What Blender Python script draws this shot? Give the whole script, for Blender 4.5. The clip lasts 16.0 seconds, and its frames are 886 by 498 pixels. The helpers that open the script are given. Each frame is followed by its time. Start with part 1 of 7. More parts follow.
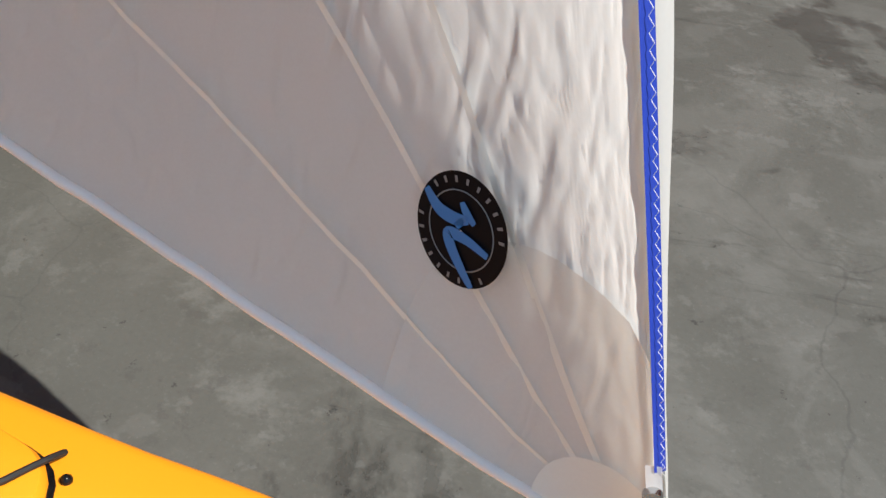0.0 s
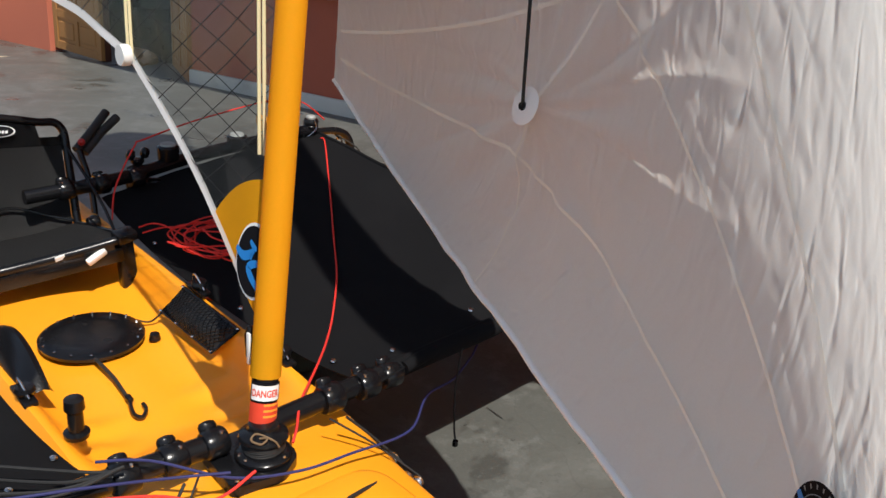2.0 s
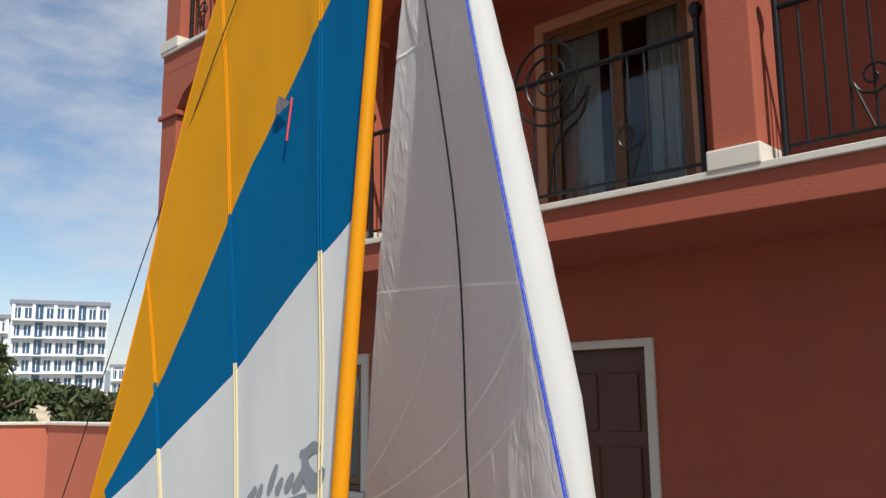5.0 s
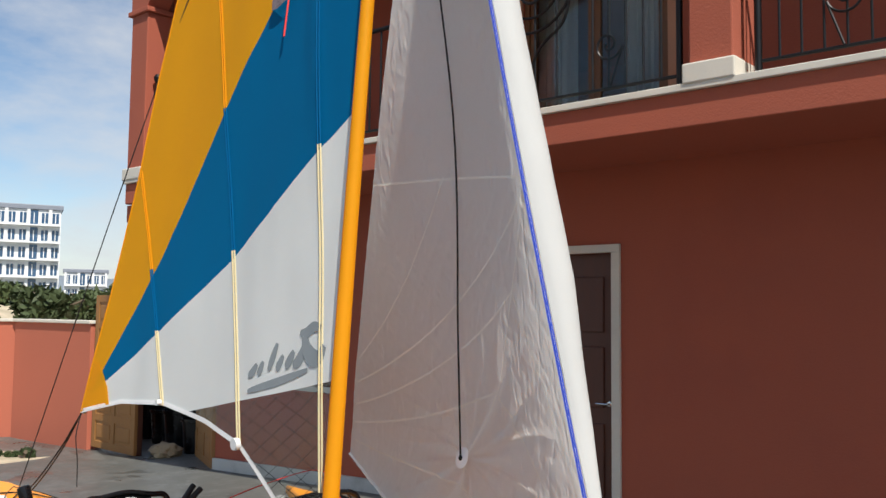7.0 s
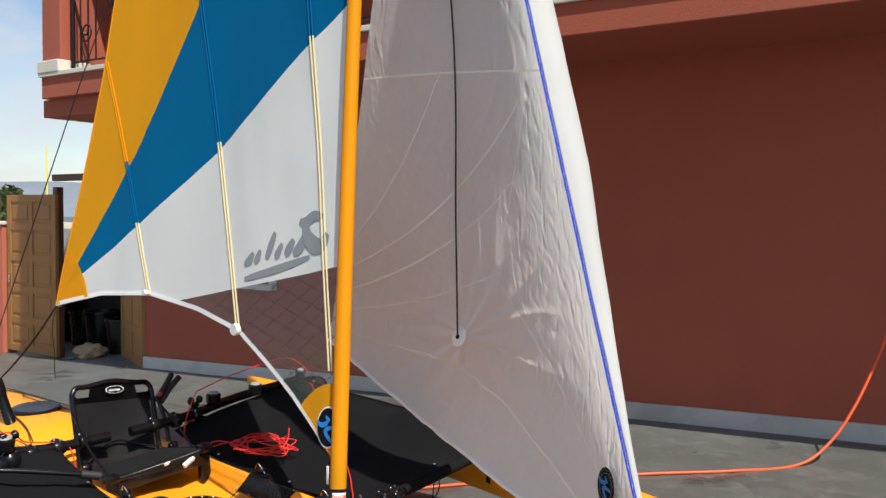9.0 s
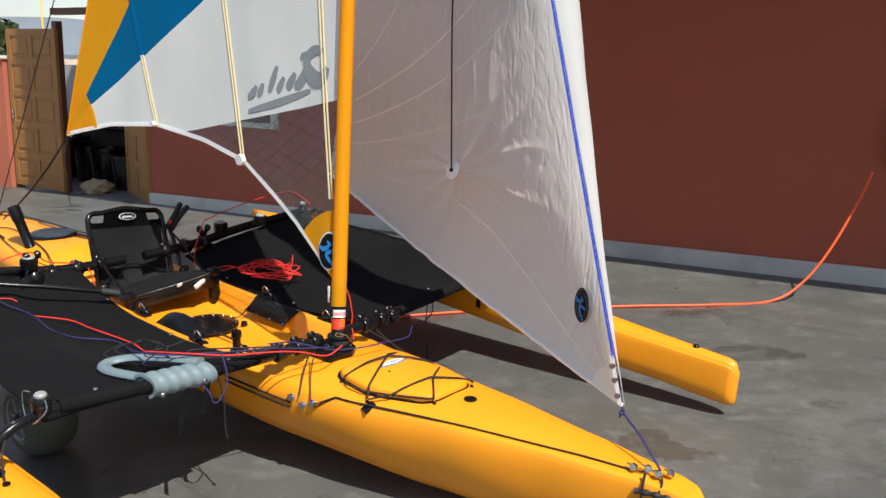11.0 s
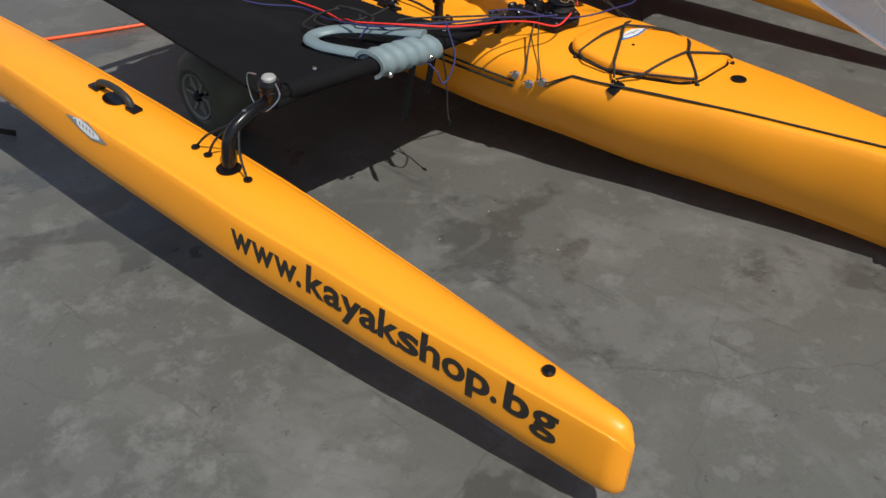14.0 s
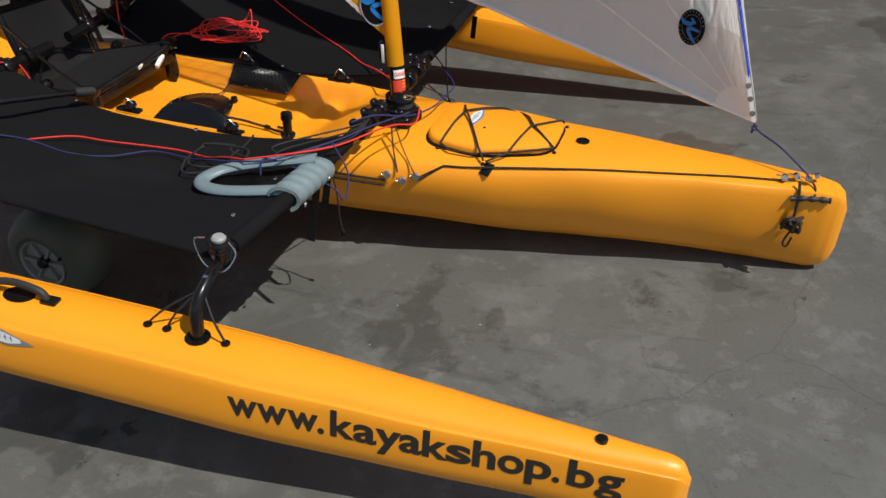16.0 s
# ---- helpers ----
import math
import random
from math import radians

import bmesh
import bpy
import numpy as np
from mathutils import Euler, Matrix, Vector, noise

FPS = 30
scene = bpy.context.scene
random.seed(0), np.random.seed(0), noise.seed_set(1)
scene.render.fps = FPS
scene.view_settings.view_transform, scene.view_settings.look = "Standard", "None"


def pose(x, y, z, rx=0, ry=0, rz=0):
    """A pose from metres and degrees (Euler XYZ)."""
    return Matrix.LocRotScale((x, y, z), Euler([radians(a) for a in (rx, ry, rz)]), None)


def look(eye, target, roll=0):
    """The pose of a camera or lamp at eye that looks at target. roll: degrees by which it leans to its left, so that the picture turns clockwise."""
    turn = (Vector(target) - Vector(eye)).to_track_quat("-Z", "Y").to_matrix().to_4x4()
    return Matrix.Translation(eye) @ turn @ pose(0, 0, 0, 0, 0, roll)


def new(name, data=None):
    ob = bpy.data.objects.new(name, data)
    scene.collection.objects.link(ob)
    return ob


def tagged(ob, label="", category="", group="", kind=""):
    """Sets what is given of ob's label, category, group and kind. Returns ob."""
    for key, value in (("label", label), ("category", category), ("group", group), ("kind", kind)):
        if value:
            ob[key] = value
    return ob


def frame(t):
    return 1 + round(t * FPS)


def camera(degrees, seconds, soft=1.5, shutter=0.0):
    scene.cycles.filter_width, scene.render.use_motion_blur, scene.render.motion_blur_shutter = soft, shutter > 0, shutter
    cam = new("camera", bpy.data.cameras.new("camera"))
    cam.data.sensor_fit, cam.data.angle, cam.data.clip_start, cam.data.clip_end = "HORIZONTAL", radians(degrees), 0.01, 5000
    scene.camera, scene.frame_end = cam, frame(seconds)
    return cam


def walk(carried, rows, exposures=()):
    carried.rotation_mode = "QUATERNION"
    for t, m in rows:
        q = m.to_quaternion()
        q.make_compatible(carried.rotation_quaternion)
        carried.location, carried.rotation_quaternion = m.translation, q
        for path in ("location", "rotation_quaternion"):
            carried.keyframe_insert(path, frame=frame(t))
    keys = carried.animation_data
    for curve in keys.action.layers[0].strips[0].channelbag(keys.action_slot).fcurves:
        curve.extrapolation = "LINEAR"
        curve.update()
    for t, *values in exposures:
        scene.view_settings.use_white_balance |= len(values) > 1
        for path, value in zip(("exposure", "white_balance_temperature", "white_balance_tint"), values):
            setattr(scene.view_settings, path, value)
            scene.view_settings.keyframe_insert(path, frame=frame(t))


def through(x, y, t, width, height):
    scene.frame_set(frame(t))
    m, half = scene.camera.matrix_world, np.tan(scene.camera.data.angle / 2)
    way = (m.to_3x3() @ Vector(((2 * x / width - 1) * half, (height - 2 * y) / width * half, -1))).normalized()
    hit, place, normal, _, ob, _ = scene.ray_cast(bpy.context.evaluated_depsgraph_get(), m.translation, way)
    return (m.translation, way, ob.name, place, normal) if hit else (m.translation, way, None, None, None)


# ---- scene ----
cam = camera(53.42, 16.0)
walk(cam, [
    (0, look((1.143, -0.482, 1.362), (1.000, 1.082, 0.124), 8.36)),
    (0.2, look((1.128, -0.574, 1.394), (0.852, 1.020, 0.218), 7.49)),
    (0.5, look((1.139, -0.661, 1.446), (0.619, 0.926, 0.346), 6.21)),
    (0.7, look((1.198, -0.684, 1.474), (0.487, 0.867, 0.429), 5.63)),
    (1, look((1.312, -0.730, 1.486), (0.374, 0.738, 0.504), 6.10)),
    (1.2, look((1.364, -0.748, 1.522), (0.316, 0.650, 0.549), 5.77)),
    (1.5, look((1.412, -0.778, 1.546), (0.215, 0.541, 0.636), 5.06)),
    (2, look((1.468, -0.896, 1.584), (0.109, 0.403, 0.902), 4.16)),
    (2.5, look((1.563, -1.091, 1.654), (0.148, 0.254, 1.221), 2.92)),
    (3, look((1.787, -1.193, 1.763), (0.312, 0.157, 1.726), 0.94)),
    (3.5, look((2.067, -1.213, 1.797), (0.540, 0.070, 1.945), -1.21)),
    (4, look((2.319, -1.402, 1.833), (0.787, -0.157, 2.150), -2.29)),
    (4.2, look((2.415, -1.474, 1.847), (0.869, -0.217, 2.024), -0.65)),
    (6.3, look((2.886, -2.016, 2.017), (1.522, -0.718, 2.691), -0.88)),
    (6.5, look((2.855, -2.019, 1.968), (1.455, -0.686, 2.480), -0.23)),
    (7, look((2.763, -1.994, 1.813), (1.310, -0.627, 1.960), 0.59)),
    (7.5, look((2.696, -2.033, 1.762), (1.263, -0.638, 1.791), -0.73)),
    (8, look((2.534, -2.168, 1.761), (1.205, -0.674, 1.745), -0.97)),
    (8.2, look((2.490, -2.238, 1.752), (1.203, -0.709, 1.699), -0.07)),
    (10.3, look((2.749, -2.553, 1.740), (1.449, -1.037, 1.635), 1.69)),
    (10.5, look((2.746, -2.567, 1.735), (1.454, -1.052, 1.548), 1.57)),
    (11, look((2.740, -2.570, 1.711), (1.486, -1.068, 1.297), 1.40)),
    (11.5, look((2.708, -2.585, 1.697), (1.443, -1.138, 1.145), 1.53)),
    (12, look((2.528, -2.579, 1.666), (1.204, -1.208, 1.061), 0.66)),
    (12.5, look((2.174, -2.547, 1.654), (0.826, -1.287, 0.881), -1.74)),
    (13, look((1.937, -2.528, 1.581), (0.719, -1.306, 0.569), -1.70)),
    (13.5, look((1.906, -2.575, 1.565), (0.770, -1.349, 0.466), -0.43)),
    (14, look((1.941, -2.647, 1.597), (0.794, -1.453, 0.476), -0.01)),
    (14.5, look((1.811, -2.815, 1.597), (0.756, -1.508, 0.512), 2.68)),
    (15, look((1.664, -3.044, 1.826), (0.803, -1.664, 0.662), -0.43)),
    (15.5, look((1.496, -3.035, 1.844), (0.738, -1.586, 0.692), -2.28)),
    (16, look((1.285, -3.093, 1.852), (0.711, -1.488, 0.806), -1.34)),
], exposures=[(0, 0.32), (0.5, 0.15), (1.5, 0.12), (2.5, 0.27), (4, 0.22), (7, 0.27), (8.2, 0.32), (10.5, 0.38), (11.5, 0.26), (12.5, 0.12), (14, -0.08), (16, -0.12)])

# world: clear sky with thin clouds, sun high over the bow
SUN = Vector((0.68, -0.23, 1.0)).normalized()
world = bpy.data.worlds.new("sky")
scene.world = world
world.use_nodes = True
wn, wl = world.node_tree.nodes, world.node_tree.links
bg = wn["Background"]
bg.inputs["Strength"].default_value = 0.104
sky = wn.new("ShaderNodeTexSky")
sky.sky_type = "NISHITA"
sky.sun_disc = False
sky.sun_elevation = math.asin(SUN.z)
sky.sun_rotation = math.atan2(SUN.x, SUN.y)
sky.air_density, sky.dust_density, sky.ozone_density = 1.0, 0.3, 1.5
w_co = wn.new("ShaderNodeTexCoord")
w_map = wn.new("ShaderNodeMapping")
w_map.inputs["Scale"].default_value = (2.2, 2.2, 5.5)
w_noise = wn.new("ShaderNodeTexNoise")
w_noise.inputs["Scale"].default_value = 1.6
w_noise.inputs["Detail"].default_value = 9
w_noise.inputs["Roughness"].default_value = 0.58
w_ramp = wn.new("ShaderNodeValToRGB")
w_ramp.color_ramp.elements[0].position, w_ramp.color_ramp.elements[1].position = 0.45, 0.68
w_ramp.color_ramp.elements[1].color = (0.8, 0.8, 0.8, 1)
w_mix = wn.new("ShaderNodeMix")
w_mix.data_type = "RGBA"
w_mix.inputs[7].default_value = (5.6, 5.75, 6.0, 1)
wl.new(w_co.outputs["Generated"], w_map.inputs["Vector"])
wl.new(w_map.outputs["Vector"], w_noise.inputs["Vector"])
wl.new(w_noise.outputs["Fac"], w_ramp.inputs["Fac"])
wl.new(w_ramp.outputs["Color"], w_mix.inputs[0])
wl.new(sky.outputs["Color"], w_mix.inputs[6])
wl.new(w_mix.outputs[2], bg.inputs["Color"])
sun = new("sun", bpy.data.lights.new("sun", "SUN"))
sun.data.energy, sun.data.angle, sun.data.color = 4.75, radians(0.55), (1.0, 0.95, 0.87)
sun.matrix_world = look(SUN * 30, (0, 0, 0))


# ---- materials ----
def rgb(c):
    return (c[0], c[1], c[2], 1.0)


def mat(name, col, rough=0.5, metal=0.0, vary=0.12, scale=6.0, bump=0.1, bscale=60.0, spec=0.5, stain=None, stain_at=(0.5, 0.62), stain_scale=1.2, stain_amt=0.7, rand=0.0, coat=0.0, stretch=(1, 1, 1), rvar=0.1, coords="Object", dist=0.002):
    """Surface with broad and fine variation, optional stains, and fine relief."""
    m = bpy.data.materials.new(name)
    m.use_nodes = True
    n, l = m.node_tree.nodes, m.node_tree.links
    b = n["Principled BSDF"]
    b.inputs["Metallic"].default_value = metal
    b.inputs["Specular IOR Level"].default_value = spec
    b.inputs["Coat Weight"].default_value = coat
    b.inputs["Coat Roughness"].default_value = 0.15
    co = n.new("ShaderNodeTexCoord")
    mp = n.new("ShaderNodeMapping")
    mp.inputs["Scale"].default_value = stretch
    l.new(co.outputs[coords], mp.inputs["Vector"])
    big = n.new("ShaderNodeTexNoise")
    big.inputs["Scale"].default_value, big.inputs["Detail"].default_value = scale, 6
    fine = n.new("ShaderNodeTexNoise")
    fine.inputs["Scale"].default_value, fine.inputs["Detail"].default_value = bscale, 4
    l.new(mp.outputs["Vector"], big.inputs["Vector"])
    l.new(mp.outputs["Vector"], fine.inputs["Vector"])
    mul = n.new("ShaderNodeMath")
    mul.operation = "MULTIPLY_ADD"
    mul.inputs[1].default_value, mul.inputs[2].default_value = 2 * vary, 1 - vary
    l.new(big.outputs["Fac"], mul.inputs[0])
    mul2 = n.new("ShaderNodeMath")
    mul2.operation = "MULTIPLY_ADD"
    mul2.inputs[1].default_value, mul2.inputs[2].default_value = vary, 1 - vary / 2
    l.new(fine.outputs["Fac"], mul2.inputs[0])
    tot = n.new("ShaderNodeMath")
    tot.operation = "MULTIPLY"
    l.new(mul.outputs[0], tot.inputs[0])
    l.new(mul2.outputs[0], tot.inputs[1])
    last = tot.outputs[0]
    if rand:
        oi = n.new("ShaderNodeObjectInfo")
        r = n.new("ShaderNodeMath")
        r.operation = "MULTIPLY_ADD"
        r.inputs[1].default_value, r.inputs[2].default_value = 2 * rand, 1 - rand
        l.new(oi.outputs["Random"], r.inputs[0])
        t2 = n.new("ShaderNodeMath")
        t2.operation = "MULTIPLY"
        l.new(last, t2.inputs[0])
        l.new(r.outputs[0], t2.inputs[1])
        last = t2.outputs[0]
    sc = n.new("ShaderNodeVectorMath")
    sc.operation = "SCALE"
    sc.inputs[0].default_value = col
    l.new(last, sc.inputs["Scale"])
    colour = sc.outputs[0]
    if stain:
        st = n.new("ShaderNodeTexNoise")
        st.inputs["Scale"].default_value, st.inputs["Detail"].default_value, st.inputs["Roughness"].default_value = stain_scale, 8, 0.62
        l.new(mp.outputs["Vector"], st.inputs["Vector"])
        rp = n.new("ShaderNodeMapRange")
        rp.inputs["From Min"].default_value, rp.inputs["From Max"].default_value = stain_at
        rp.inputs["To Max"].default_value = stain_amt
        l.new(st.outputs["Fac"], rp.inputs["Value"])
        mx = n.new("ShaderNodeMix")
        mx.data_type = "RGBA"
        l.new(rp.outputs["Result"], mx.inputs[0])
        l.new(colour, mx.inputs[6])
        mx.inputs[7].default_value = rgb(stain)
        colour = mx.outputs[2]
    l.new(colour, b.inputs["Base Color"])
    rr = n.new("ShaderNodeMapRange")
    rr.inputs["To Min"].default_value, rr.inputs["To Max"].default_value = max(0.02, rough - rvar), min(1, rough + rvar)
    l.new(big.outputs["Fac"], rr.inputs["Value"])
    l.new(rr.outputs["Result"], b.inputs["Roughness"])
    if bump:
        bp = n.new("ShaderNodeBump")
        bp.inputs["Strength"].default_value, bp.inputs["Distance"].default_value = bump, dist
        l.new(fine.outputs["Fac"], bp.inputs["Height"])
        l.new(bp.outputs["Normal"], b.inputs["Normal"])
    return m


def cloth(name, col, through=0.35, rough=0.6, wrinkle=0.5, wscale=9.0, stretch=(1, 1, 1), vary=0.06, clear=0.0):
    """Thin sailcloth: lets light through, with fine creases."""
    m = mat(name, col, rough, vary=vary, scale=2.0, bump=0, bscale=220, spec=0.12)
    n, l = m.node_tree.nodes, m.node_tree.links
    b = n["Principled BSDF"]
    src = b.inputs["Base Color"].links[0].from_socket
    co = n.new("ShaderNodeTexCoord")
    mp = n.new("ShaderNodeMapping")
    mp.inputs["Scale"].default_value = stretch
    w = n.new("ShaderNodeTexNoise")
    w.noise_type = "RIDGED_MULTIFRACTAL"
    w.inputs["Scale"].default_value, w.inputs["Detail"].default_value, w.inputs["Distortion"].default_value = wscale, 3, 0.6
    l.new(co.outputs["Object"], mp.inputs["Vector"])
    l.new(mp.outputs["Vector"], w.inputs["Vector"])
    bp = n.new("ShaderNodeBump")
    bp.inputs["Strength"].default_value, bp.inputs["Distance"].default_value = wrinkle, 0.006
    l.new(w.outputs["Fac"], bp.inputs["Height"])
    l.new(bp.outputs["Normal"], b.inputs["Normal"])
    tr = n.new("ShaderNodeBsdfTranslucent")
    l.new(src, tr.inputs["Color"])
    l.new(bp.outputs["Normal"], tr.inputs["Normal"])
    mx = n.new("ShaderNodeMixShader")
    mx.inputs[0].default_value = through
    out = n["Material Output"]
    l.new(b.outputs[0], mx.inputs[1])
    l.new(tr.outputs[0], mx.inputs[2])
    last = mx
    if clear:
        tp = n.new("ShaderNodeBsdfTransparent")
        m2 = n.new("ShaderNodeMixShader")
        m2.inputs[0].default_value = clear
        l.new(last.outputs[0], m2.inputs[1])
        l.new(tp.outputs[0], m2.inputs[2])
        last = m2
    l.new(last.outputs[0], out.inputs["Surface"])
    return m


def ground_mat():
    """Trowelled grey concrete with damp dark patches, pale worn patches, cracks and specks."""
    m = mat("concrete_ground", (0.102, 0.105, 0.096), 0.48, vary=0.2, scale=1.6, bump=0.22, bscale=90, rvar=0.18)
    n, l = m.node_tree.nodes, m.node_tree.links
    b = n["Principled BSDF"]
    col = b.inputs["Base Color"].links[0].from_socket
    co = n.new("ShaderNodeTexCoord")

    def layer(kind, scale, lo, hi, amt, c, detail=10, rough=0.62, dist=0.0, seed=0.0, stretch=(1, 1, 1)):
        nonlocal col
        mp = n.new("ShaderNodeMapping")
        mp.inputs["Location"].default_value = (seed, seed * 1.7, 0)
        mp.inputs["Scale"].default_value = stretch
        l.new(co.outputs["Object"], mp.inputs["Vector"])
        t = n.new("ShaderNodeTexNoise" if kind == "n" else "ShaderNodeTexVoronoi")
        t.inputs["Scale"].default_value = scale
        if kind == "n":
            t.inputs["Detail"].default_value, t.inputs["Roughness"].default_value, t.inputs["Distortion"].default_value = detail, rough, dist
        elif kind == "c":
            t.feature = "DISTANCE_TO_EDGE"
        l.new(mp.outputs["Vector"], t.inputs["Vector"])
        if kind == "c":
            wob = n.new("ShaderNodeTexNoise")
            wob.inputs["Scale"].default_value, wob.inputs["Detail"].default_value = 2.5, 6
            l.new(co.outputs["Object"], wob.inputs["Vector"])
            add = n.new("ShaderNodeMix")
            add.data_type = "RGBA"
            add.inputs[0].default_value = 0.22
            l.new(mp.outputs["Vector"], add.inputs[6])
            l.new(wob.outputs["Color"], add.inputs[7])
            l.new(add.outputs[2], t.inputs["Vector"])
        r = n.new("ShaderNodeMapRange")
        r.inputs["From Min"].default_value, r.inputs["From Max"].default_value = lo, hi
        r.inputs["To Max"].default_value = amt
        l.new(t.outputs["Fac" if kind == "n" else "Distance"], r.inputs["Value"])
        x = n.new("ShaderNodeMix")
        x.data_type = "RGBA"
        l.new(r.outputs["Result"], x.inputs[0])
        l.new(col, x.inputs[6])
        x.inputs[7].default_value = rgb(c)
        col = x.outputs[2]
        return r.outputs["Result"]

    layer("n", 0.55, 0.46, 0.64, 0.55, (0.078, 0.081, 0.074), seed=3.1)
    layer("n", 1.9, 0.52, 0.62, 0.34, (0.175, 0.18, 0.17), rough=0.68, dist=0.4, seed=1.3)
    layer("n", 4.6, 0.55, 0.64, 0.34, (0.215, 0.222, 0.21), rough=0.72, seed=9.3)
    layer("n", 13.0, 0.585, 0.62, 0.45, (0.078, 0.079, 0.075), rough=0.7, seed=6.1)
    damp = layer("n", 1.1, 0.575, 0.60, 0.6, (0.046, 0.048, 0.045), rough=0.62, dist=0.3, seed=7.7)
    layer("c", 0.33, 0.0014, 0.0004, 0.4, (0.055, 0.057, 0.055), seed=2.2)
    layer("c", 0.9, 0.0026, 0.0006, 0.3, (0.06, 0.062, 0.06), seed=11.7)
    layer("n", 70.0, 0.55, 0.68, 0.4, (0.062, 0.063, 0.06), rough=0.8, seed=17.9)
    layer("n", 120.0, 0.58, 0.68, 0.35, (0.19, 0.195, 0.185), rough=0.7, seed=31.4)
    layer("n", 34.0, 0.62, 0.70, 0.5, (0.06, 0.06, 0.056), rough=0.75, seed=14.2)
    layer("n", 0.9, 0.60, 0.64, 0.16, (0.25, 0.25, 0.235), rough=0.55, dist=0.8, seed=21.0)
    layer("v", 9.0, 0.022, 0.012, 0.7, (0.07, 0.07, 0.07), seed=4.4)
    layer("v", 3.2, 0.010, 0.007, 0.9, (0.5, 0.5, 0.48), seed=5.9)
    layer("v", 5.0, 0.07, 0.02, 0.45, (0.07, 0.072, 0.07), seed=8.8)
    layer("n", 3.4, 0.565, 0.6, 0.17, (0.2, 0.205, 0.195), rough=0.6, dist=0.5, seed=41.3)
    layer("n", 7.5, 0.6, 0.63, 0.26, (0.2, 0.206, 0.198), rough=0.66, seed=52.1)
    layer("n", 2.2, 0.6, 0.66, 0.5, (0.05, 0.052, 0.05), rough=0.7, dist=0.3, seed=37.7, stretch=(0.5, 4.5, 1))
    layer("n", 18.0, 0.655, 0.675, 0.75, (0.035, 0.036, 0.035), rough=0.7, seed=61.9)
    l.new(col, b.inputs["Base Color"])
    rr = b.inputs["Roughness"].links[0].from_socket
    x = n.new("ShaderNodeMath")
    x.operation = "MULTIPLY_ADD"
    x.inputs[1].default_value = -0.32
    l.new(damp, x.inputs[0])
    l.new(rr, x.inputs[2])
    l.new(x.outputs[0], b.inputs["Roughness"])
    return m


M_GROUND = ground_mat()
M_YEL = mat("yellow_polyethylene", (0.92, 0.335, 0.012), 0.41, vary=0.05, scale=3, bump=0.12, bscale=240, rvar=0.07, stain=(0.62, 0.25, 0.012), stain_scale=2.2, stain_at=(0.55, 0.75), stain_amt=0.35, dist=0.0006)
M_BLACK = mat("black_plastic", (0.006, 0.006, 0.007), 0.24, spec=0.32, vary=0.25, scale=14, bump=0.15, bscale=180, rvar=0.12)
M_BLKMET = mat("black_anodised_metal", (0.006, 0.006, 0.007), 0.24, spec=0.35, vary=0.2, scale=9, bump=0.04, rvar=0.1)
M_RUBBER = mat("black_rubber", (0.02, 0.02, 0.02), 0.6, vary=0.2, scale=12, bump=0.2)
M_MESH = mat("black_trampoline_fabric", (0.0075, 0.0075, 0.0085), 0.9, spec=0.1, vary=0.2, scale=3, bump=0.6, bscale=420, stain=(0.013, 0.013, 0.014), stain_scale=2.0, stain_at=(0.52, 0.72), stain_amt=0.5, dist=0.001)
M_SEATMESH = mat("black_seat_mesh", (0.02, 0.02, 0.021), 0.75, vary=0.3, scale=6, bump=0.8, bscale=300, dist=0.0015)
M_BLUEGREY = mat("blue_grey_plastic", (0.165, 0.222, 0.24), 0.45, vary=0.06, scale=8, bump=0.1, bscale=200)
M_GREY = mat("grey_rubber_cap", (0.3, 0.31, 0.3), 0.5, vary=0.12, scale=20, bump=0.1)
M_STEEL = mat("stainless_steel", (0.62, 0.62, 0.62), 0.22, metal=1.0, vary=0.08, scale=30, bump=0.03)
M_WHITEPL = mat("white_plastic", (0.75, 0.75, 0.73), 0.4, vary=0.05, scale=20, bump=0.05)
M_RED = mat("red_rope", (0.75, 0.03, 0.02), 0.7, vary=0.2, scale=60, bump=0.5, bscale=500)
M_BLUE = mat("dark_blue_rope", (0.018, 0.02, 0.1), 0.7, vary=0.2, scale=60, bump=0.5, bscale=500)
M_CORD = mat("black_cord", (0.012, 0.012, 0.012), 0.7, vary=0.2, scale=60, bump=0.4, bscale=500)
M_TWINE = mat("brown_twine", (0.16, 0.1, 0.05), 0.8, vary=0.25, scale=60, bump=0.5, bscale=500)
M_HOSE = mat("orange_hose", (0.85, 0.1, 0.02), 0.42, vary=0.08, scale=20, bump=0.1)
M_TYRE = mat("olive_balloon_tyre", (0.085, 0.09, 0.066), 0.55, vary=0.2, scale=5, bump=0.15, bscale=120, stain=(0.13, 0.127, 0.1), stain_scale=3, stain_amt=0.4)
M_RIM = mat("grey_plastic_rim", (0.25, 0.25, 0.235), 0.55, vary=0.2, scale=9, bump=0.1)
M_SAILO = cloth("orange_sailcloth", (0.88, 0.4, 0.012), 0.45, wrinkle=0.12, wscale=5)
M_SAILB = cloth("blue_sailcloth", (0.0, 0.17, 0.4), 0.5, wrinkle=0.12, wscale=5)
M_SAILW = cloth("white_sailcloth", (0.84, 0.88, 0.86), 0.42, wrinkle=0.14, wscale=4, stretch=(2.5, 2.5, 0.7))
M_BATTEN = cloth("cream_batten_sleeve", (0.78, 0.68, 0.42), 0.3, wrinkle=0.1)
M_SPIN = cloth("thin_white_nylon", (0.965, 0.972, 0.948), 0.6, wrinkle=1.2, wscale=10, stretch=(2.6, 2.6, 0.8))
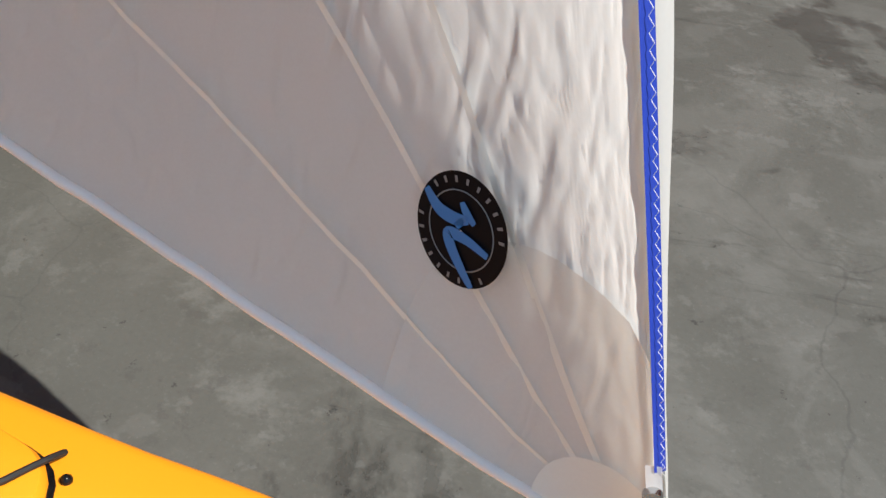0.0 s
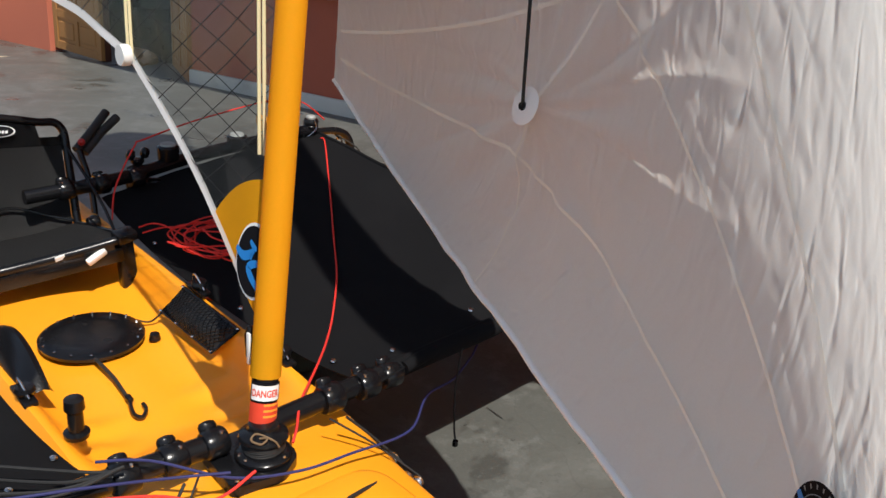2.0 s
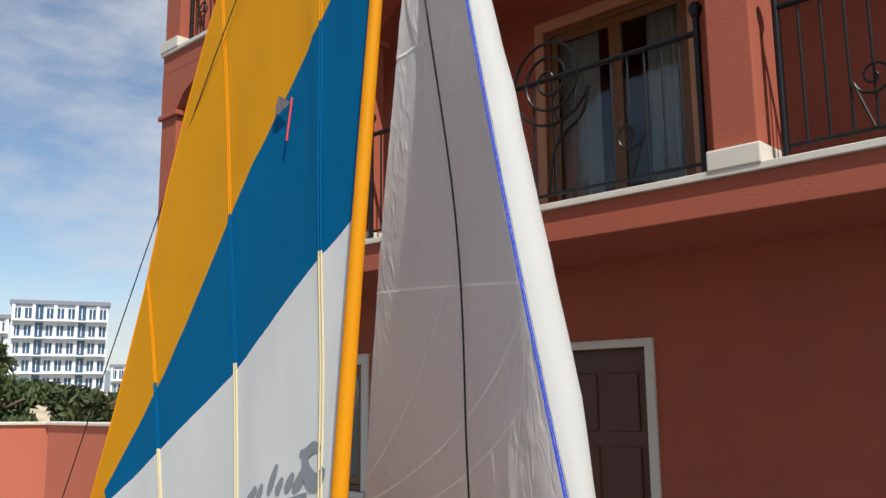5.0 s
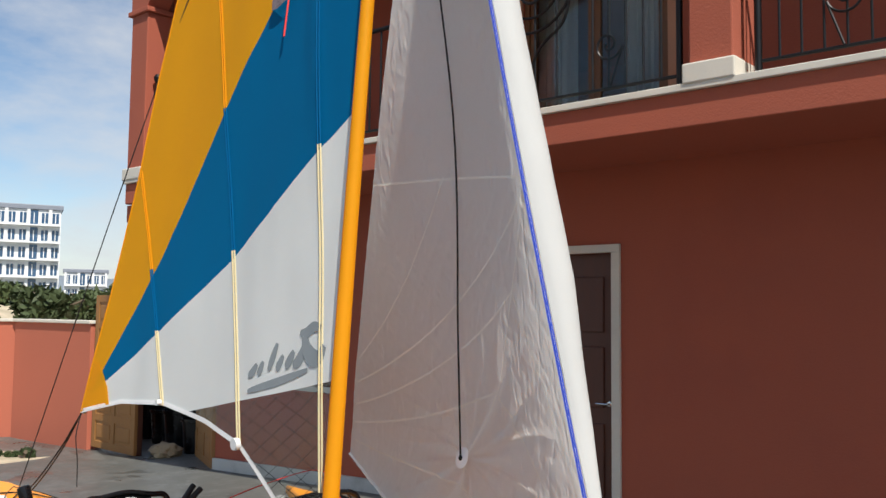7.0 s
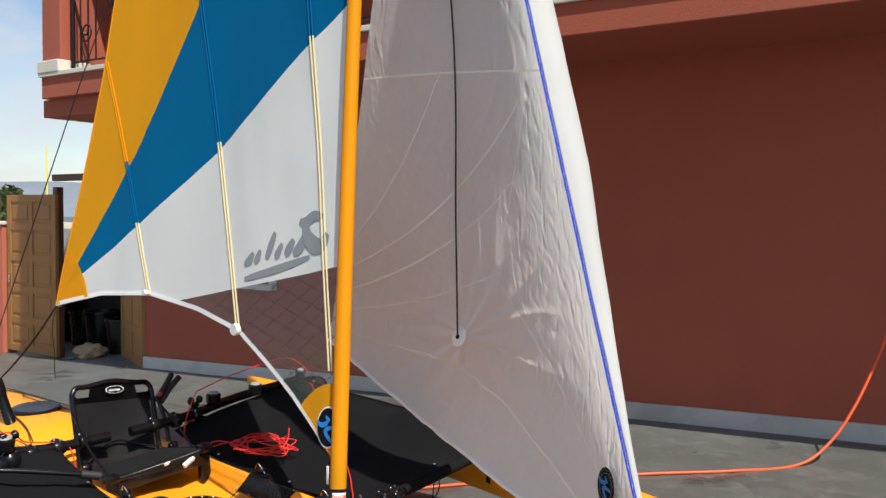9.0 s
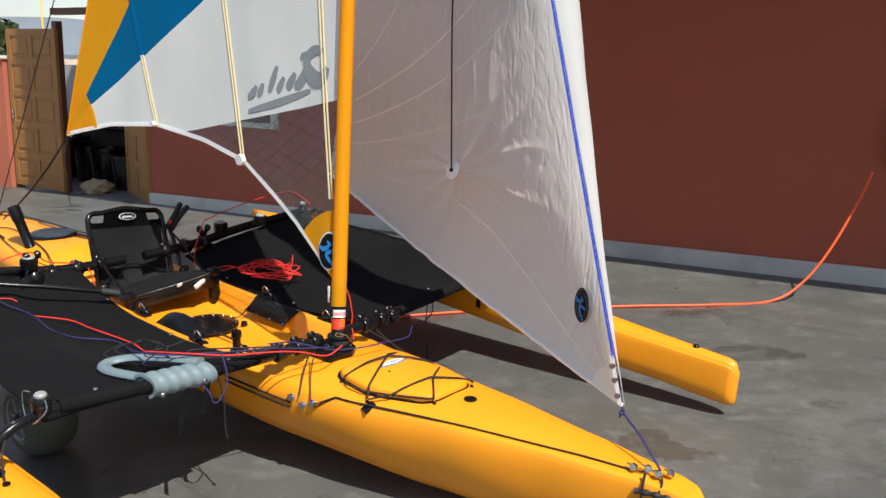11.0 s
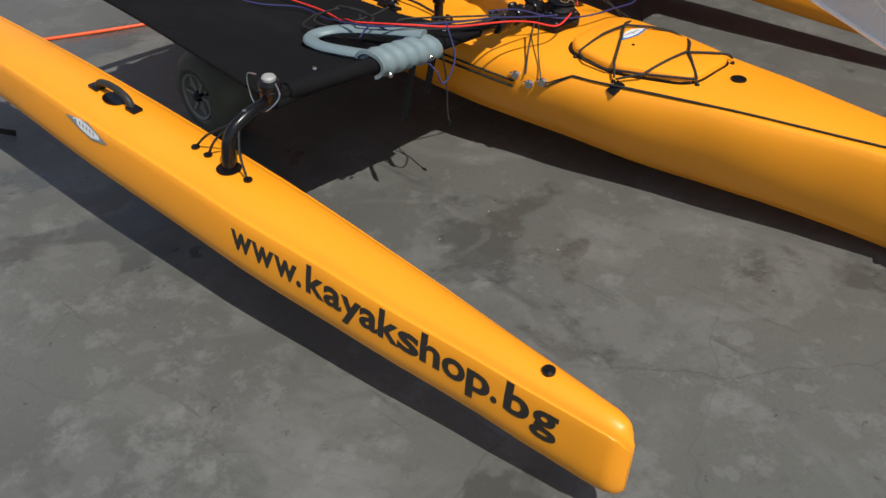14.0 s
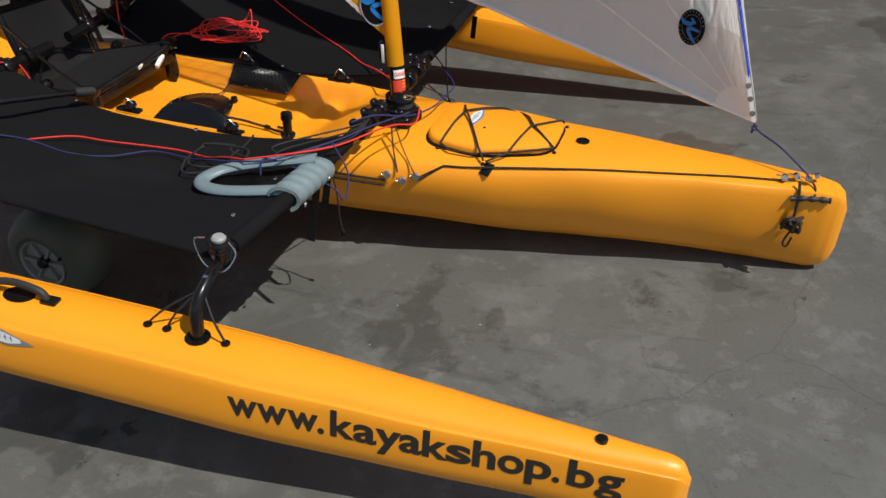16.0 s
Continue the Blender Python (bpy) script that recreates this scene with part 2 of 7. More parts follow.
M_SPINP = cloth("doubled_white_nylon", (0.9, 0.89, 0.85), 0.5, wrinkle=0.9, wscale=10, stretch=(2.6, 2.6, 0.8), clear=0.02)
# copy of the sail nylon for the sunlit flank, base greyed against direct sun
M_SPINW = cloth("sunlit_side_nylon", (0.62, 0.62, 0.6), 0.3, wrinkle=0.35, wscale=9, stretch=(1.6, 1.6, 0.7))
M_SEAM = cloth("cream_seam_tape", (1.0, 1.0, 0.94), 0.4, wrinkle=0.2)
M_PATCH = cloth("white_patch_cloth", (0.95, 0.95, 0.93), 0.15, wrinkle=0.1)
M_WTAPE = cloth("white_edge_tape", (0.95, 0.95, 0.95), 0.45, wrinkle=0.1)
M_LUFF = mat("blue_luff_tape", (0.012, 0.045, 0.4), 0.6, vary=0.1, bump=0.2, bscale=300)
M_LOGOBLK = mat("black_print", (0.006, 0.006, 0.008), 0.7, spec=0.1, vary=0.1, bump=0)
M_LOGOBLU = mat("blue_print", (0.01, 0.19, 0.55), 0.55, vary=0.05, bump=0)
M_LOGOGRY = mat("grey_print", (0.2, 0.22, 0.23), 0.6, vary=0.08, bump=0)
M_LOGOWHT = mat("white_print", (0.75, 0.75, 0.75), 0.5, vary=0.05, bump=0)
M_TEXT = mat("dark_vinyl_lettering", (0.022, 0.017, 0.012), 0.55, vary=0.1, bump=0)
M_LABELR = mat("red_label", (0.62, 0.05, 0.02), 0.45, vary=0.08, bump=0)
M_WALL = mat("terracotta_render", (0.35, 0.088, 0.049), 0.9, vary=0.1, scale=0.8, bump=0.5, bscale=75, stain=(0.28, 0.068, 0.045), stain_scale=0.5, stain_amt=0.4, dist=0.004)
M_WALLF = mat("terracotta_fence_render", (0.46, 0.13, 0.075), 0.9, vary=0.08, scale=0.7, bump=0.4, bscale=70, dist=0.004)
M_TRIM = mat("cream_stone_trim", (0.62, 0.58, 0.5), 0.7, vary=0.1, scale=4, bump=0.2)
# cream trim for the balcony recess, with the shade tinted into its colour
M_SURR = mat("pale_terracotta_trim", (0.5, 0.26, 0.15), 0.75, vary=0.1, scale=4, bump=0.2)
M_PLINTH = mat("pale_plinth", (0.5, 0.5, 0.47), 0.75, vary=0.12, scale=2, bump=0.3, stain=(0.28, 0.28, 0.26), stain_scale=1.6, stain_amt=0.5)
M_WOOD = mat("varnished_brown_wood", (0.17, 0.075, 0.025), 0.5, vary=0.25, scale=3, bump=0.25, bscale=40, stretch=(6, 6, 0.6))
M_WOODD = mat("dark_red_wood", (0.09, 0.03, 0.017), 0.5, vary=0.2, scale=3, bump=0.2, bscale=40, stretch=(6, 6, 0.6))
M_GATE = mat("orange_brown_wood", (0.3, 0.14, 0.04), 0.55, vary=0.22, scale=2.5, bump=0.25, bscale=45, stretch=(5, 5, 0.6))
M_IRON = mat("black_wrought_iron", (0.012, 0.012, 0.013), 0.4, metal=0.5, vary=0.2, scale=20, bump=0.15)
M_CURT = cloth("white_curtain", (0.75, 0.76, 0.72), 0.4, wrinkle=0.2, wscale=6, stretch=(8, 8, 0.2))
# near-black base with the shade of rooms and gate corner in its colour
M_DARK = mat("shade_dark", (0.03, 0.028, 0.026), 0.8, vary=0.2, bump=0.1)
M_SAND = mat("dry_sand", (0.5, 0.42, 0.3), 0.95, vary=0.2, scale=1.5, bump=0.7, bscale=14, stain=(0.3, 0.26, 0.17), stain_scale=0.8, stain_amt=0.6, dist=0.03)
M_LEAF = mat("dry_green_leaf", (0.06, 0.085, 0.028), 0.65, vary=0.35, scale=1.2, bump=0, rand=0.2)
M_BARK = mat("bark", (0.12, 0.09, 0.06), 0.9, vary=0.3, scale=6, bump=0.8, bscale=20)
M_HILL = mat("hazy_hillside", (0.17, 0.2, 0.23), 1.0, vary=0.15, scale=0.02, bump=0)
M_BWHITE = mat("white_hotel_render", (0.78, 0.78, 0.76), 0.8, vary=0.05, scale=0.3, bump=0)
M_BGLASS = mat("blue_tinted_glazing", (0.03, 0.08, 0.16), 0.12, vary=0.3, scale=0.4, bump=0, spec=0.8)
M_BROOF = mat("grey_roof", (0.22, 0.24, 0.28), 0.6, vary=0.1, scale=0.3, bump=0)
M_TAN = mat("tan_sack", (0.33, 0.24, 0.14), 0.9, vary=0.25, scale=6, bump=0.6, bscale=30, dist=0.01)


def glass(name, col, rough=0.03, clear=0.0):
    m = bpy.data.materials.new(name)
    m.use_nodes = True
    n, l = m.node_tree.nodes, m.node_tree.links
    b = n["Principled BSDF"]
    b.inputs["Base Color"].default_value = rgb(col)
    b.inputs["Roughness"].default_value = rough
    b.inputs["Transmission Weight"].default_value = 1.0
    b.inputs["IOR"].default_value = 1.45
    if clear:
        tp = n.new("ShaderNodeBsdfTransparent")
        tp.inputs["Color"].default_value = rgb(col)
        x = n.new("ShaderNodeMixShader")
        x.inputs[0].default_value = clear
        gl = n.new("ShaderNodeBsdfGlossy")
        gl.inputs["Roughness"].default_value = 0.12
        gl.inputs["Color"].default_value = (0.8, 0.8, 0.8, 1)
        l.new(gl.outputs[0], x.inputs[1])
        l.new(tp.outputs[0], x.inputs[2])
        l.new(x.outputs[0], n["Material Output"].inputs["Surface"])
    return m


M_GLASS = glass("window_glass", (0.75, 0.82, 0.82))
M_FILM = glass("clear_sail_window", (0.82, 0.84, 0.84), clear=0.93)


# ---- mesh tools ----
def link_mesh(name, bm, material, parent=None, label="", smooth=True, m=None):
    me = bpy.data.meshes.new(name)
    bm.normal_update()
    bm.to_mesh(me)
    bm.free()
    me.materials.append(material)
    if smooth:
        for p in me.polygons:
            p.use_smooth = True
        me.set_sharp_from_angle(angle=radians(38))
    ob = new(name, me)
    if parent is not None:
        ob.parent = parent
    if m is not None:
        ob.matrix_basis = m
    if label:
        ob["label"] = label
    return ob


def part(name, bm, material, parent, label="", smooth=True):
    return link_mesh(name, bm, material, parent, label, smooth)


def empty(name, m=None):
    ob = new(name)
    ob.empty_display_size = 0.1
    if m is not None:
        ob.matrix_basis = m
    return ob


def add_box(bm, c, s, rot=None, bevel=0.0):
    """Box of centre c and size s, with worn edges when bevel is given."""
    r = bmesh.ops.create_cube(bm, size=1.0)
    vs = r["verts"]
    bmesh.ops.scale(bm, vec=s, verts=vs)
    if bevel:
        es = list({e for v in vs for e in v.link_edges})
        out = bmesh.ops.bevel(bm, geom=es, offset=bevel, segments=2, affect="EDGES", profile=0.5)
        vs = list({v for f in out["faces"] for v in f.verts} | {v for v in vs if v.is_valid})
    if rot is not None:
        bmesh.ops.rotate(bm, cent=(0, 0, 0), matrix=rot.to_matrix() if isinstance(rot, Euler) else rot, verts=vs)
    bmesh.ops.translate(bm, vec=c, verts=vs)
    return vs


def box(c, s, rot=None, bevel=0.0):
    bm = bmesh.new()
    add_box(bm, c, s, rot, bevel)
    return bm


def smooth_path(pts, per=8, closed=False):
    """Catmull-Rom through the points."""
    P = [Vector(p) for p in pts]
    n = len(P)
    out = []
    for i in range(n if closed else n - 1):
        a = P[(i - 1) % n] if (closed or i) else P[0]
        b, c = P[i], P[(i + 1) % n]
        d = P[(i + 2) % n] if (closed or i < n - 2) else P[n - 1]
        for k in range(per):
            t = k / per
            out.append(0.5 * ((2 * b) + (c - a) * t + (2 * a - 5 * b + 4 * c - d) * t * t + (3 * b - a - 3 * c + d) * t ** 3))
    if not closed:
        out.append(P[-1])
    return out


def add_tube(bm, path, r, seg=8, closed=False, radii=None, caps=True):
    """Tube along a path, with rings that do not twist."""
    P = [Vector(p) for p in path]
    n = len(P)
    rings, up = [], None
    for i, p in enumerate(P):
        a = P[i - 1] if (i or closed) else p
        b = P[(i + 1) % n] if (i < n - 1 or closed) else p
        t = (b - a).normalized() if (b - a).length > 1e-9 else Vector((0, 0, 1))
        if up is None:
            up = t.orthogonal().normalized()
        up = up - t * up.dot(t)
        up = up.normalized() if up.length > 1e-6 else t.orthogonal().normalized()
        side = t.cross(up)
        rr = radii[i] if radii else r
        rings.append([bm.verts.new(p + rr * (math.cos(2 * math.pi * k / seg) * up + math.sin(2 * math.pi * k / seg) * side)) for k in range(seg)])
    for i in range(n if closed else n - 1):
        A, B = rings[i], rings[(i + 1) % n]
        for k in range(seg):
            bm.faces.new((A[k], A[(k + 1) % seg], B[(k + 1) % seg], B[k]))
    if caps and not closed:
        bm.faces.new(rings[0][::-1])
        bm.faces.new(rings[-1])
    return bm


def tube(path, r, seg=8, **k):
    return add_tube(bmesh.new(), path, r, seg, **k)


def add_lathe(bm, prof, m, seg=24):
    """Turned shape from (radius, height) pairs, closed at both ends, set at the pose m."""
    rings = [[bm.verts.new(m @ Vector((r * math.cos(2 * math.pi * k / seg), r * math.sin(2 * math.pi * k / seg), h))) for k in range(seg)] for r, h in prof]
    for A, B in zip(rings, rings[1:]):
        for k in range(seg):
            bm.faces.new((A[k], A[(k + 1) % seg], B[(k + 1) % seg], B[k]))
    bm.faces.new(rings[0][::-1])
    bm.faces.new(rings[-1])
    return bm


def lathe(prof, m=Matrix(), seg=24):
    return add_lathe(bmesh.new(), prof, m, seg)


def grid_mesh(rows, closed_u=False):
    """Quads over rows of points."""
    bm = bmesh.new()
    V = [[bm.verts.new(p) for p in r] for r in rows]
    for A, B in zip(V, V[1:]):
        n = len(A)
        for k in range(n if closed_u else n - 1):
            bm.faces.new((A[k], A[(k + 1) % n], B[(k + 1) % n], B[k]))
    return bm, V


def plate(outline, z0, z1, bevel=0.0, m=None):
    """Solid plate of an outline in x and y, between two heights."""
    bm = bmesh.new()
    lo = [bm.verts.new((x, y, z0)) for x, y in outline]
    hi = [bm.verts.new((x, y, z1)) for x, y in outline]
    n = len(lo)
    bm.faces.new(lo[::-1])
    top = bm.faces.new(hi)
    for k in range(n):
        bm.faces.new((lo[k], lo[(k + 1) % n], hi[(k + 1) % n], hi[k]))
    if bevel:
        bmesh.ops.bevel(bm, geom=list(top.edges), offset=bevel, segments=2, affect="EDGES", profile=0.5)
    bmesh.ops.recalc_face_normals(bm, faces=bm.faces)
    if m is not None:
        bmesh.ops.transform(bm, matrix=m, verts=bm.verts)
    return bm


def lerp_table(tab, x):
    """Smooth value of a table of (x, value) at x."""
    if x <= tab[0][0]:
        return tab[0][1]
    for (a, va), (b, vb) in zip(tab, tab[1:]):
        if x <= b:
            t = (x - a) / (b - a)
            t = t * t * (3 - 2 * t) * 0.5 + t * 0.5
            return va + (vb - va) * t
    return tab[-1][1]


def lin(tab, x):
    """Straight value of a table of (x, value) at x."""
    if x <= tab[0][0]:
        return tab[0][1]
    for (a, va), (b, vb) in zip(tab, tab[1:]):
        if x <= b:
            return va + (vb - va) * (x - a) / (b - a)
    return tab[-1][1]


def text_mesh(body, size, bold=0.0):
    """Flat mesh of words in the built-in font, baseline on x, in the x-y plane."""
    cu = bpy.data.curves.new("words", "FONT")
    cu.body, cu.size, cu.offset = body, size, bold
    ob = bpy.data.objects.new("words", cu)
    scene.collection.objects.link(ob)
    dg = bpy.context.evaluated_depsgraph_get()
    me = bpy.data.meshes.new_from_object(ob.evaluated_get(dg))
    bpy.data.objects.remove(ob)
    bpy.data.curves.remove(cu)
    bm = bmesh.new()
    bm.from_mesh(me)
    bpy.data.meshes.remove(me)
    return bm


def thing(name, label, category, m=None, group="", kind=""):
    return tagged(empty(name, m), label, category, group, kind)


# ---- ground ----
def ground_z(x, y):
    r = math.hypot(x, y)
    dip = 0.065 * max(0.0, min(1.0, (y - 0.12 * x - 2.6) / 1.3))
    return (0.0278 * x + 0.0472 * y) * min(1.0, 12.0 / max(r, 1e-6)) - 0.0226 - dip


def build_ground():
    rows = []
    for r in [0.0, 0.5, 1, 1.5, 2, 2.5, 3, 3.25, 3.5, 3.75, 4, 4.25, 4.5, 5, 5.5, 6, 7, 8, 10, 12, 15, 20, 30, 50, 90, 160, 300, 600, 1200, 2600]:
        rows.append([(r * math.cos(a), r * math.sin(a), ground_z(r * math.cos(a), r * math.sin(a)) - (0.0 if r < 30 else 0.15)) for a in [2 * math.pi * k / 144 for k in range(144)]])
    bm, V = grid_mesh(rows, closed_u=True)
    bmesh.ops.remove_doubles(bm, verts=bm.verts, dist=1e-5)
    bmesh.ops.recalc_face_normals(bm, faces=bm.faces)
    if sum(f.normal.z for f in bm.faces) < 0:
        bmesh.ops.reverse_faces(bm, faces=bm.faces)
    tagged(link_mesh("ground", bm, M_GROUND), "grey trowelled concrete yard with damp and worn patches", "ground", kind="structure")


build_ground()

# ---- house ----
HM = pose(-1.67, 4.13, 0.055, 0, 0, 6.2)
HX0, HX1 = -5.92, 10.5
FRONT = -1.11


def hg(x, y):
    p = HM @ Vector((x, y, 0))
    return ground_z(p.x, p.y) - 0.055


def struct(name, bm, material, label, category="", smooth=False):
    return tagged(link_mesh(name, bm, material, m=HM, smooth=smooth), label, category or name.rstrip("_0123456789").replace("_", " "), kind="structure")


def wall_with_holes(x0, x1, z0, z1, y0, y1, holes):
    """Wall in x and z with rectangular openings through it, of (xa, xb, za, zb)."""
    bm = bmesh.new()
    xs = sorted({x0, x1, *[h[0] for h in holes], *[h[1] for h in holes]})
    for a, b in zip(xs, xs[1:]):
        cut = sorted([(h[2], h[3]) for h in holes if h[0] <= a + 1e-6 and h[1] >= b - 1e-6])
        z = z0
        for za, zb in cut + [(z1, z1)]:
            if za > z + 1e-6:
                add_box(bm, ((a + b) / 2, (y0 + y1) / 2, (z + za) / 2), (b - a, y1 - y0, za - z))
            z = max(z, zb)
    bmesh.ops.remove_doubles(bm, verts=bm.verts, dist=1e-5)
    dup = {}
    for f in bm.faces:
        dup.setdefault(tuple(round(c, 4) for c in f.calc_center_median()), []).append(f)
    bmesh.ops.delete(bm, geom=[f for fs in dup.values() if len(fs) > 1 for f in fs], context="FACES_ONLY")
    return bm


DOOR = (-0.93, 0.01, -0.5, 2.29)
WIN = (-4.92, -3.42, 0.95, 2.27)
BACK = 0.7
FW = [(-1.41, 0.2), (2.62, 4.2), (6.45, 8.05)]
struct("wall_1", wall_with_holes(-5.55, HX1, -0.6, 3.02, 0.0, 0.3, [DOOR, WIN]), M_WALL, "terracotta rendered ground floor house wall", "wall")
for i, z in ((2, 3.26), (3, 6.12)):
    struct(f"wall_{i}", wall_with_holes(HX0 + 0.3, HX1, z, z + 2.62, BACK, BACK + 0.3, [(a, b, z + 0.05, z + 2.36) for a, b in FW]), M_WALL, "terracotta rendered wall behind the balconies", "wall")
struct("wall_4", box(((HX0 + HX1) / 2, 6.3, 4.5), (HX1 - HX0, 0.3, 10.2)), M_WALL, "terracotta rendered rear house wall", "wall")
struct("wall_5", box((-5.4, 3.3, 1.2), (0.3, 5.7, 3.6)), M_WALL, "terracotta rendered side house wall", "wall")
struct("wall_6", box((HX0 + 0.15, 2.71, 6.0), (0.26, 6.86, 5.44)), M_WALL, "terracotta rendered upper side house wall", "wall")
struct("wall_7", box((HX1 - 0.15, 2.6, 4.2), (0.3, 7.1, 9.6)), M_WALL, "terracotta rendered end house wall", "wall")
for i, z in ((1, 3.02), (2, 5.88), (3, 8.74)):
    bm = box(((HX0 + HX1) / 2, 2.56, z + 0.12), (HX1 - HX0, 7.34, 0.24), bevel=0.008)
    struct(f"ceiling_{i}", bm, M_WALL, "terracotta rendered balcony slab with a shaded underside", "slab")
    struct(f"trim_{i}", box(((HX0 + HX1) / 2, FRONT + 0.13, z + 0.265), (HX1 - HX0 + 0.04, 0.32, 0.05), bevel=0.006), M_TRIM, "cream stone edging along the balcony", "trim")

PIERS = [(-5.92, -5.57), (-2.62, -2.315), (1.22, 1.525), (5.06, 5.365), (8.9, 9.205)]


def pier(a, b, z):
    t = tagged(empty("pier", HM), "terracotta rendered balcony pier on a cream base", "pier", "piers of the balconies", "structure")
    bm = bmesh.new()
    add_box(bm, ((a + b) / 2, FRONT + 0.2, z + 1.07), (b - a, 0.38, 1.86), bevel=0.012)
    part("shaft", bm, M_WALL, t, smooth=False)
    bm = bmesh.new()
    add_box(bm, ((a + b) / 2, FRONT + 0.2, z + 2.03), (b - a + 0.09, 0.45, 0.06), bevel=0.01)
    part("capital", bm, M_WALL, t, smooth=False)
    bm = bmesh.new()
    add_box(bm, ((a + b) / 2, FRONT + 0.19, z + 0.07), (b - a + 0.06, 0.46, 0.14), bevel=0.012)
    part("base", bm, M_TRIM, t, "cream stone base", smooth=False)
    return t


def arch_beam(z):
    """Front beam under the next slab, with a flat arch over each bay."""
    bm = bmesh.new()
    top = z + 2.58
    xs, low = [], []
    for (a, b), (c, d) in zip(PIERS, PIERS[1:]):
        xs += [a, b]
        low += [z + 2.06, z + 2.06]
        n = 20
        for k in range(n + 1):
            u = k / n
            x = b + (c - b) * u
            e = abs(2 * u - 1)
            xs.append(x)
            low.append(z + 2.07 + 0.36 * (1 - e ** 4) ** 0.7)
    a, b = PIERS[-1]
    xs += [a, HX1]
    low += [z + 2.06, z + 2.06]
    pts = sorted(set(zip([round(x, 4) for x in xs], [round(v, 4) for v in low])))
    F0, F1 = FRONT, FRONT + 0.28
    cols = [[bm.verts.new((x, F0, v)), bm.verts.new((x, F1, v)), bm.verts.new((x, F1, top)), bm.verts.new((x, F0, top))] for x, v in pts]
    for A, B in zip(cols, cols[1:]):
        for k in range(4):
            bm.faces.new((A[k], B[k], B[(k + 1) % 4], A[(k + 1) % 4]))
    bm.faces.new(cols[0][::-1])
    bm.faces.new(cols[-1])
    bmesh.ops.recalc_face_normals(bm, faces=bm.faces)
    return bm


for i, z in ((8, 3.3), (9, 6.16)):
    for a, b in PIERS:
        pier(a, b, z)
    struct(f"wall_{i}", arch_beam(z), M_WALL, "terracotta rendered front beam with flat arches", "arched beam")


def spiral(cx, cz, r, turns, start, tail=None, y=0.0, flip=1):
    """Wrought iron scroll in the x-z plane, from its middle outwards, with an optional tail."""
    pts = []
    n = int(26 * turns)
    for k in range(n + 1):
        u = k / n
        a = start - 2 * math.pi * turns * (1 - u)
        rr = r * (0.1 + 0.9 * u)
        pts.append(Vector((cx + flip * rr * math.cos(a), y, cz + rr * math.sin(a))))
    if tail:
        pts += smooth_path([pts[-1], *[Vector((p[0], y, p[1])) for p in tail]], 6)[1:]
    return pts


def railing(xa, xb, z, mid):
    t = thing("balcony_railing", "black wrought iron balcony railing with spiral scrolls", "railing", HM, "balcony railings")
    y = FRONT + 0.12
    for x in (xa, xb):
        bm = tube([(x, y, z), (x, y, z + 1.12)], 0.024, 10)
        add_lathe(bm, [(0.001, -0.05), (0.028, -0.045), (0.045, -0.01), (0.05, 0.02), (0.03, 0.055), (0.001, 0.062)], Matrix.Translation((x, y, z + 1.17)), 12)
        part("post", bm, M_IRON, t)
    for h, r in ((1.01, 0.022), (0.09, 0.013)):
        part("rail", tube([(xa, y, z + h), (xb, y, z + h)], r, 8), M_IRON, t)
    n = max(2, round((xb - xa) / 0.135))
    bars = []
    for k in range(1, n):
        x = xa + (xb - xa) * k / n
        if mid is not None and abs(x - mid) < 0.86 and (xb - xa) > 2:
            continue
        bars.append(part("bar", tube([(x, y, z + 0.09), (x, y, z + 1.0)], 0.0095, 6), M_IRON, t))
    if mid is None:
        return t
    for s in (1, -1):
        cx = mid + s * 0.41
        bm = tube(spiral(cx, z + 1.0, 0.39, 2.9, -0.35, y=y - 0.012, flip=s, tail=[(cx + s * 0.3, z + 0.66), (cx + s * 0.06, z + 0.46), (cx - s * 0.03, z + 0.1)]), 0.0115, 6)
        part("large_scroll", bm, M_IRON, t)
        for dx in (-0.16, 0.04, 0.24):
            bm = tube([(cx + s * dx, y, z + 0.09), (cx + s * dx, y, z + 1.0)], 0.009, 6)
            part("bar", bm, M_IRON, t)
        sx = mid + s * 1.1
        bm = tube(spiral(sx, z + 0.41, 0.12, 1.6, -0.2, y=y - 0.012, flip=s, tail=[(sx + s * 0.09, z + 0.3), (sx + s * 0.02, z + 0.1)]), 0.009, 6)
        part("small_scroll", bm, M_IRON, t)
    return t


for z in (3.32, 6.18):
    railing(-5.49, -2.74, z, -4.13)
    railing(-2.2, 1.104, z, -0.55)
    railing(1.65, 4.945, z, 3.3)
    railing(5.49, 8.785, z, 7.14)


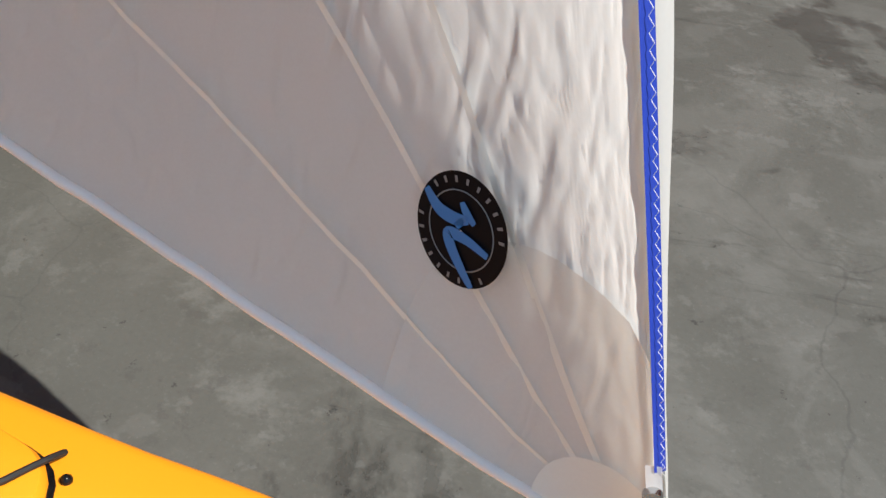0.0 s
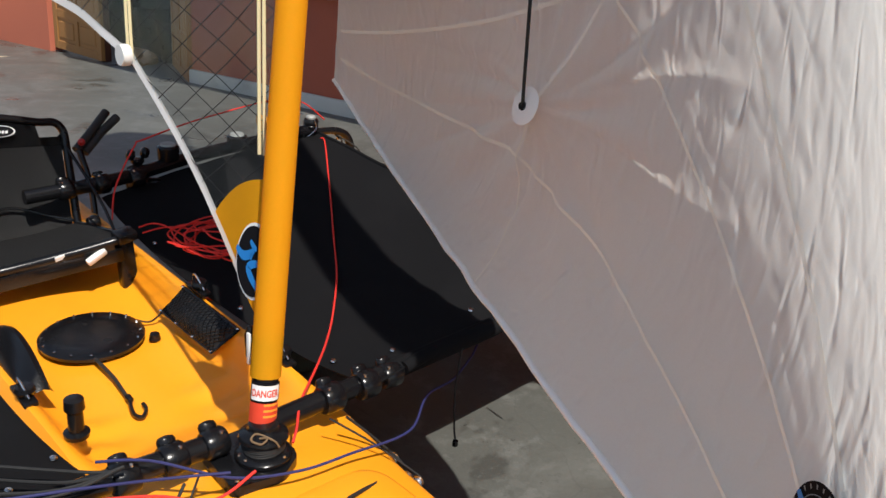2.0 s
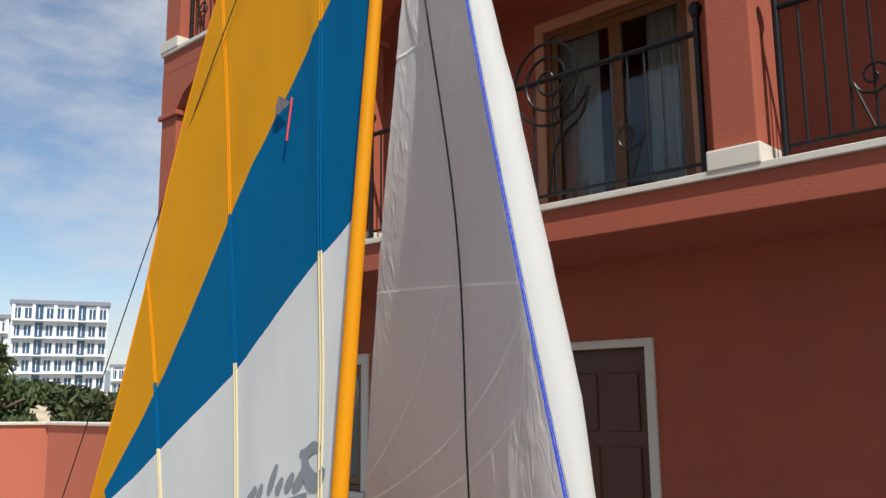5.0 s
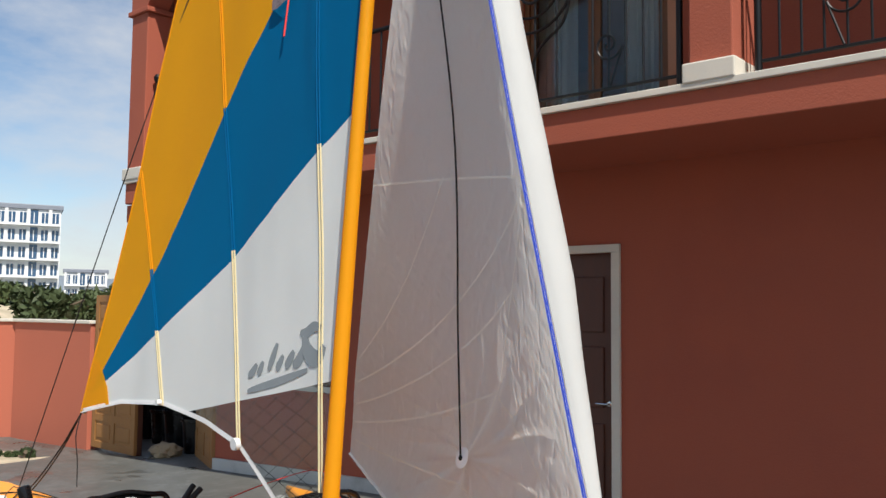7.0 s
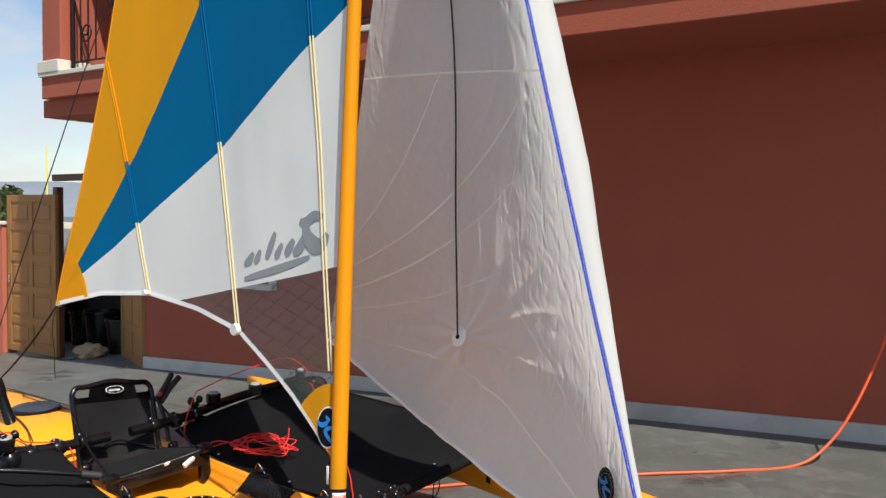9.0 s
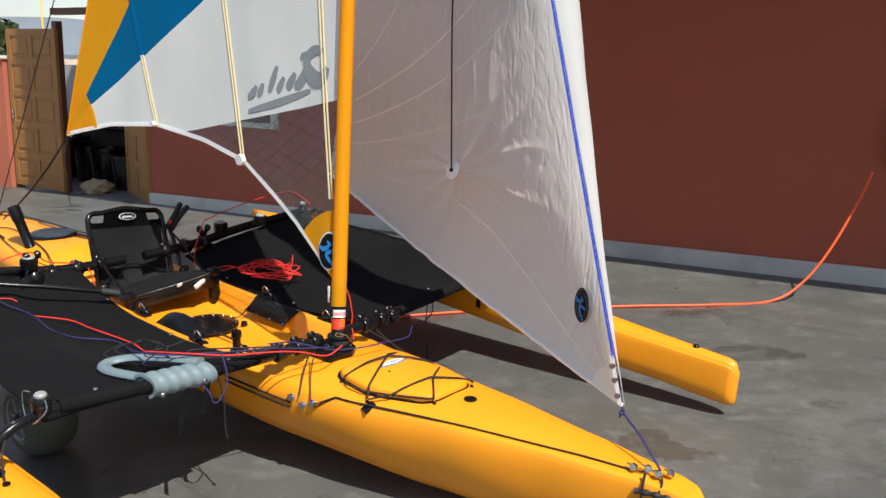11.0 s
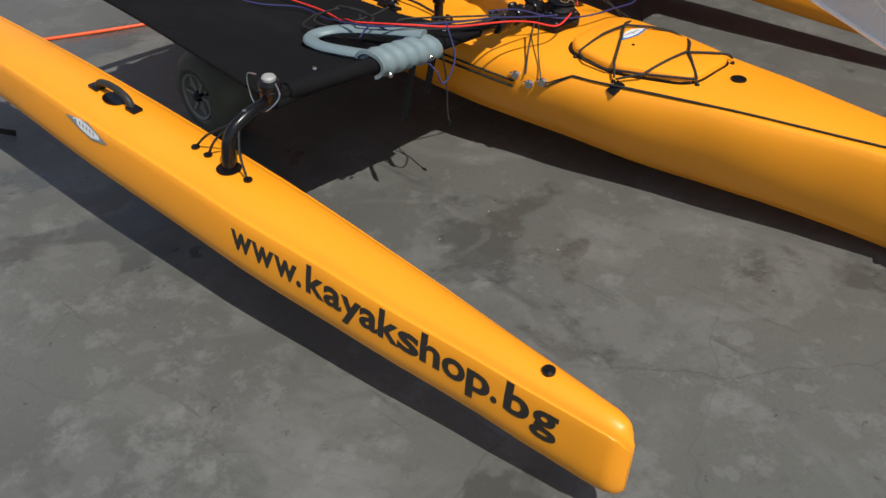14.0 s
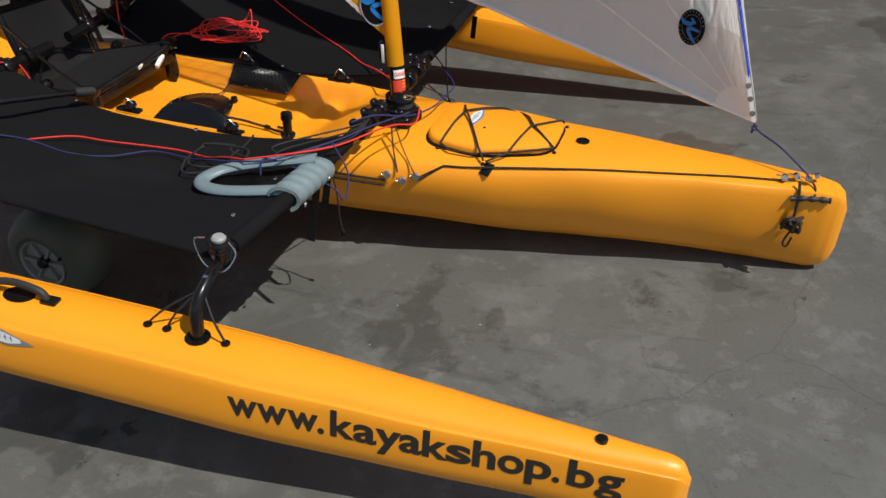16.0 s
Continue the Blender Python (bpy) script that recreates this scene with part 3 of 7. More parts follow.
def french_window(a, b, z0, z1, name="window", y=0.06, off=0.0, label="brown wooden balcony window with pale surround and curtains"):
    t = tagged(empty(name, HM @ Matrix.Translation((0, off, 0))), label, "window", kind="structure")
    w = 0.055
    bm = bmesh.new()
    s = 0.11
    add_box(bm, ((a + b) / 2, -0.012, z1 + s / 2), (b - a + 2 * s, 0.03, s), bevel=0.006)
    for x in (a - s / 2, b + s / 2):
        add_box(bm, (x, -0.012, (z0 + z1) / 2), (s, 0.03, z1 - z0), bevel=0.006)
    # balcony surrounds take the shade-tinted cream, the ground floor one plain cream
    part("surround", bm, M_SURR if off else M_TRIM, t, "cream surround tinted as in balcony shade" if off else "cream stone surround", smooth=False)
    bm = bmesh.new()
    for x in (a + w / 2, b - w / 2):
        add_box(bm, (x, y, (z0 + z1) / 2), (w, 0.08, z1 - z0), bevel=0.006)
    for z in (z0 + w / 2, z1 - w / 2):
        add_box(bm, ((a + b) / 2, y, z), (b - a - 2 * w, 0.075, w), bevel=0.006)
    part("window_frame", bm, M_WOOD, t, smooth=False)
    m = (a + b) / 2
    for xa, xb in ((a + w, m), (m, b - w)):
        bm = bmesh.new()
        for x in (xa + 0.035, xb - 0.035):
            add_box(bm, (x, y + 0.012, (z0 + z1) / 2), (0.07, 0.05, z1 - z0 - 2 * w), bevel=0.006)
        for z in (z0 + w + 0.045, z1 - w - 0.04):
            add_box(bm, ((xa + xb) / 2, y + 0.012, z), (xb - xa - 0.14, 0.048, 0.08), bevel=0.005)
        sash = part("sash", bm, M_WOOD, t, smooth=False)
        pane = part("pane", box(((xa + xb) / 2, y + 0.012, (z0 + z1) / 2), (xb - xa - 0.12, 0.008, z1 - z0 - 0.2)), M_GLASS, sash, "reflecting glass pane", smooth=False)
        pane.visible_shadow = False
    for xa, xb in ((a + 0.02, m - 0.28), (m + 0.25, b - 0.02)):
        rows = []
        for zz in (z0 + 0.02, (z0 + z1) / 2, z1 - 0.02):
            rows.append([(xa + (xb - xa) * k / 48, y + 0.17 + 0.025 * math.sin(k * 0.9) + 0.01 * math.sin(k * 2.3), zz) for k in range(49)])
        part("curtain", grid_mesh(rows)[0], M_CURT, t, "white curtain")
    return t


for z in (3.26, 6.12):
    for k, (a, b) in enumerate(FW):
        french_window(a, b, z + 0.05, z + 2.36, f"window_{k + 1 + (0 if z < 5 else 3)}", off=BACK)
french_window(WIN[0], WIN[1], WIN[2], WIN[3], "window_7", label="brown wooden ground floor window with curtain")
struct("trim_4", box(((WIN[0] + WIN[1]) / 2, -0.03, WIN[2] - 0.03), (1.72, 0.12, 0.06), bevel=0.008), M_TRIM, "cream stone window sill", "sill")
# room floors coloured almost black to stand for the unlit interior
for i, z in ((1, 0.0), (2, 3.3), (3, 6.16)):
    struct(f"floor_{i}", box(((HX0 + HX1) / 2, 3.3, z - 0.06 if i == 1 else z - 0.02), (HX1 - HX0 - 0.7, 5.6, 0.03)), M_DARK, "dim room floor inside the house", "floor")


def house_door():
    a, b, _, z1 = DOOR
    z0 = hg(-0.45, 0)
    t = tagged(empty("door_1", HM), "dark panelled wooden house door in a cream frame", "door", kind="structure")
    bm = bmesh.new()
    for x in (a - 0.04, b + 0.04):
        add_box(bm, (x, -0.004, (z0 + z1) / 2), (0.08, 0.05, z1 - z0), bevel=0.006)
    add_box(bm, ((a + b) / 2, -0.004, z1 + 0.035), (b - a + 0.16, 0.05, 0.07), bevel=0.006)
    part("door_frame", bm, M_TRIM, t, "cream door frame", smooth=False)
    leaf = part("leaf", box(((a + b) / 2, 0.1, (z0 + z1) / 2), (b - a, 0.05, z1 - z0), bevel=0.004), M_WOODD, t, smooth=False)
    for r, (za, zb) in enumerate(((0.2, 0.85), (0.98, 1.5), (1.62, 2.1))):
        for c in (0, 1):
            xa = a + 0.1 + c * 0.4
            part("panel", box((xa + 0.17, 0.072, z0 + (za + zb) / 2), (0.3, 0.03, zb - za), bevel=0.012), M_WOODD, leaf, smooth=False)
    bm = lathe([(0.001, 0), (0.022, 0.0), (0.022, 0.01), (0.008, 0.012), (0.008, 0.05), (0.001, 0.052)], pose(b - 0.07, 0.075, z0 + 1.02, 90), 12)
    add_tube(bm, [(b - 0.07, 0.03, z0 + 1.02), (b - 0.18, 0.028, z0 + 1.02)], 0.009, 8)
    part("handle", bm, M_STEEL, leaf, "metal lever handle")


house_door()


def plinth(x0, x1):
    rows = []
    n = 24
    for k in range(n + 1):
        x = x0 + (x1 - x0) * k / n
        g = hg(x, 0)
        rows.append([(x, 0.0, g - 0.3), (x, -0.035, g - 0.3), (x, -0.035, g + 0.125), (x, -0.028, g + 0.135), (x, 0.0, g + 0.135)])
    bm, V = grid_mesh(rows)
    for r in (V[0], V[-1]):
        bm.faces.new(r)
    bmesh.ops.recalc_face_normals(bm, faces=bm.faces)
    return bm


struct("baseboard_1", plinth(-5.55, DOOR[0] - 0.08), M_PLINTH, "pale stained plinth along the house wall", "plinth")
struct("baseboard_2", plinth(DOOR[1] + 0.08, HX1), M_PLINTH, "pale stained plinth along the house wall", "plinth")
struct("trim_beam", box((-5.3, -0.52, 2.92), (1.46, 1.0, 0.2), bevel=0.006), M_WALL, "terracotta beam under the balcony end", "beam")
lamp = thing("balcony_light", "small white strip light on the balcony ceiling", "light", HM)
part("body", box((-0.576, 0.45, 5.86), (0.3, 0.06, 0.04), bevel=0.012), M_WHITEPL, lamp)
part("end_cap", box((-0.416, 0.45, 5.86), (0.025, 0.066, 0.046), bevel=0.008), M_GREY, lamp)
hb = thing("tap_box", "pale wall box that the hose comes from", "box", HM)
part("body", box((3.0, -0.06, 1.24), (0.42, 0.12, 0.46), bevel=0.012), M_TRIM, hb, smooth=False)
part("lid", box((3.0, -0.126, 1.26), (0.36, 0.012, 0.36), bevel=0.005), M_PLINTH, hb, smooth=False)

# ---- gate and yard wall ----
GZ = hg(-7, 0)


def gate_leaf(w, h, rows_, m, label):
    t = thing("gate_leaf", label, "gate", m, "gate leaves")
    fr = bmesh.new()
    for x in (0.05, w - 0.05):
        add_box(fr, (x, 0, h / 2), (0.1, 0.05, h), bevel=0.005)
    zs = [h * k / rows_ for k in range(rows_ + 1)]
    for k, z in enumerate(zs):
        zz = min(max(z, 0.05), h - 0.05)
        add_box(fr, (w / 2, 0, zz), (w - 0.2, 0.048, 0.1), bevel=0.005)
    add_box(fr, (w / 2, 0.0, h / 2), (0.09, 0.049, h - 0.1), bevel=0.004)
    part("leaf_frame", fr, M_GATE, t, smooth=False)
    for k in range(rows_):
        za, zb = zs[k] + (0.1 if k == 0 else 0.05), zs[k + 1] - (0.1 if k == rows_ - 1 else 0.05)
        for xa, xb in ((0.1, w / 2 - 0.045), (w / 2 + 0.045, w - 0.1)):
            bm = box(((xa + xb) / 2, 0, (za + zb) / 2), (xb - xa, 0.02, zb - za))
            add_box(bm, ((xa + xb) / 2, 0, (za + zb) / 2), (xb - xa - 0.08, 0.042, zb - za - 0.08), bevel=0.014)
            part("panel", bm, M_GATE, t, smooth=False)
    return t


gl = gate_leaf(1.24, 2.2, 5, HM @ pose(-7.38, 0.0, GZ - 0.0, 0, 0, 178), "open orange-brown panelled wooden gate leaf")
part("latch", box((1.16, 0.035, 1.02), (0.03, 0.03, 0.12), bevel=0.006), M_STEEL, gl, "metal latch")
gate_leaf(1.24, 2.2, 5, HM @ pose(-5.55, -0.02, GZ + 0.03, 0, 0, 155), "orange-brown panelled wooden gate leaf standing ajar")
tagged(link_mesh("gate_beam", box((-6.55, 0.05, 2.2), (1.9, 0.09, 0.09), bevel=0.008), M_WOODD, m=HM, smooth=False), "dark wooden beam over the gate opening", "beam", kind="structure")
for x in (-7.44, -5.6):
    tagged(link_mesh("gate_post", box((x, 0.06, GZ + 1.05), (0.1, 0.1, 2.5), bevel=0.008), M_WOODD, m=HM, smooth=False), "dark wooden gate post", "post", kind="structure")


def yard_wall(name, p, q, h=1.56, th=0.22):
    p, q = Vector(p), Vector(q)
    d = q - p
    m = Matrix.Translation((p.x, p.y, 0)) @ Matrix.Rotation(math.atan2(d.y, d.x), 4, "Z")
    tagged(link_mesh(name, box((d.length / 2, 0, h / 2 - 0.4), (d.length, th, h + 0.8)), M_WALLF, m=HM @ m, smooth=False), "terracotta rendered yard wall", "wall", kind="structure")
    tagged(link_mesh(name.replace("wall", "trim"), box((d.length / 2, 0, h + 0.02), (d.length + 0.06, th + 0.08, 0.05), bevel=0.01), M_TRIM, m=HM @ m, smooth=False), "cream coping on the yard wall", "coping", kind="structure")


yard_wall("wall_10", (-8.7, 0.1), (-11.2, 0.1))
yard_wall("wall_11", (-11.31, 0.1), (-30, -13))
yard_wall("wall_12", (-9.6, 2.6), (-4.9, 3.4), 1.35)

# ---- what lies beyond the yard ----
def bearing(yaw, dist, z=0.0):
    """Place at a heading (degrees to the left of +y) and distance from the yard's front corner."""
    return Vector((2.7 - dist * math.sin(radians(yaw)), -2.0 + dist * math.cos(radians(yaw)), z))


def sand_bank():
    rows = []
    for i in range(34):
        yaw = 45 + 1.6 * i
        row = []
        for d, z in ((18.6, 0.1), (20.5, 1.0), (23.5, 1.7), (29, 2.3), (38, 2.2), (60, 1.4)):
            p = bearing(yaw, d + 1.2 * math.sin(i * 1.3), z * (0.66 if yaw < 68 else 1.0))
            row.append((p.x, p.y, p.z + 0.25 * noise.noise(Vector((p.x * 0.3, p.y * 0.3, 0)))))
        rows.append(row)
    bm, _ = grid_mesh(rows)
    tagged(link_mesh("sand_bank", bm, M_SAND), "dry pale sand bank beyond the yard wall", "sand", kind="structure")


def sand_patch():
    rows = []
    for i in range(22):
        x = -9.4 - 0.35 * i
        row = []
        for k in range(16):
            u = k / 15
            y = -2.5 + (2.7 + 2.5) * u
            e = min(1, 3 * u, 3 * (1 - u), i / 2)
            w = 0.25 * noise.noise(Vector((x, y, 3)))
            xx, yy = x + w - 0.28 * (y - 1), y + w
            row.append((xx, yy, ground_z(xx, yy) - 0.02 + 0.09 * e + 0.03 * noise.noise(Vector((x * 2, y * 2, 0)))))
        rows.append(row)
    bm, _ = grid_mesh(rows)
    tagged(link_mesh("sand_patch", bm, M_SAND), "pale sand and rubble lying along the yard wall", "sand", kind="structure")


def leaf_cloud(bm, c, r, n, size, squash=0.8, rng=random):
    """Many small leaf blades about a centre, denser towards the outside."""
    for _ in range(n):
        d = Vector((rng.gauss(0, 1), rng.gauss(0, 1), rng.gauss(0, 1))).normalized()
        p = Vector(c) + Vector((d.x * r, d.y * r, d.z * r * squash)) * (0.45 + 0.6 * rng.random())
        a = Vector((rng.gauss(0, 1), rng.gauss(0, 1), rng.gauss(0, 1))).normalized()
        b = a.orthogonal().normalized()
        s = size * (0.6 + 0.8 * rng.random())
        vs = [bm.verts.new(p + a * s), bm.verts.new(p + b * s * 0.35), bm.verts.new(p - a * s), bm.verts.new(p - b * s * 0.35)]
        bm.faces.new(vs)


def shrub(p, r, rng, size=0.12):
    t = thing("shrub", "dusty green shrub on the sand bank", "shrub", Matrix.Translation(p), "shrubs")
    bm = bmesh.new()
    for k in range(5):
        add_tube(bm, smooth_path([(0, 0, -0.3), (rng.uniform(-.3, .3) * r, rng.uniform(-.3, .3) * r, 0.3 * r), (rng.uniform(-.7, .7) * r, rng.uniform(-.7, .7) * r, 0.8 * r)], 3), 0.03, 5)
    part("stems", bm, M_BARK, t)
    bm = bmesh.new()
    for k in range(9):
        c = (rng.uniform(-.75, .75) * r, rng.uniform(-.75, .75) * r, rng.uniform(0.1, 0.85) * r)
        leaf_cloud(bm, c, r * rng.uniform(0.28, 0.5), 210, size, rng=rng)
    part("foliage", bm, M_LEAF, t, smooth=False)


def pine(p, h, rng):
    t = thing("pine_tree", "dark green pine with an uneven layered crown", "tree", Matrix.Translation(p))
    top = smooth_path([(0, 0, -1), (0.1, 0.1, h * 0.3), (-0.15, 0.1, h * 0.65), (0.05, 0, h * 0.97)], 6)
    bm = tube(top, 0.2, 8, radii=[0.26 - 0.22 * i / (len(top) - 1) for i in range(len(top))])
    fo = bmesh.new()
    for k in range(26):
        z = h * (0.25 + 0.72 * k / 25)
        a = k * 2.4
        ln = h * 0.36 * (1.05 - 0.75 * k / 25) * rng.uniform(0.7, 1.1)
        e = Vector((math.cos(a) * ln, math.sin(a) * ln, z + 0.12 * ln))
        add_tube(bm, [(0, 0, z), e * 0.5 + Vector((0, 0, z * 0.5)), e], 0.05, 5)
        for s in (0.45, 0.7, 0.95, 1.1):
            leaf_cloud(fo, (e.x * s, e.y * s, z + 0.12 * ln * s + rng.uniform(-.1, .3)), 0.16 * h * (1.1 - 0.5 * k / 25) * rng.uniform(0.6, 1), 90, 0.16, 0.55, rng)
    part("trunk", bm, M_BARK, t)
    part("crown", fo, M_LEAF, t, smooth=False)


def hotel(name, yaw0, yaw1, dist, base, top, label, floors, bays, curve=0.0, dome=False):
    """White hotel block with real recessed glazing, balconies and a roof, facing the yard."""
    a, b = bearing(yaw1, dist), bearing(yaw0, dist)
    w = (b - a).length
    m = Matrix.Translation((a.x, a.y, base)) @ Matrix.Rotation(math.atan2(b.y - a.y, b.x - a.x), 4, "Z")
    t = thing(name, label, "building", m)
    h = top - base
    fh = h / floors
    bw = w / bays
    part("wall", box((w / 2, 6.5, h / 2), (w, 12, h)), M_BWHITE, t, smooth=False)
    part("roof", box((w / 2, 6.5, h + 0.5), (w + 0.8, 12.8, 1.0), bevel=0.15), M_BROOF, t, smooth=False)
    for f in range(floors):
        for k in range(bays):
            tall = k % 4 == 2
            win = part("window", box((bw * (k + 0.5), 0.46, fh * (f + 0.52)), (bw * (0.78 if tall else 0.62), 0.16, fh * (0.92 if tall else 0.6))), M_BGLASS, t, smooth=False)
            part("mullion", box((bw * (k + 0.5), 0.36, fh * (f + 0.52)), (0.14, 0.06, fh * 0.6)), M_BWHITE, win, smooth=False)
        part("balcony", box((w / 2, -0.15, fh * (f + 0.08)), (w * 0.98, 1.3, 0.28), bevel=0.05), M_BWHITE, t, smooth=False)
    for k in range(0, bays + 1, 2):
        part("pilaster", box((min(max(bw * k, 0.3), w - 0.3), 0.3, h / 2), (0.6, 0.6, h)), M_BWHITE, t, smooth=False)
    if dome:
        part("dome", lathe([(w * 0.42, 0), (w * 0.42, 1.2), (w * 0.4, 2.4), (w * 0.33, 4.2), (w * 0.2, 5.6), (0.3, 6.3), (0.15, 9)], Matrix.Translation((w / 2, 5, h)), 28), M_BROOF, t, "blue-grey dome")
    return t


def backdrop():
    sand_bank()
    sand_patch()
    rng = random.Random(11)
    for k in range(26):
        yaw = 62 + k * 0.85
        d = rng.uniform(20, 34)
        if yaw > 67.5:
            shrub(bearing(yaw, d, 1.2 + 0.045 * (d - 18)), rng.uniform(0.5, 1.0), rng)
    for k in range(7):
        p = bearing(71.5 + k * 0.8, rng.uniform(12.5, 14))
        shrub(Vector((p.x, p.y, ground_z(p.x, p.y))), rng.uniform(0.07, 0.13), rng, 0.03)
    pine(bearing(77.0, 46, 1.0), 4.5, rng)
    hotel("hotel_block", 70.3, 75.6, 190, 1, 21.5, "white six-storey hotel with blue glazing", 6, 9)
    hotel("hotel_wing", 75.7, 78.2, 196, 1, 19.0, "white hotel wing with grey roof", 6, 6)
    hotel("hotel_tower", 78.3, 80.4, 185, 1, 21.0, "white round-cornered hotel tower with blue-grey dome", 6, 4, dome=True)
    hotel("low_hotel", 67.6, 70.0, 260, 0.4, 12.0, "low white hotel behind shrubs", 3, 6)
    rows = []
    for i in range(60):
        yaw = 30 + i * 1.3
        hgt = 66 + 18 * math.sin(i * 0.21) + 9 * math.sin(i * 0.53 + 1)
        rows.append([bearing(yaw, 1500, -5), bearing(yaw, 1560, hgt * 0.6), bearing(yaw, 1650, hgt), bearing(yaw, 2000, hgt * 0.9)])
    tagged(link_mesh("backdrop_hills", grid_mesh(rows)[0], M_HILL), "hazy blue-green hills on the skyline", "hill", kind="structure")
    pl = thing("marker_pole", "thin yellow and green pole beyond the gate", "pole")
    p = bearing(64.7, 40, 0)
    part("pole", tube([p, p + Vector((0, 0, 4.6))], 0.035, 8), mat("yellow_paint", (0.75, 0.6, 0.06), 0.5), pl)
    part("lower_section", tube([p + Vector((0, 0, 1.0)), p + Vector((0, 0, 2.6))], 0.042, 8), mat("green_paint", (0.1, 0.5, 0.12), 0.5), pl)


backdrop()

# ---- clutter behind the gate ----
def gate_clutter():
    rng = random.Random(5)
    tagged(link_mesh("wall_back", box((-9.8, 2.6, 0.6), (8.4, 0.2, 1.72)), M_PLINTH, m=HM, smooth=False), "grey rendered wall behind the gate", "wall", kind="structure")
    for x, y, w, h in ((-8.9, 1.1, 0.55, 0.62), (-8.2, 0.95, 0.4, 0.5), (-7.6, 0.85, 0.5, 0.55), (-6.9, 0.7, 0.5, 0.5)):
        o = thing("plastic_tub", "dark plastic tub standing behind the gate", "tub", HM @ Matrix.Translation((x, y, GZ)), "tubs")
        part("body", lathe([(0.001, 0), (w * 0.42, 0.0), (w * 0.5, h * 0.9), (w * 0.54, h * 0.92), (w * 0.54, h), (w * 0.48, h), (w * 0.4, 0.03), (0.001, 0.03)], seg=20), M_BLACK, o)
    t = thing("sack", "crumpled tan sack lying at the gate", "sack", HM @ Matrix.Translation((-7.0, 0.25, GZ)))
    bm = bmesh.new()
    bmesh.ops.create_icosphere(bm, subdivisions=4, radius=1.0)
    for v in bm.verts:
        f = 1 + 0.35 * noise.noise(v.co * 1.7) + 0.18 * noise.noise(v.co * 4)
        v.co = Vector((v.co.x * 0.24 * f, v.co.y * 0.18 * f, max(0, 0.07 + v.co.z * 0.12 * f)))
    part("cloth", bm, M_TAN, t)
    # crates coloured near black to carry the shade behind the gate
    for x, y, w, h, c in ((-8.6, 1.6, 0.6, 0.9, M_DARK), (-7.9, 1.5, 0.7, 0.75, M_DARK), (-9.3, 2.0, 0.6, 1.1, M_BLACK), (-7.2, 1.4, 0.6, 0.85, M_BLACK), (-10.0, 2.1, 0.6, 0.8, M_DARK)):
        o = thing("storage_crate", "crate stacked behind the gate, coloured dark for its shaded corner", "crate", HM @ Matrix.Translation((x, y, GZ)))
        part("body", box((0, 0, h / 2), (w, 0.5, h), bevel=0.02), c, o, smooth=False)
        part("lid", box((0, 0, h + 0.015), (w + 0.04, 0.54, 0.04), bevel=0.01), M_BLACK, o, smooth=False)
    o = thing("red_bag", "red cloth bag on dark crates behind the gate", "bag", HM @ Matrix.Translation((-8.6, 1.55, GZ + 0.93)))
    bm = bmesh.new()
    bmesh.ops.create_icosphere(bm, subdivisions=3, radius=1.0)
    for v in bm.verts:
        f = 1 + 0.3 * noise.noise(v.co * 2)
        v.co = Vector((v.co.x * 0.24 * f, v.co.y * 0.16 * f, max(0, 0.1 + v.co.z * 0.13 * f)))
    part("cloth", bm, mat("red_cloth", (0.35, 0.02, 0.02), 0.8), o)
    o = thing("white_rag", "white rag on the ground at the gate", "rag", HM @ Matrix.Translation((-6.25, 0.5, GZ)))
    bm = bmesh.new()
    bmesh.ops.create_icosphere(bm, subdivisions=3, radius=1.0)
    for v in bm.verts:
        f = 1 + 0.4 * noise.noise(v.co * 3)
        v.co = Vector((v.co.x * 0.16 * f, v.co.y * 0.1 * f, max(0, 0.03 + v.co.z * 0.05 * f)))
    part("cloth", bm, M_WHITEPL, o)


gate_clutter()

# ---- the trimaran kayak ----
BOAT = pose(0, 0, 0, 0, 3.3, 0) @ pose(0, 0, 0, 1.9, 0, 0)
BEAM = [(-3.9, 0.02), (-3.75, 0.09), (-3.3, 0.2), (-2.6, 0.3), (-1.8, 0.345), (-0.9, 0.355), (-0.2, 0.345), (0.3, 0.29), (0.8, 0.205), (1.25, 0.125), (1.55, 0.078), (1.63, 0.066), (1.67, 0.053), (1.69, 0.04), (1.703, 0.022), (1.708, 0.006)]
SHEER = [(-3.9, 0.40), (-3.2, 0.385), (-2.2, 0.375), (-1.0, 0.37), (0.1, 0.39), (0.8, 0.437), (1.3, 0.455), (1.6, 0.457), (1.66, 0.45), (1.69, 0.43), (1.708, 0.38)]
KEEL = [(-3.9, 0.26), (-3.7, 0.18), (-3.0, 0.1), (-2.0, 0.06), (-0.5, 0.05), (0.5, 0.075), (1.0, 0.115), (1.4, 0.125), (1.62, 0.128), (1.67, 0.142), (1.695, 0.17), (1.708, 0.22)]
CROWN = [(-3.9, 0.41), (-3.2, 0.44), (-2.4, 0.455), (-1.9, 0.44), (-0.1, 0.44), (0.1, 0.46), (0.5, 0.464), (0.75, 0.474), (0.9, 0.48), (1.3, 0.482), (1.6, 0.475), (1.66, 0.463), (1.69, 0.442), (1.708, 0.385)]


def pit(x):
    """How far the cockpit well is open at a station: 0 on deck, 1 in the well."""
    up = max(0, min(1, (-0.13 - x) / 0.32))
    dn = max(0, min(1, (x + 2.3) / 0.35))
    f = min(up, dn)
    return f * f * (3 - 2 * f)


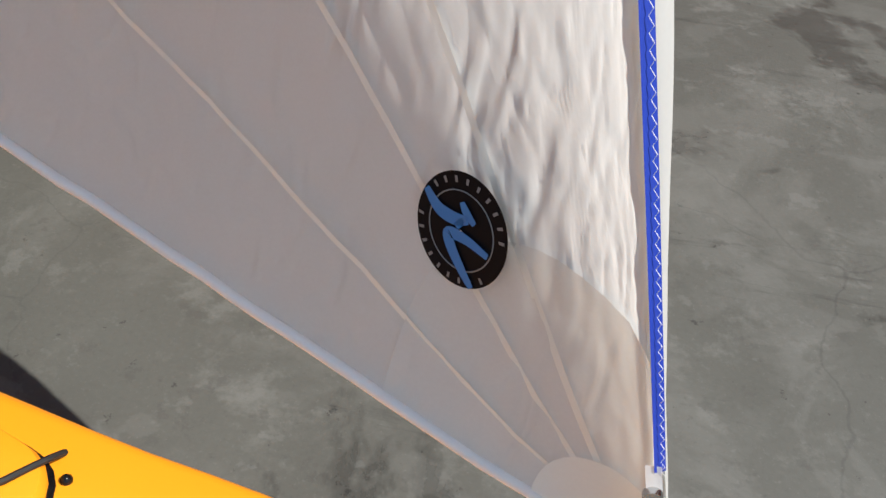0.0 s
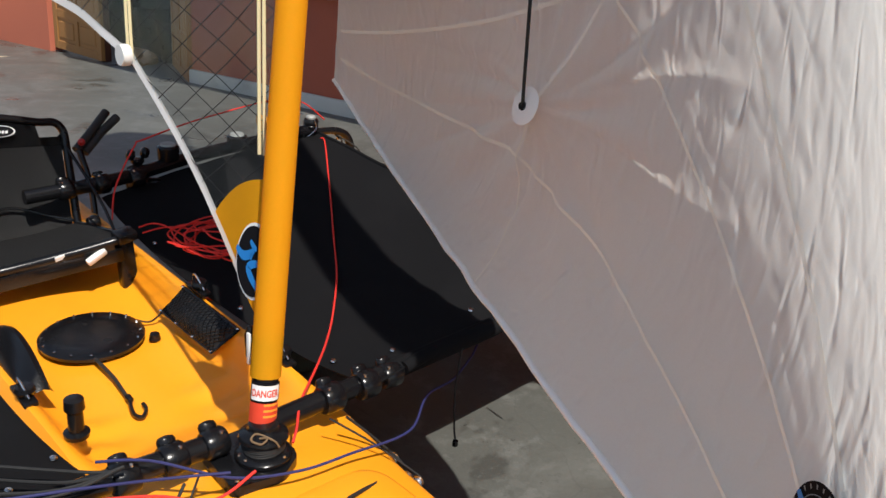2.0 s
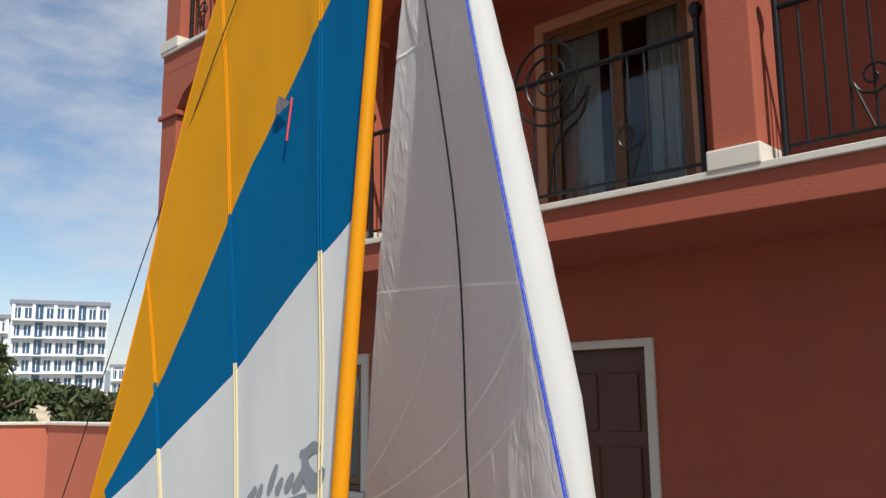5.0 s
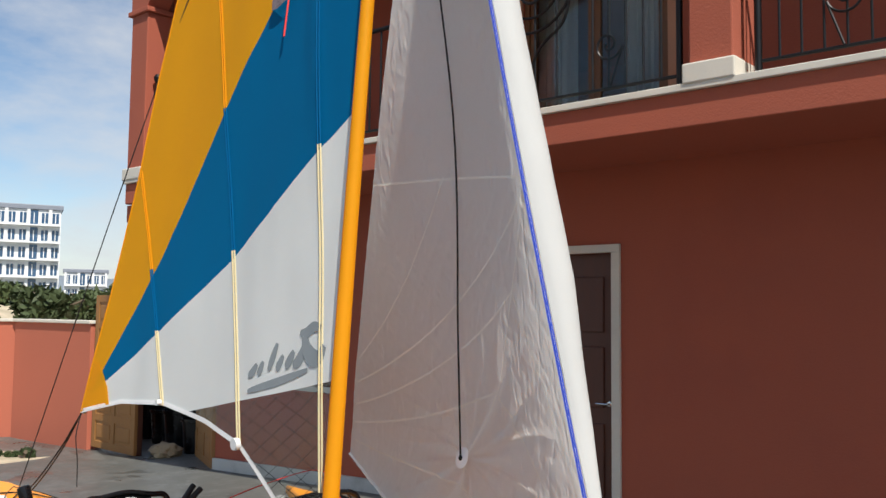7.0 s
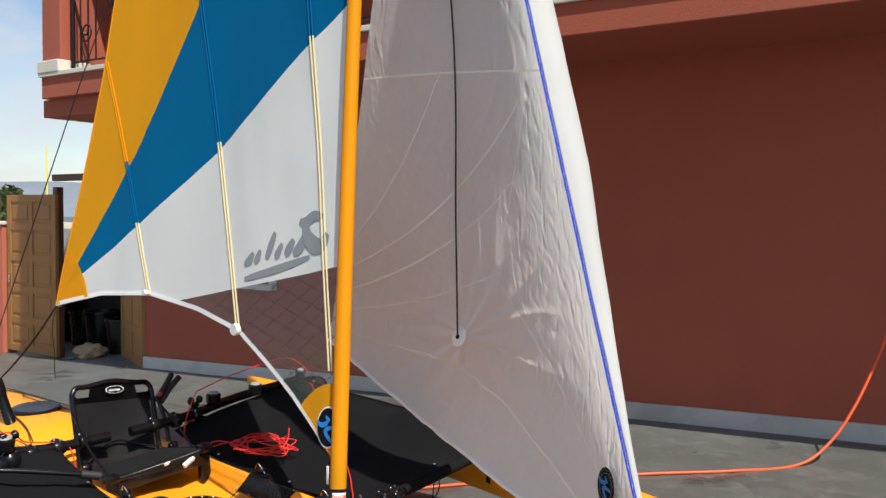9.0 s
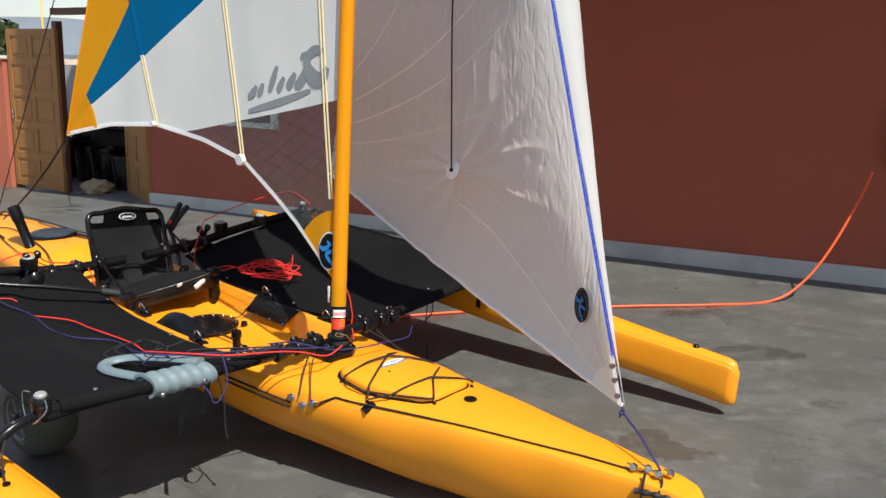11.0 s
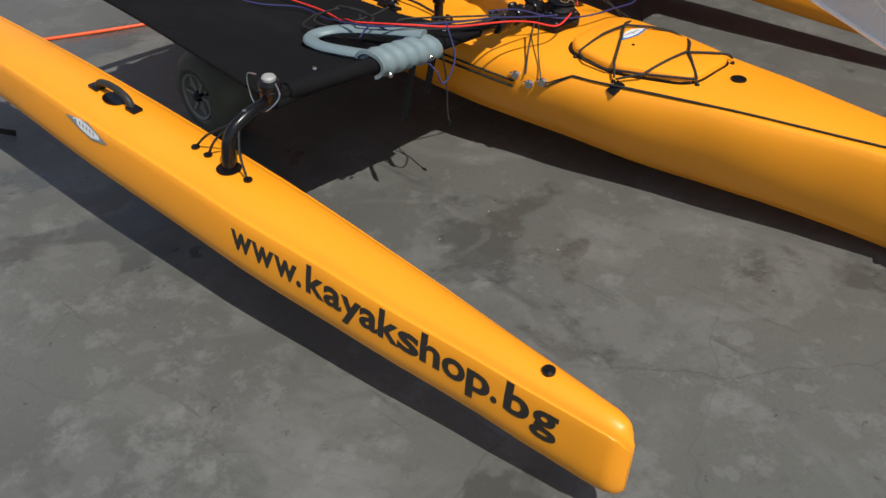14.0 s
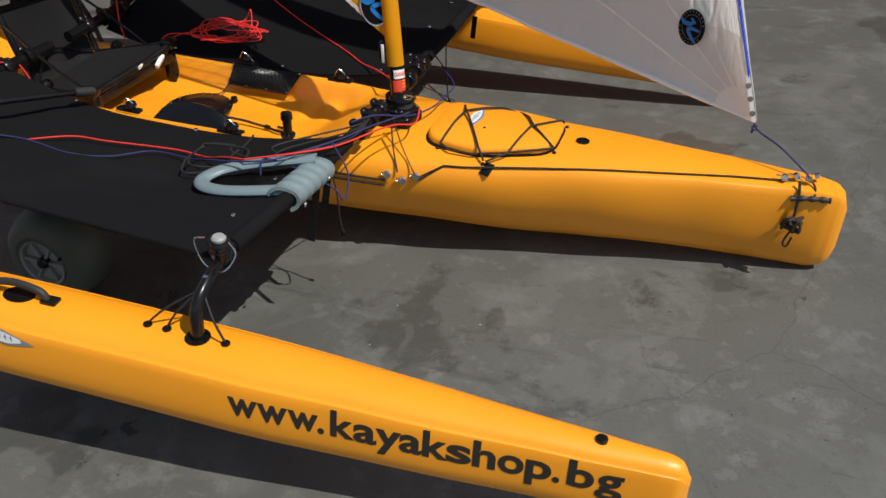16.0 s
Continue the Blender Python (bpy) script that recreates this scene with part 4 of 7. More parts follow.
def hull_section(x):
    b, zs, zk, zc, c = lerp_table(BEAM, x), lerp_table(SHEER, x), lerp_table(KEEL, x), lerp_table(CROWN, x), pit(x)
    d = zs - zk
    half = [(0.0, zk), (0.24, zk + 0.012 * d), (0.48, zk + 0.07 * d), (0.7, zk + 0.2 * d), (0.88, zk + 0.42 * d), (0.97, zk + 0.63 * d), (1.0, zk + 0.8 * d), (0.992, zk + 0.89 * d), (0.97, zk + 0.96 * d), (0.93, zs + 0.008)]
    pts = [(b * y, z) for y, z in half]
    floor = 0.295
    for u in (0.89, 0.85, 0.82, 0.79, 0.76, 0.73, 0.69, 0.64, 0.55, 0.4, 0.2, 0.0):
        crown = zs + 0.012 + (zc - zs - 0.012) * (1 - (u / 0.93) ** 2.2) ** 0.9 if u < 0.93 else zs
        w = max(0, min(1, (0.85 - u) / 0.2))
        w = w * w * (3 - 2 * w)
        rim = zs + 0.03
        well = rim + (floor - rim) * w + (0.012 * math.cos(u * 9) * w if u > 0 else 0)
        if -0.66 < x < -0.2 and 0.3 < u < 0.8:
            well += 0.022 * math.sin(math.pi * (x + 0.66) / 0.46) * math.sin(math.pi * (u - 0.3) / 0.5) * (0.5 + 0.5 * math.cos(2 * math.pi * (x + 0.43) / 0.13))
        pts.append((b * u, crown + (well - crown) * c))
    return pts


def deck_z(x, y):
    """Height of the closed deck."""
    b, zs, zc = lerp_table(BEAM, x), lerp_table(SHEER, x), lerp_table(CROWN, x)
    u = min(0.93, abs(y) / max(b, 1e-4))
    return zs + 0.012 + (zc - zs - 0.012) * (1 - (u / 0.93) ** 2.2) ** 0.9


def side_y(x, z):
    """Half beam of the hull's side at a height."""
    pts = hull_section(x)[:9]
    for (ya, za), (yb, zb) in zip(pts, pts[1:]):
        if za <= z <= zb:
            return ya + (yb - ya) * (z - za) / (zb - za + 1e-9)
    return pts[-1][0]


kayak = thing("trimaran_kayak", "yellow moulded sailing kayak hull, black deck fittings, bow on the concrete", "kayak", BOAT)


def main_hull():
    xs = [-3.9 + 0.05 * k for k in range(4)] + [-3.7 + 0.1 * k for k in range(14)]
    xs += [-2.35 + 0.04 * k for k in range(14)] + [-1.8 + 0.1 * k for k in range(12)] + [-0.68 + 0.016 * k for k in range(43)] + [0.0 + 0.08 * k for k in range(19)] + [1.5, 1.54, 1.57, 1.6, 1.62, 1.635, 1.65, 1.66, 1.67, 1.678, 1.685, 1.692, 1.698, 1.703, 1.706, 1.708]
    xs = sorted(set(round(x, 4) for x in xs))
    rows = []
    for x in xs:
        h = hull_section(x)
        rows.append([Vector((x, -y, z)) for y, z in h] + [Vector((x, y, z)) for y, z in h[-2:0:-1]])
    bm, V = grid_mesh(rows, closed_u=True)
    bm.faces.new(V[0])
    bm.faces.new(V[-1][::-1])
    bmesh.ops.recalc_face_normals(bm, faces=bm.faces)
    ob = part("hull", bm, M_YEL, kayak, "yellow moulded hull")
    return ob


main_hull()


def rounded(pts, r, n=5):
    """Outline with its corners rounded off."""
    out = []
    P = [Vector(p) for p in pts]
    for i, p in enumerate(P):
        a, b = (P[i - 1] - p), (P[(i + 1) % len(P)] - p)
        ra = min(r, a.length * 0.45, b.length * 0.45)
        A, B = p + a.normalized() * ra, p + b.normalized() * ra
        for k in range(n + 1):
            t = k / n
            out.append(((1 - t) ** 2 * A + 2 * t * (1 - t) * p + t * t * B))
    return [(v.x, v.y) for v in out]


def draped(outline, lift, thick, rows=10):
    """Raised moulded lid that follows the deck, with a soft edge."""
    bm = bmesh.new()
    n = len(outline)
    cx = sum(p[0] for p in outline) / n
    cy = sum(p[1] for p in outline) / n
    rings = []
    for s, dz in ((1.0, -thick), (1.0, lift * 0.55), (0.975, lift * 0.9), (0.93, lift), (0.7, lift + 0.004), (0.4, lift + 0.006)):
        rings.append([bm.verts.new((cx + (x - cx) * s, cy + (y - cy) * s, deck_z(cx + (x - cx) * s, cy + (y - cy) * s) + dz)) for x, y in outline])
    for A, B in zip(rings, rings[1:]):
        for k in range(n):
            bm.faces.new((A[k], A[(k + 1) % n], B[(k + 1) % n], B[k]))
    c = bm.verts.new((cx, cy, deck_z(cx, cy) + lift + 0.007))
    for k in range(n):
        bm.faces.new((rings[-1][k], rings[-1][(k + 1) % n], c))
    return bm


HATCH = rounded([(0.15, -0.165), (0.38, -0.195), (0.645, -0.115), (0.645, 0.13), (0.42, 0.2), (0.15, 0.195)], 0.07)
part("hatch_groove", draped([(0.36 + (x - 0.36) * 1.03, y * 1.055 - 0.004) for x, y in HATCH], 0.003, 0.01), M_BLACK, kayak, "dark gap round the bow hatch")
part("bow_hatch", draped(HATCH, 0.026, 0.012), M_YEL, kayak, "raised yellow hatch lid")


def on_deck(x, y, d=0.012):
    return Vector((x, y, deck_z(x, y) + d))


def cord(name, pts, r=0.0045, material=None, parent=None, label="", per=6):
    return part(name, tube(smooth_path(pts, per), r, 6), material or M_CORD, parent or kayak, label)


H = 0.036
B_A = [(0.225, -0.185, 0.02), (0.24, -0.07, H), (0.252, 0.044, H), (0.32, 0.105, H), (0.38, 0.156, 0.03), (0.448, 0.157, 0.016)]
B_B = [(0.21, 0.163, 0.016), (0.252, 0.044, H + 0.006), (0.3, -0.045, H), (0.375, -0.19, H - 0.004), (0.41, -0.235, 0.014)]
B_C = [(0.42, -0.24, 0.014), (0.49, -0.19, 0.024), (0.53, 0.0, H), (0.6, 0.08, H - 0.006), (0.625, 0.13, 0.02), (0.63, 0.155, 0.006)]
B_D = [(0.448, 0.157, 0.02), (0.5, 0.08, H), (0.535, 0.012, H), (0.645, -0.11, 0.018)]
B_E = [(0.225, -0.185, 0.014), (0.27, -0.21, 0.014), (0.36, -0.213, 0.014), (0.47, -0.18, 0.014), (0.58, -0.135, 0.014), (0.645, -0.108, 0.014)]
for pts_ in (B_A, B_B, B_C, B_D, B_E):
    knots = [Vector(p) for p in pts_]
    fine = [a.lerp(b, k / 6) for a, b in zip(knots, knots[1:]) for k in range(6)] + [knots[-1]]
    fine = [on_deck(p.x, p.y, p.z + 0.004) for p in fine]
    part("bungee_cord", tube(fine, 0.0045, 6), M_CORD, kayak)
for s in (-1, 1):
    for x, y in ((0.22, 0.18), (0.44, 0.175), (0.65, 0.12)) if s > 0 else ((0.215, 0.19), (0.41, 0.235), (0.65, 0.11)):
        part("pad_eye", lathe([(0.001, 0), (0.008, 0), (0.008, 0.004), (0.004, 0.009), (0.001, 0.01)], Matrix.Translation(on_deck(x, y * s, 0.0)), 10), M_BLACK, kayak, "black pad eye")
    if s < 0:
        part("hatch_strap", box(on_deck(0.43, 0.247 * s, -0.006), (0.04, 0.055, 0.012), Euler((-0.5 * s, 0, 0.3 * s)), 0.004), M_BLACK, kayak, "black webbing strap")
def hatch_emblem():
    """Pointed white emblem with a blue edge and dark script strokes, lying on the bow hatch."""
    o, ax, ay = Vector((0.303, 0.016)), Vector((0.04, 1.0)).normalized(), Vector((1.0, -0.04)).normalized()

    def flat(pts, m, dz, label):
        bm = bmesh.new()
        bm.faces.new([bm.verts.new(on_deck(*(o + (ax * x + ay * y) * 0.85), dz)) for x, y in pts])
        part("hatch_emblem", bm, m, kayak, label, smooth=False)

    flat([(-0.1, 0.006), (-0.05, 0.0), (0.0, 0.004), (0.105, 0.006), (0.05, 0.022), (0.0, 0.03), (-0.05, 0.024)], M_LOGOBLU, 0.0335, "blue emblem edge")
    flat([(-0.07, 0.008), (-0.05, -0.008), (-0.01, -0.024), (0.03, -0.024), (0.06, -0.012), (0.085, 0.003), (0.05, 0.015), (0.0, 0.022), (-0.045, 0.018)], M_LOGOWHT, 0.0343, "white emblem field")
    for x, w, h in ((-0.05, 0.006, 0.007), (-0.033, 0.006, 0.012), (-0.014, 0.006, 0.013), (0.005, 0.006, 0.014), (0.024, 0.006, 0.013), (0.044, 0.006, 0.01)):
        flat([(x - w, -h * 0.3), (x - w * 0.2, -h), (x + w * 0.4, -h * 0.2), (x + w, h * 0.6), (x, h * 0.3)], M_LOGOGRY, 0.035, "dark script stroke")


hatch_emblem()
part("drain_plug", lathe([(0.001, 0), (0.026, 0), (0.026, 0.005), (0.02, 0.007), (0.018, 0.004), (0.001, 0.004)], Matrix.Translation(on_deck(0.735, 0.005, 0.0)), 18), M_BLACK, kayak, "black drain plug")
part("scupper_dot", lathe([(0.001, 0), (0.006, 0), (0.004, 0.003), (0.001, 0.003)], Matrix.Translation(on_deck(0.36, -0.06, 0.032)), 10), M_BLACK, kayak)


def side_line():
    """Twin control lines along the starboard sheer to the bow blocks, and their mirror."""
    for s in (-1, 1):
        for dz, r in ((0.0, 0.003), (-0.012, 0.003)) if s < 0 else ():
            pts = [(0.18, s * (side_y(0.18, 0.36) + 0.01), 0.366 + dz)]
            for k in range(1, 20):
                u = k / 19
                x = 0.2 + 1.3 * u
                y = 0.3 + (0.035 - 0.3) * u + dz * 0.6 * (1 - u)
                y = min(y, 0.93 * lerp_table(BEAM, x))
                pts.append((x, s * y, max(deck_z(x, y) + 0.006 + dz * 0.2, 0.375 + (0.485 - 0.375) * u ** 0.8)))
            part("control_line", tube(pts, r, 6), M_CORD, kayak, "thin black control line")
        for dz in (0.0, -0.022):
            pts = [(-0.35 + 0.1 * k, s * (side_y(-0.35 + 0.1 * k, 0.345 + dz) + 0.006), 0.34 + dz - 0.012 * abs(k - 2) * 0.2) for k in range(5)]
            part("control_line", tube(pts, 0.004, 6), M_CORD, kayak)
        for x, z in ((0.06, 0.362), (0.12, 0.345), (0.17, 0.368)):
            y = s * (side_y(x, z) + 0.012)
            b = part("pulley_block", lathe([(0.001, -0.009), (0.013, -0.009), (0.015, -0.004), (0.009, 0), (0.015, 0.004), (0.013, 0.009), (0.001, 0.009)], pose(x, y, z, 90, 0, 20), 14), M_STEEL, kayak, "steel pulley block")
            part("shackle", tube(smooth_path([(x - 0.016, y, z + 0.006), (x - 0.026, y, z), (x - 0.016, y, z - 0.006)], 4), 0.0022, 6), M_STEEL, b)
        cord("rigging_line", [(0.03, s * 0.2, 0.515), (0.06, s * 0.26, 0.45), (0.1, s * 0.318, 0.378)], 0.0035)
        cord("rigging_line", [(0.02, s * 0.16, 0.52), (0.09, s * 0.245, 0.452), (0.17, s * 0.318, 0.38)], 0.0025)


side_line()


def bow_fittings():
    hp = smooth_path([(1.505, -0.088, 0.44), (1.54, -0.084, 0.446), (1.575, -0.08, 0.449), (1.61, -0.074, 0.45), (1.635, -0.069, 0.448)], 6)
    part("bow_handle", tube(hp, 0.011, 10, radii=[0.0095 + 0.0022 * math.cos(i * 1.05) for i in range(len(hp))]), M_RUBBER, kayak, "black moulded toggle handle")
    cord("handle_cord", [(1.58, -0.075, 0.452), (1.578, -0.05, 0.478), (1.56, -0.02, 0.49)], 0.004)
    for k, (x, y) in enumerate(((1.47, -0.045), (1.51, -0.02), (1.55, -0.03), (1.58, 0.005))):
        part("bow_block", lathe([(0.001, -0.008), (0.012, -0.008), (0.014, 0), (0.012, 0.008), (0.001, 0.008)], pose(x, y, 0.496, 75, 0, 30 * k), 12), M_STEEL, kayak, "steel bow shackle")
        part("shackle", tube(smooth_path([(x - 0.015, y, 0.5), (x - 0.028, y + 0.006, 0.498), (x - 0.015, y + 0.012, 0.496)], 4), 0.0025, 6), M_STEEL, kayak)
    rng = random.Random(3)
    cord("mooring_cord", [(1.52, -0.06, 0.5), (1.528, -0.085, 0.46), (1.53, -0.094, 0.4), (1.53, -0.1, 0.36)], 0.005, M_CORD)
    pts = [(1.53 + rng.uniform(-.035, .035), -0.108 + rng.uniform(-.018, .014), 0.35 + rng.uniform(-.03, .03)) for _ in range(26)]
    cord("knotted_cord", pts, 0.006, mat("brown_black_cord", (0.03, 0.02, 0.014), 0.7, vary=0.4, scale=80), kayak, "knotted dark cord bundle", per=5)
    cord("cord_end", [(1.53, -0.108, 0.32), (1.515, -0.118, 0.275), (1.53, -0.118, 0.262), (1.54, -0.114, 0.3)], 0.004)


bow_fittings()


def stern_fittings():
    blade = [(-3.93, 0.1), (-3.86, 0.2), (-3.87, 0.34), (-3.95, 0.5), (-4.0, 0.68), (-4.03, 0.84), (-4.06, 0.86), (-4.1, 0.72), (-4.09, 0.52), (-4.03, 0.36), (-4.0, 0.22), (-3.98, 0.12)]
    bm = bmesh.new()
    n = len(blade)
    cx = sum(p[0] for p in blade) / n
    cz = sum(p[1] for p in blade) / n
    rings = [[bm.verts.new((cx + (x - cx) * s, y, cz + (z - cz) * (1 - (1 - s) * 0.3))) for x, z in blade] for y, s in ((-0.014, 0.7), (-0.008, 0.93), (0, 1), (0.008, 0.93), (0.014, 0.7))]
    for A, B in zip(rings, rings[1:]):
        for k in range(n):
            bm.faces.new((A[k], A[(k + 1) % n], B[(k + 1) % n], B[k]))
    bm.faces.new(rings[0][::-1])
    bm.faces.new(rings[-1])
    bmesh.ops.recalc_face_normals(bm, faces=bm.faces)
    part("rudder", bm, M_BLACK, kayak, "black raised rudder blade")
    part("rear_hatch", lathe([(0.001, -0.01), (0.14, -0.01), (0.142, 0.006), (0.13, 0.014), (0.1, 0.012), (0.001, 0.012)], Matrix.Translation((-2.62, 0.02, deck_z(-2.62, 0.02) - 0.002)), 36), M_BLACK, kayak, "round black rear hatch")
    for y, a in ((-0.17, -14),):
        m = Matrix.Translation((-2.5, y, 0.4)) @ pose(0, 0, 0, -a * 0.5, -26, 0)
        bm = lathe([(0.03, 0), (0.034, 0.02), (0.03, 0.03), (0.03, 0.2), (0.036, 0.21), (0.036, 0.29), (0.028, 0.295), (0.026, 0.16), (0.001, 0.16)], m, 18)
        part("rod_holder", bm, M_BLACK, kayak, "black rod holder tube")
    for s in (-1, 1):
        cord("stern_cord", [on_deck(-3.5, 0.12 * s), on_deck(-3.3, -0.02 * s), on_deck(-3.05, -0.16 * s), on_deck(-2.8, -0.2 * s)], 0.005)
        cord("stern_cord", [on_deck(-3.1, 0.17 * s), on_deck(-2.9, 0.1 * s), on_deck(-2.4, 0.16 * s), on_deck(-2.1, 0.24 * s)], 0.004)
        cord("sheet_line", [(-3.45, 0.0, 0.46), (-3.2, 0.13 * s, 0.44), (-2.5, 0.26 * s, 0.42), (-2.0, 0.3 * s, 0.44)], 0.003)
    part("stern_sticker", draped([(-3.35 + 0.07 * math.cos(a), -0.1 + 0.025 * math.sin(a)) for a in [2 * math.pi * k / 14 for k in range(14)]], 0.004, -0.002), M_LOGOWHT, kayak, "pale worn sticker")


stern_fittings()


def cockpit_fittings():
    part("round_hatch", lathe([(0.001, -0.005), (0.125, -0.005), (0.128, 0.006), (0.118, 0.014), (0.07, 0.012), (0.001, 0.013)], pose(-0.975, 0.005, 0.308, 0, -2, 0) @ Matrix.Diagonal((1.19, 1.19, 1, 1)), 36), M_BLACK, kayak, "round black cockpit hatch")
    for k in range(16):
        a = 2 * math.pi * k / 16
        part("hatch_screw", lathe([(0.001, 0), (0.004, 0), (0.003, 0.002), (0.001, 0.002)], Matrix.Translation((-0.975 + 0.14 * math.cos(a), 0.005 + 0.14 * math.sin(a), 0.322 + 0.005 * math.cos(a))), 6), M_STEEL, kayak)
    # curved black fin along the gunwale
    rows = []
    for k in range(17):
        u = k / 16
        h = 0.075 * math.sin(math.pi * u) ** 0.7
        x = -0.99 + 0.36 * u
        rows.append([(x, -0.225, 0.385), (x, -0.235, 0.395 + h), (x, -0.25, 0.402 + h), (x, -0.285, 0.395 + h * 0.6), (x, -0.305, 0.385)])
    part("side_pouch", grid_mesh(rows)[0], M_BLACK, kayak, "curved black pouch on the gunwale")
    # mesh pocket
    pa, pb, pc, pd = Vector((-0.646, 0.222, 0.345)), Vector((-0.936, 0.21, 0.352)), Vector((-0.948, 0.292, 0.407)), Vector((-0.613, 0.292, 0.412))
    rows = [[pb.lerp(pa, i / 10).lerp(pc.lerp(pd, i / 10), k / 6) + Vector((0, -0.022, 0.012)) * math.sin(math.pi * i / 10) * math.sin(math.pi * k / 6) for k in range(7)] for i in range(11)]
    pk = part("mesh_pocket", grid_mesh(rows)[0], M_SEATMESH, kayak, "black net pocket")
    bm = bmesh.new()
    for i in range(1, 24):
        for k0 in (0, 1):
            u0 = i / 24 * 1.3 - 0.15
            pts = []
            for j in range(9):
                v = j / 8
                u = u0 + 0.28 * (v - 0.5) * (1 if k0 == 0 else -1)
                if 0 < u < 1:
                    pts.append(pb.lerp(pa, u).lerp(pc.lerp(pd, u), v) + Vector((0, -0.025, 0.015)) * math.sin(math.pi * u) * math.sin(math.pi * v) + Vector((0, -0.003, 0.003)))
            if len(pts) > 1:
                add_tube(bm, pts, 0.0016, 4)
    part("net", bm, M_BLACK, pk, "crossing net cords")
    for p in (pa, pb, pc, pd, pa.lerp(pb, 0.35), pa.lerp(pb, 0.68)):
        part("pocket_screw", lathe([(0.001, 0), (0.006, 0), (0.004, 0.003), (0.001, 0.003)], Matrix.Translation(p + Vector((0, -0.004, 0.006))), 8), M_STEEL, pk)
    frame_pts = [rows[0][0], rows[0][6], rows[10][6], rows[10][0]]
    part("pocket_edge", tube([Vector(p) for p in frame_pts], 0.006, 6, closed=True), M_BLACK, pk)
    for x, y, z in ((-0.9, 0.315, 0.41), (-1.1, -0.29, 0.405), (-0.62, -0.3, 0.4), (-0.42, 0.31, 0.405)):
        c = part("cam_cleat", box((x, y, z + 0.008), (0.11, 0.035, 0.014), bevel=0.004), M_BLACK, kayak, "black cleat base")
        part("sheave", lathe([(0.001, -0.01), (0.022, -0.01), (0.026, 0), (0.022, 0.01), (0.001, 0.012)], Matrix.Translation((x + 0.01, y, z + 0.03)), 16), M_BLACK, c)
        part("bail", tube(smooth_path([(x - 0.03, y, z + 0.015), (x, y - 0.01, z + 0.062), (x + 0.04, y, z + 0.02)], 6), 0.003, 6), M_STEEL, c, "steel bail")
    part("paddle_rest", lathe([(0.001, 0), (0.028, 0), (0.03, 0.01), (0.018, 0.014), (0.018, 0.06), (0.024, 0.066), (0.022, 0.088), (0.001, 0.09)], Matrix.Translation((-0.386, -0.261, 0.41)) @ Matrix.Diagonal((1, 1, 1.15, 1)), 16), M_BLACK, kayak, "black steering knob")
    part("drain_cap", lathe([(0.001, 0), (0.018, 0), (0.014, 0.018), (0.001, 0.02)], Matrix.Translation((-0.885, 0.16, 0.296)), 14), M_BLACK, kayak, "black cap")
    hk = cord("bungee_hook", [(-0.83, -0.045, 0.322), (-0.72, -0.04, 0.318), (-0.66, -0.043, 0.313), (-0.612, -0.046, 0.31)], 0.0055, label="black bungee with a plastic hook")
    part("hook_ferrule", lathe([(0.004, 0), (0.009, 0.002), (0.009, 0.022), (0.005, 0.026)], pose(-0.617, -0.045, 0.312, 0, 96, 0), 12), M_BLACK, hk)
    part("hook", tube(smooth_path([(-0.603, -0.044, 0.308), (-0.568, -0.056, 0.308), (-0.531, -0.063, 0.308), (-0.511, -0.052, 0.308), (-0.536, -0.029, 0.308), (-0.566, -0.024, 0.308)], 5), 0.0055, 8), M_BLACK, hk, "open plastic hook")
    cord("pocket_cord", [(-0.93, 0.21, 0.355), (-0.96, 0.185, 0.315), (-0.99, 0.16, 0.31), (-1.06, 0.13, 0.31)], 0.003)


cockpit_fittings()

# ---- outriggers ----
from mathutils.bvhtree import BVHTree

A_HALF = [(-2.55, 0.012), (-2.45, 0.045), (-2.1, 0.084), (-1.5, 0.115), (-0.6, 0.129), (0.1, 0.122), (0.6, 0.097), (1.0, 0.068), (1.24, 0.048), (1.28, 0.04), (1.3, 0.026), (1.315, 0.006)]
A_TOP = [(-2.55, 0.40), (-2.0, 0.43), (-1.0, 0.45), (-0.3, 0.444), (0.3, 0.429), (0.8, 0.409), (1.1, 0.399), (1.26, 0.393), (1.29, 0.383), (1.315, 0.34)]
A_BOT = [(-2.55, 0.34), (-2.2, 0.27), (-1.5, 0.235), (-0.6, 0.195), (0.3, 0.172), (0.9, 0.175), (1.24, 0.162), (1.285, 0.163), (1.302, 0.165), (1.315, 0.185)]
A_SEC = [(0.0, 0.0), (0.4, 0.015), (0.7, 0.07), (0.88, 0.16), (0.97, 0.26), (1.0, 0.36), (0.985, 0.5), (0.955, 0.64), (0.915, 0.76), (0.875, 0.85), (0.85, 0.868), (0.8, 0.872), (0.75, 0.888), (0.7, 0.92), (0.55, 0.955), (0.3, 0.988), (0.0, 1.0)]


def ama_y(s, x):
    """Distance of an outrigger's centreline from the hull's; the bows toe in."""
    return (1.493 if s < 0 else 1.465) - 0.042 * (x + 0.5)



def ama_outer(x, z):
    """Half width of the outrigger at a height."""
    w, t, b = lerp_table(A_HALF, x), lerp_table(A_TOP, x), lerp_table(A_BOT, x)
    v = (z - b) / (t - b)
    for (ya, za), (yb, zb) in zip(A_SEC, A_SEC[1:]):
        if za <= v <= zb:
            return w * (ya + (yb - ya) * (v - za) / (zb - za))
    return 0.0


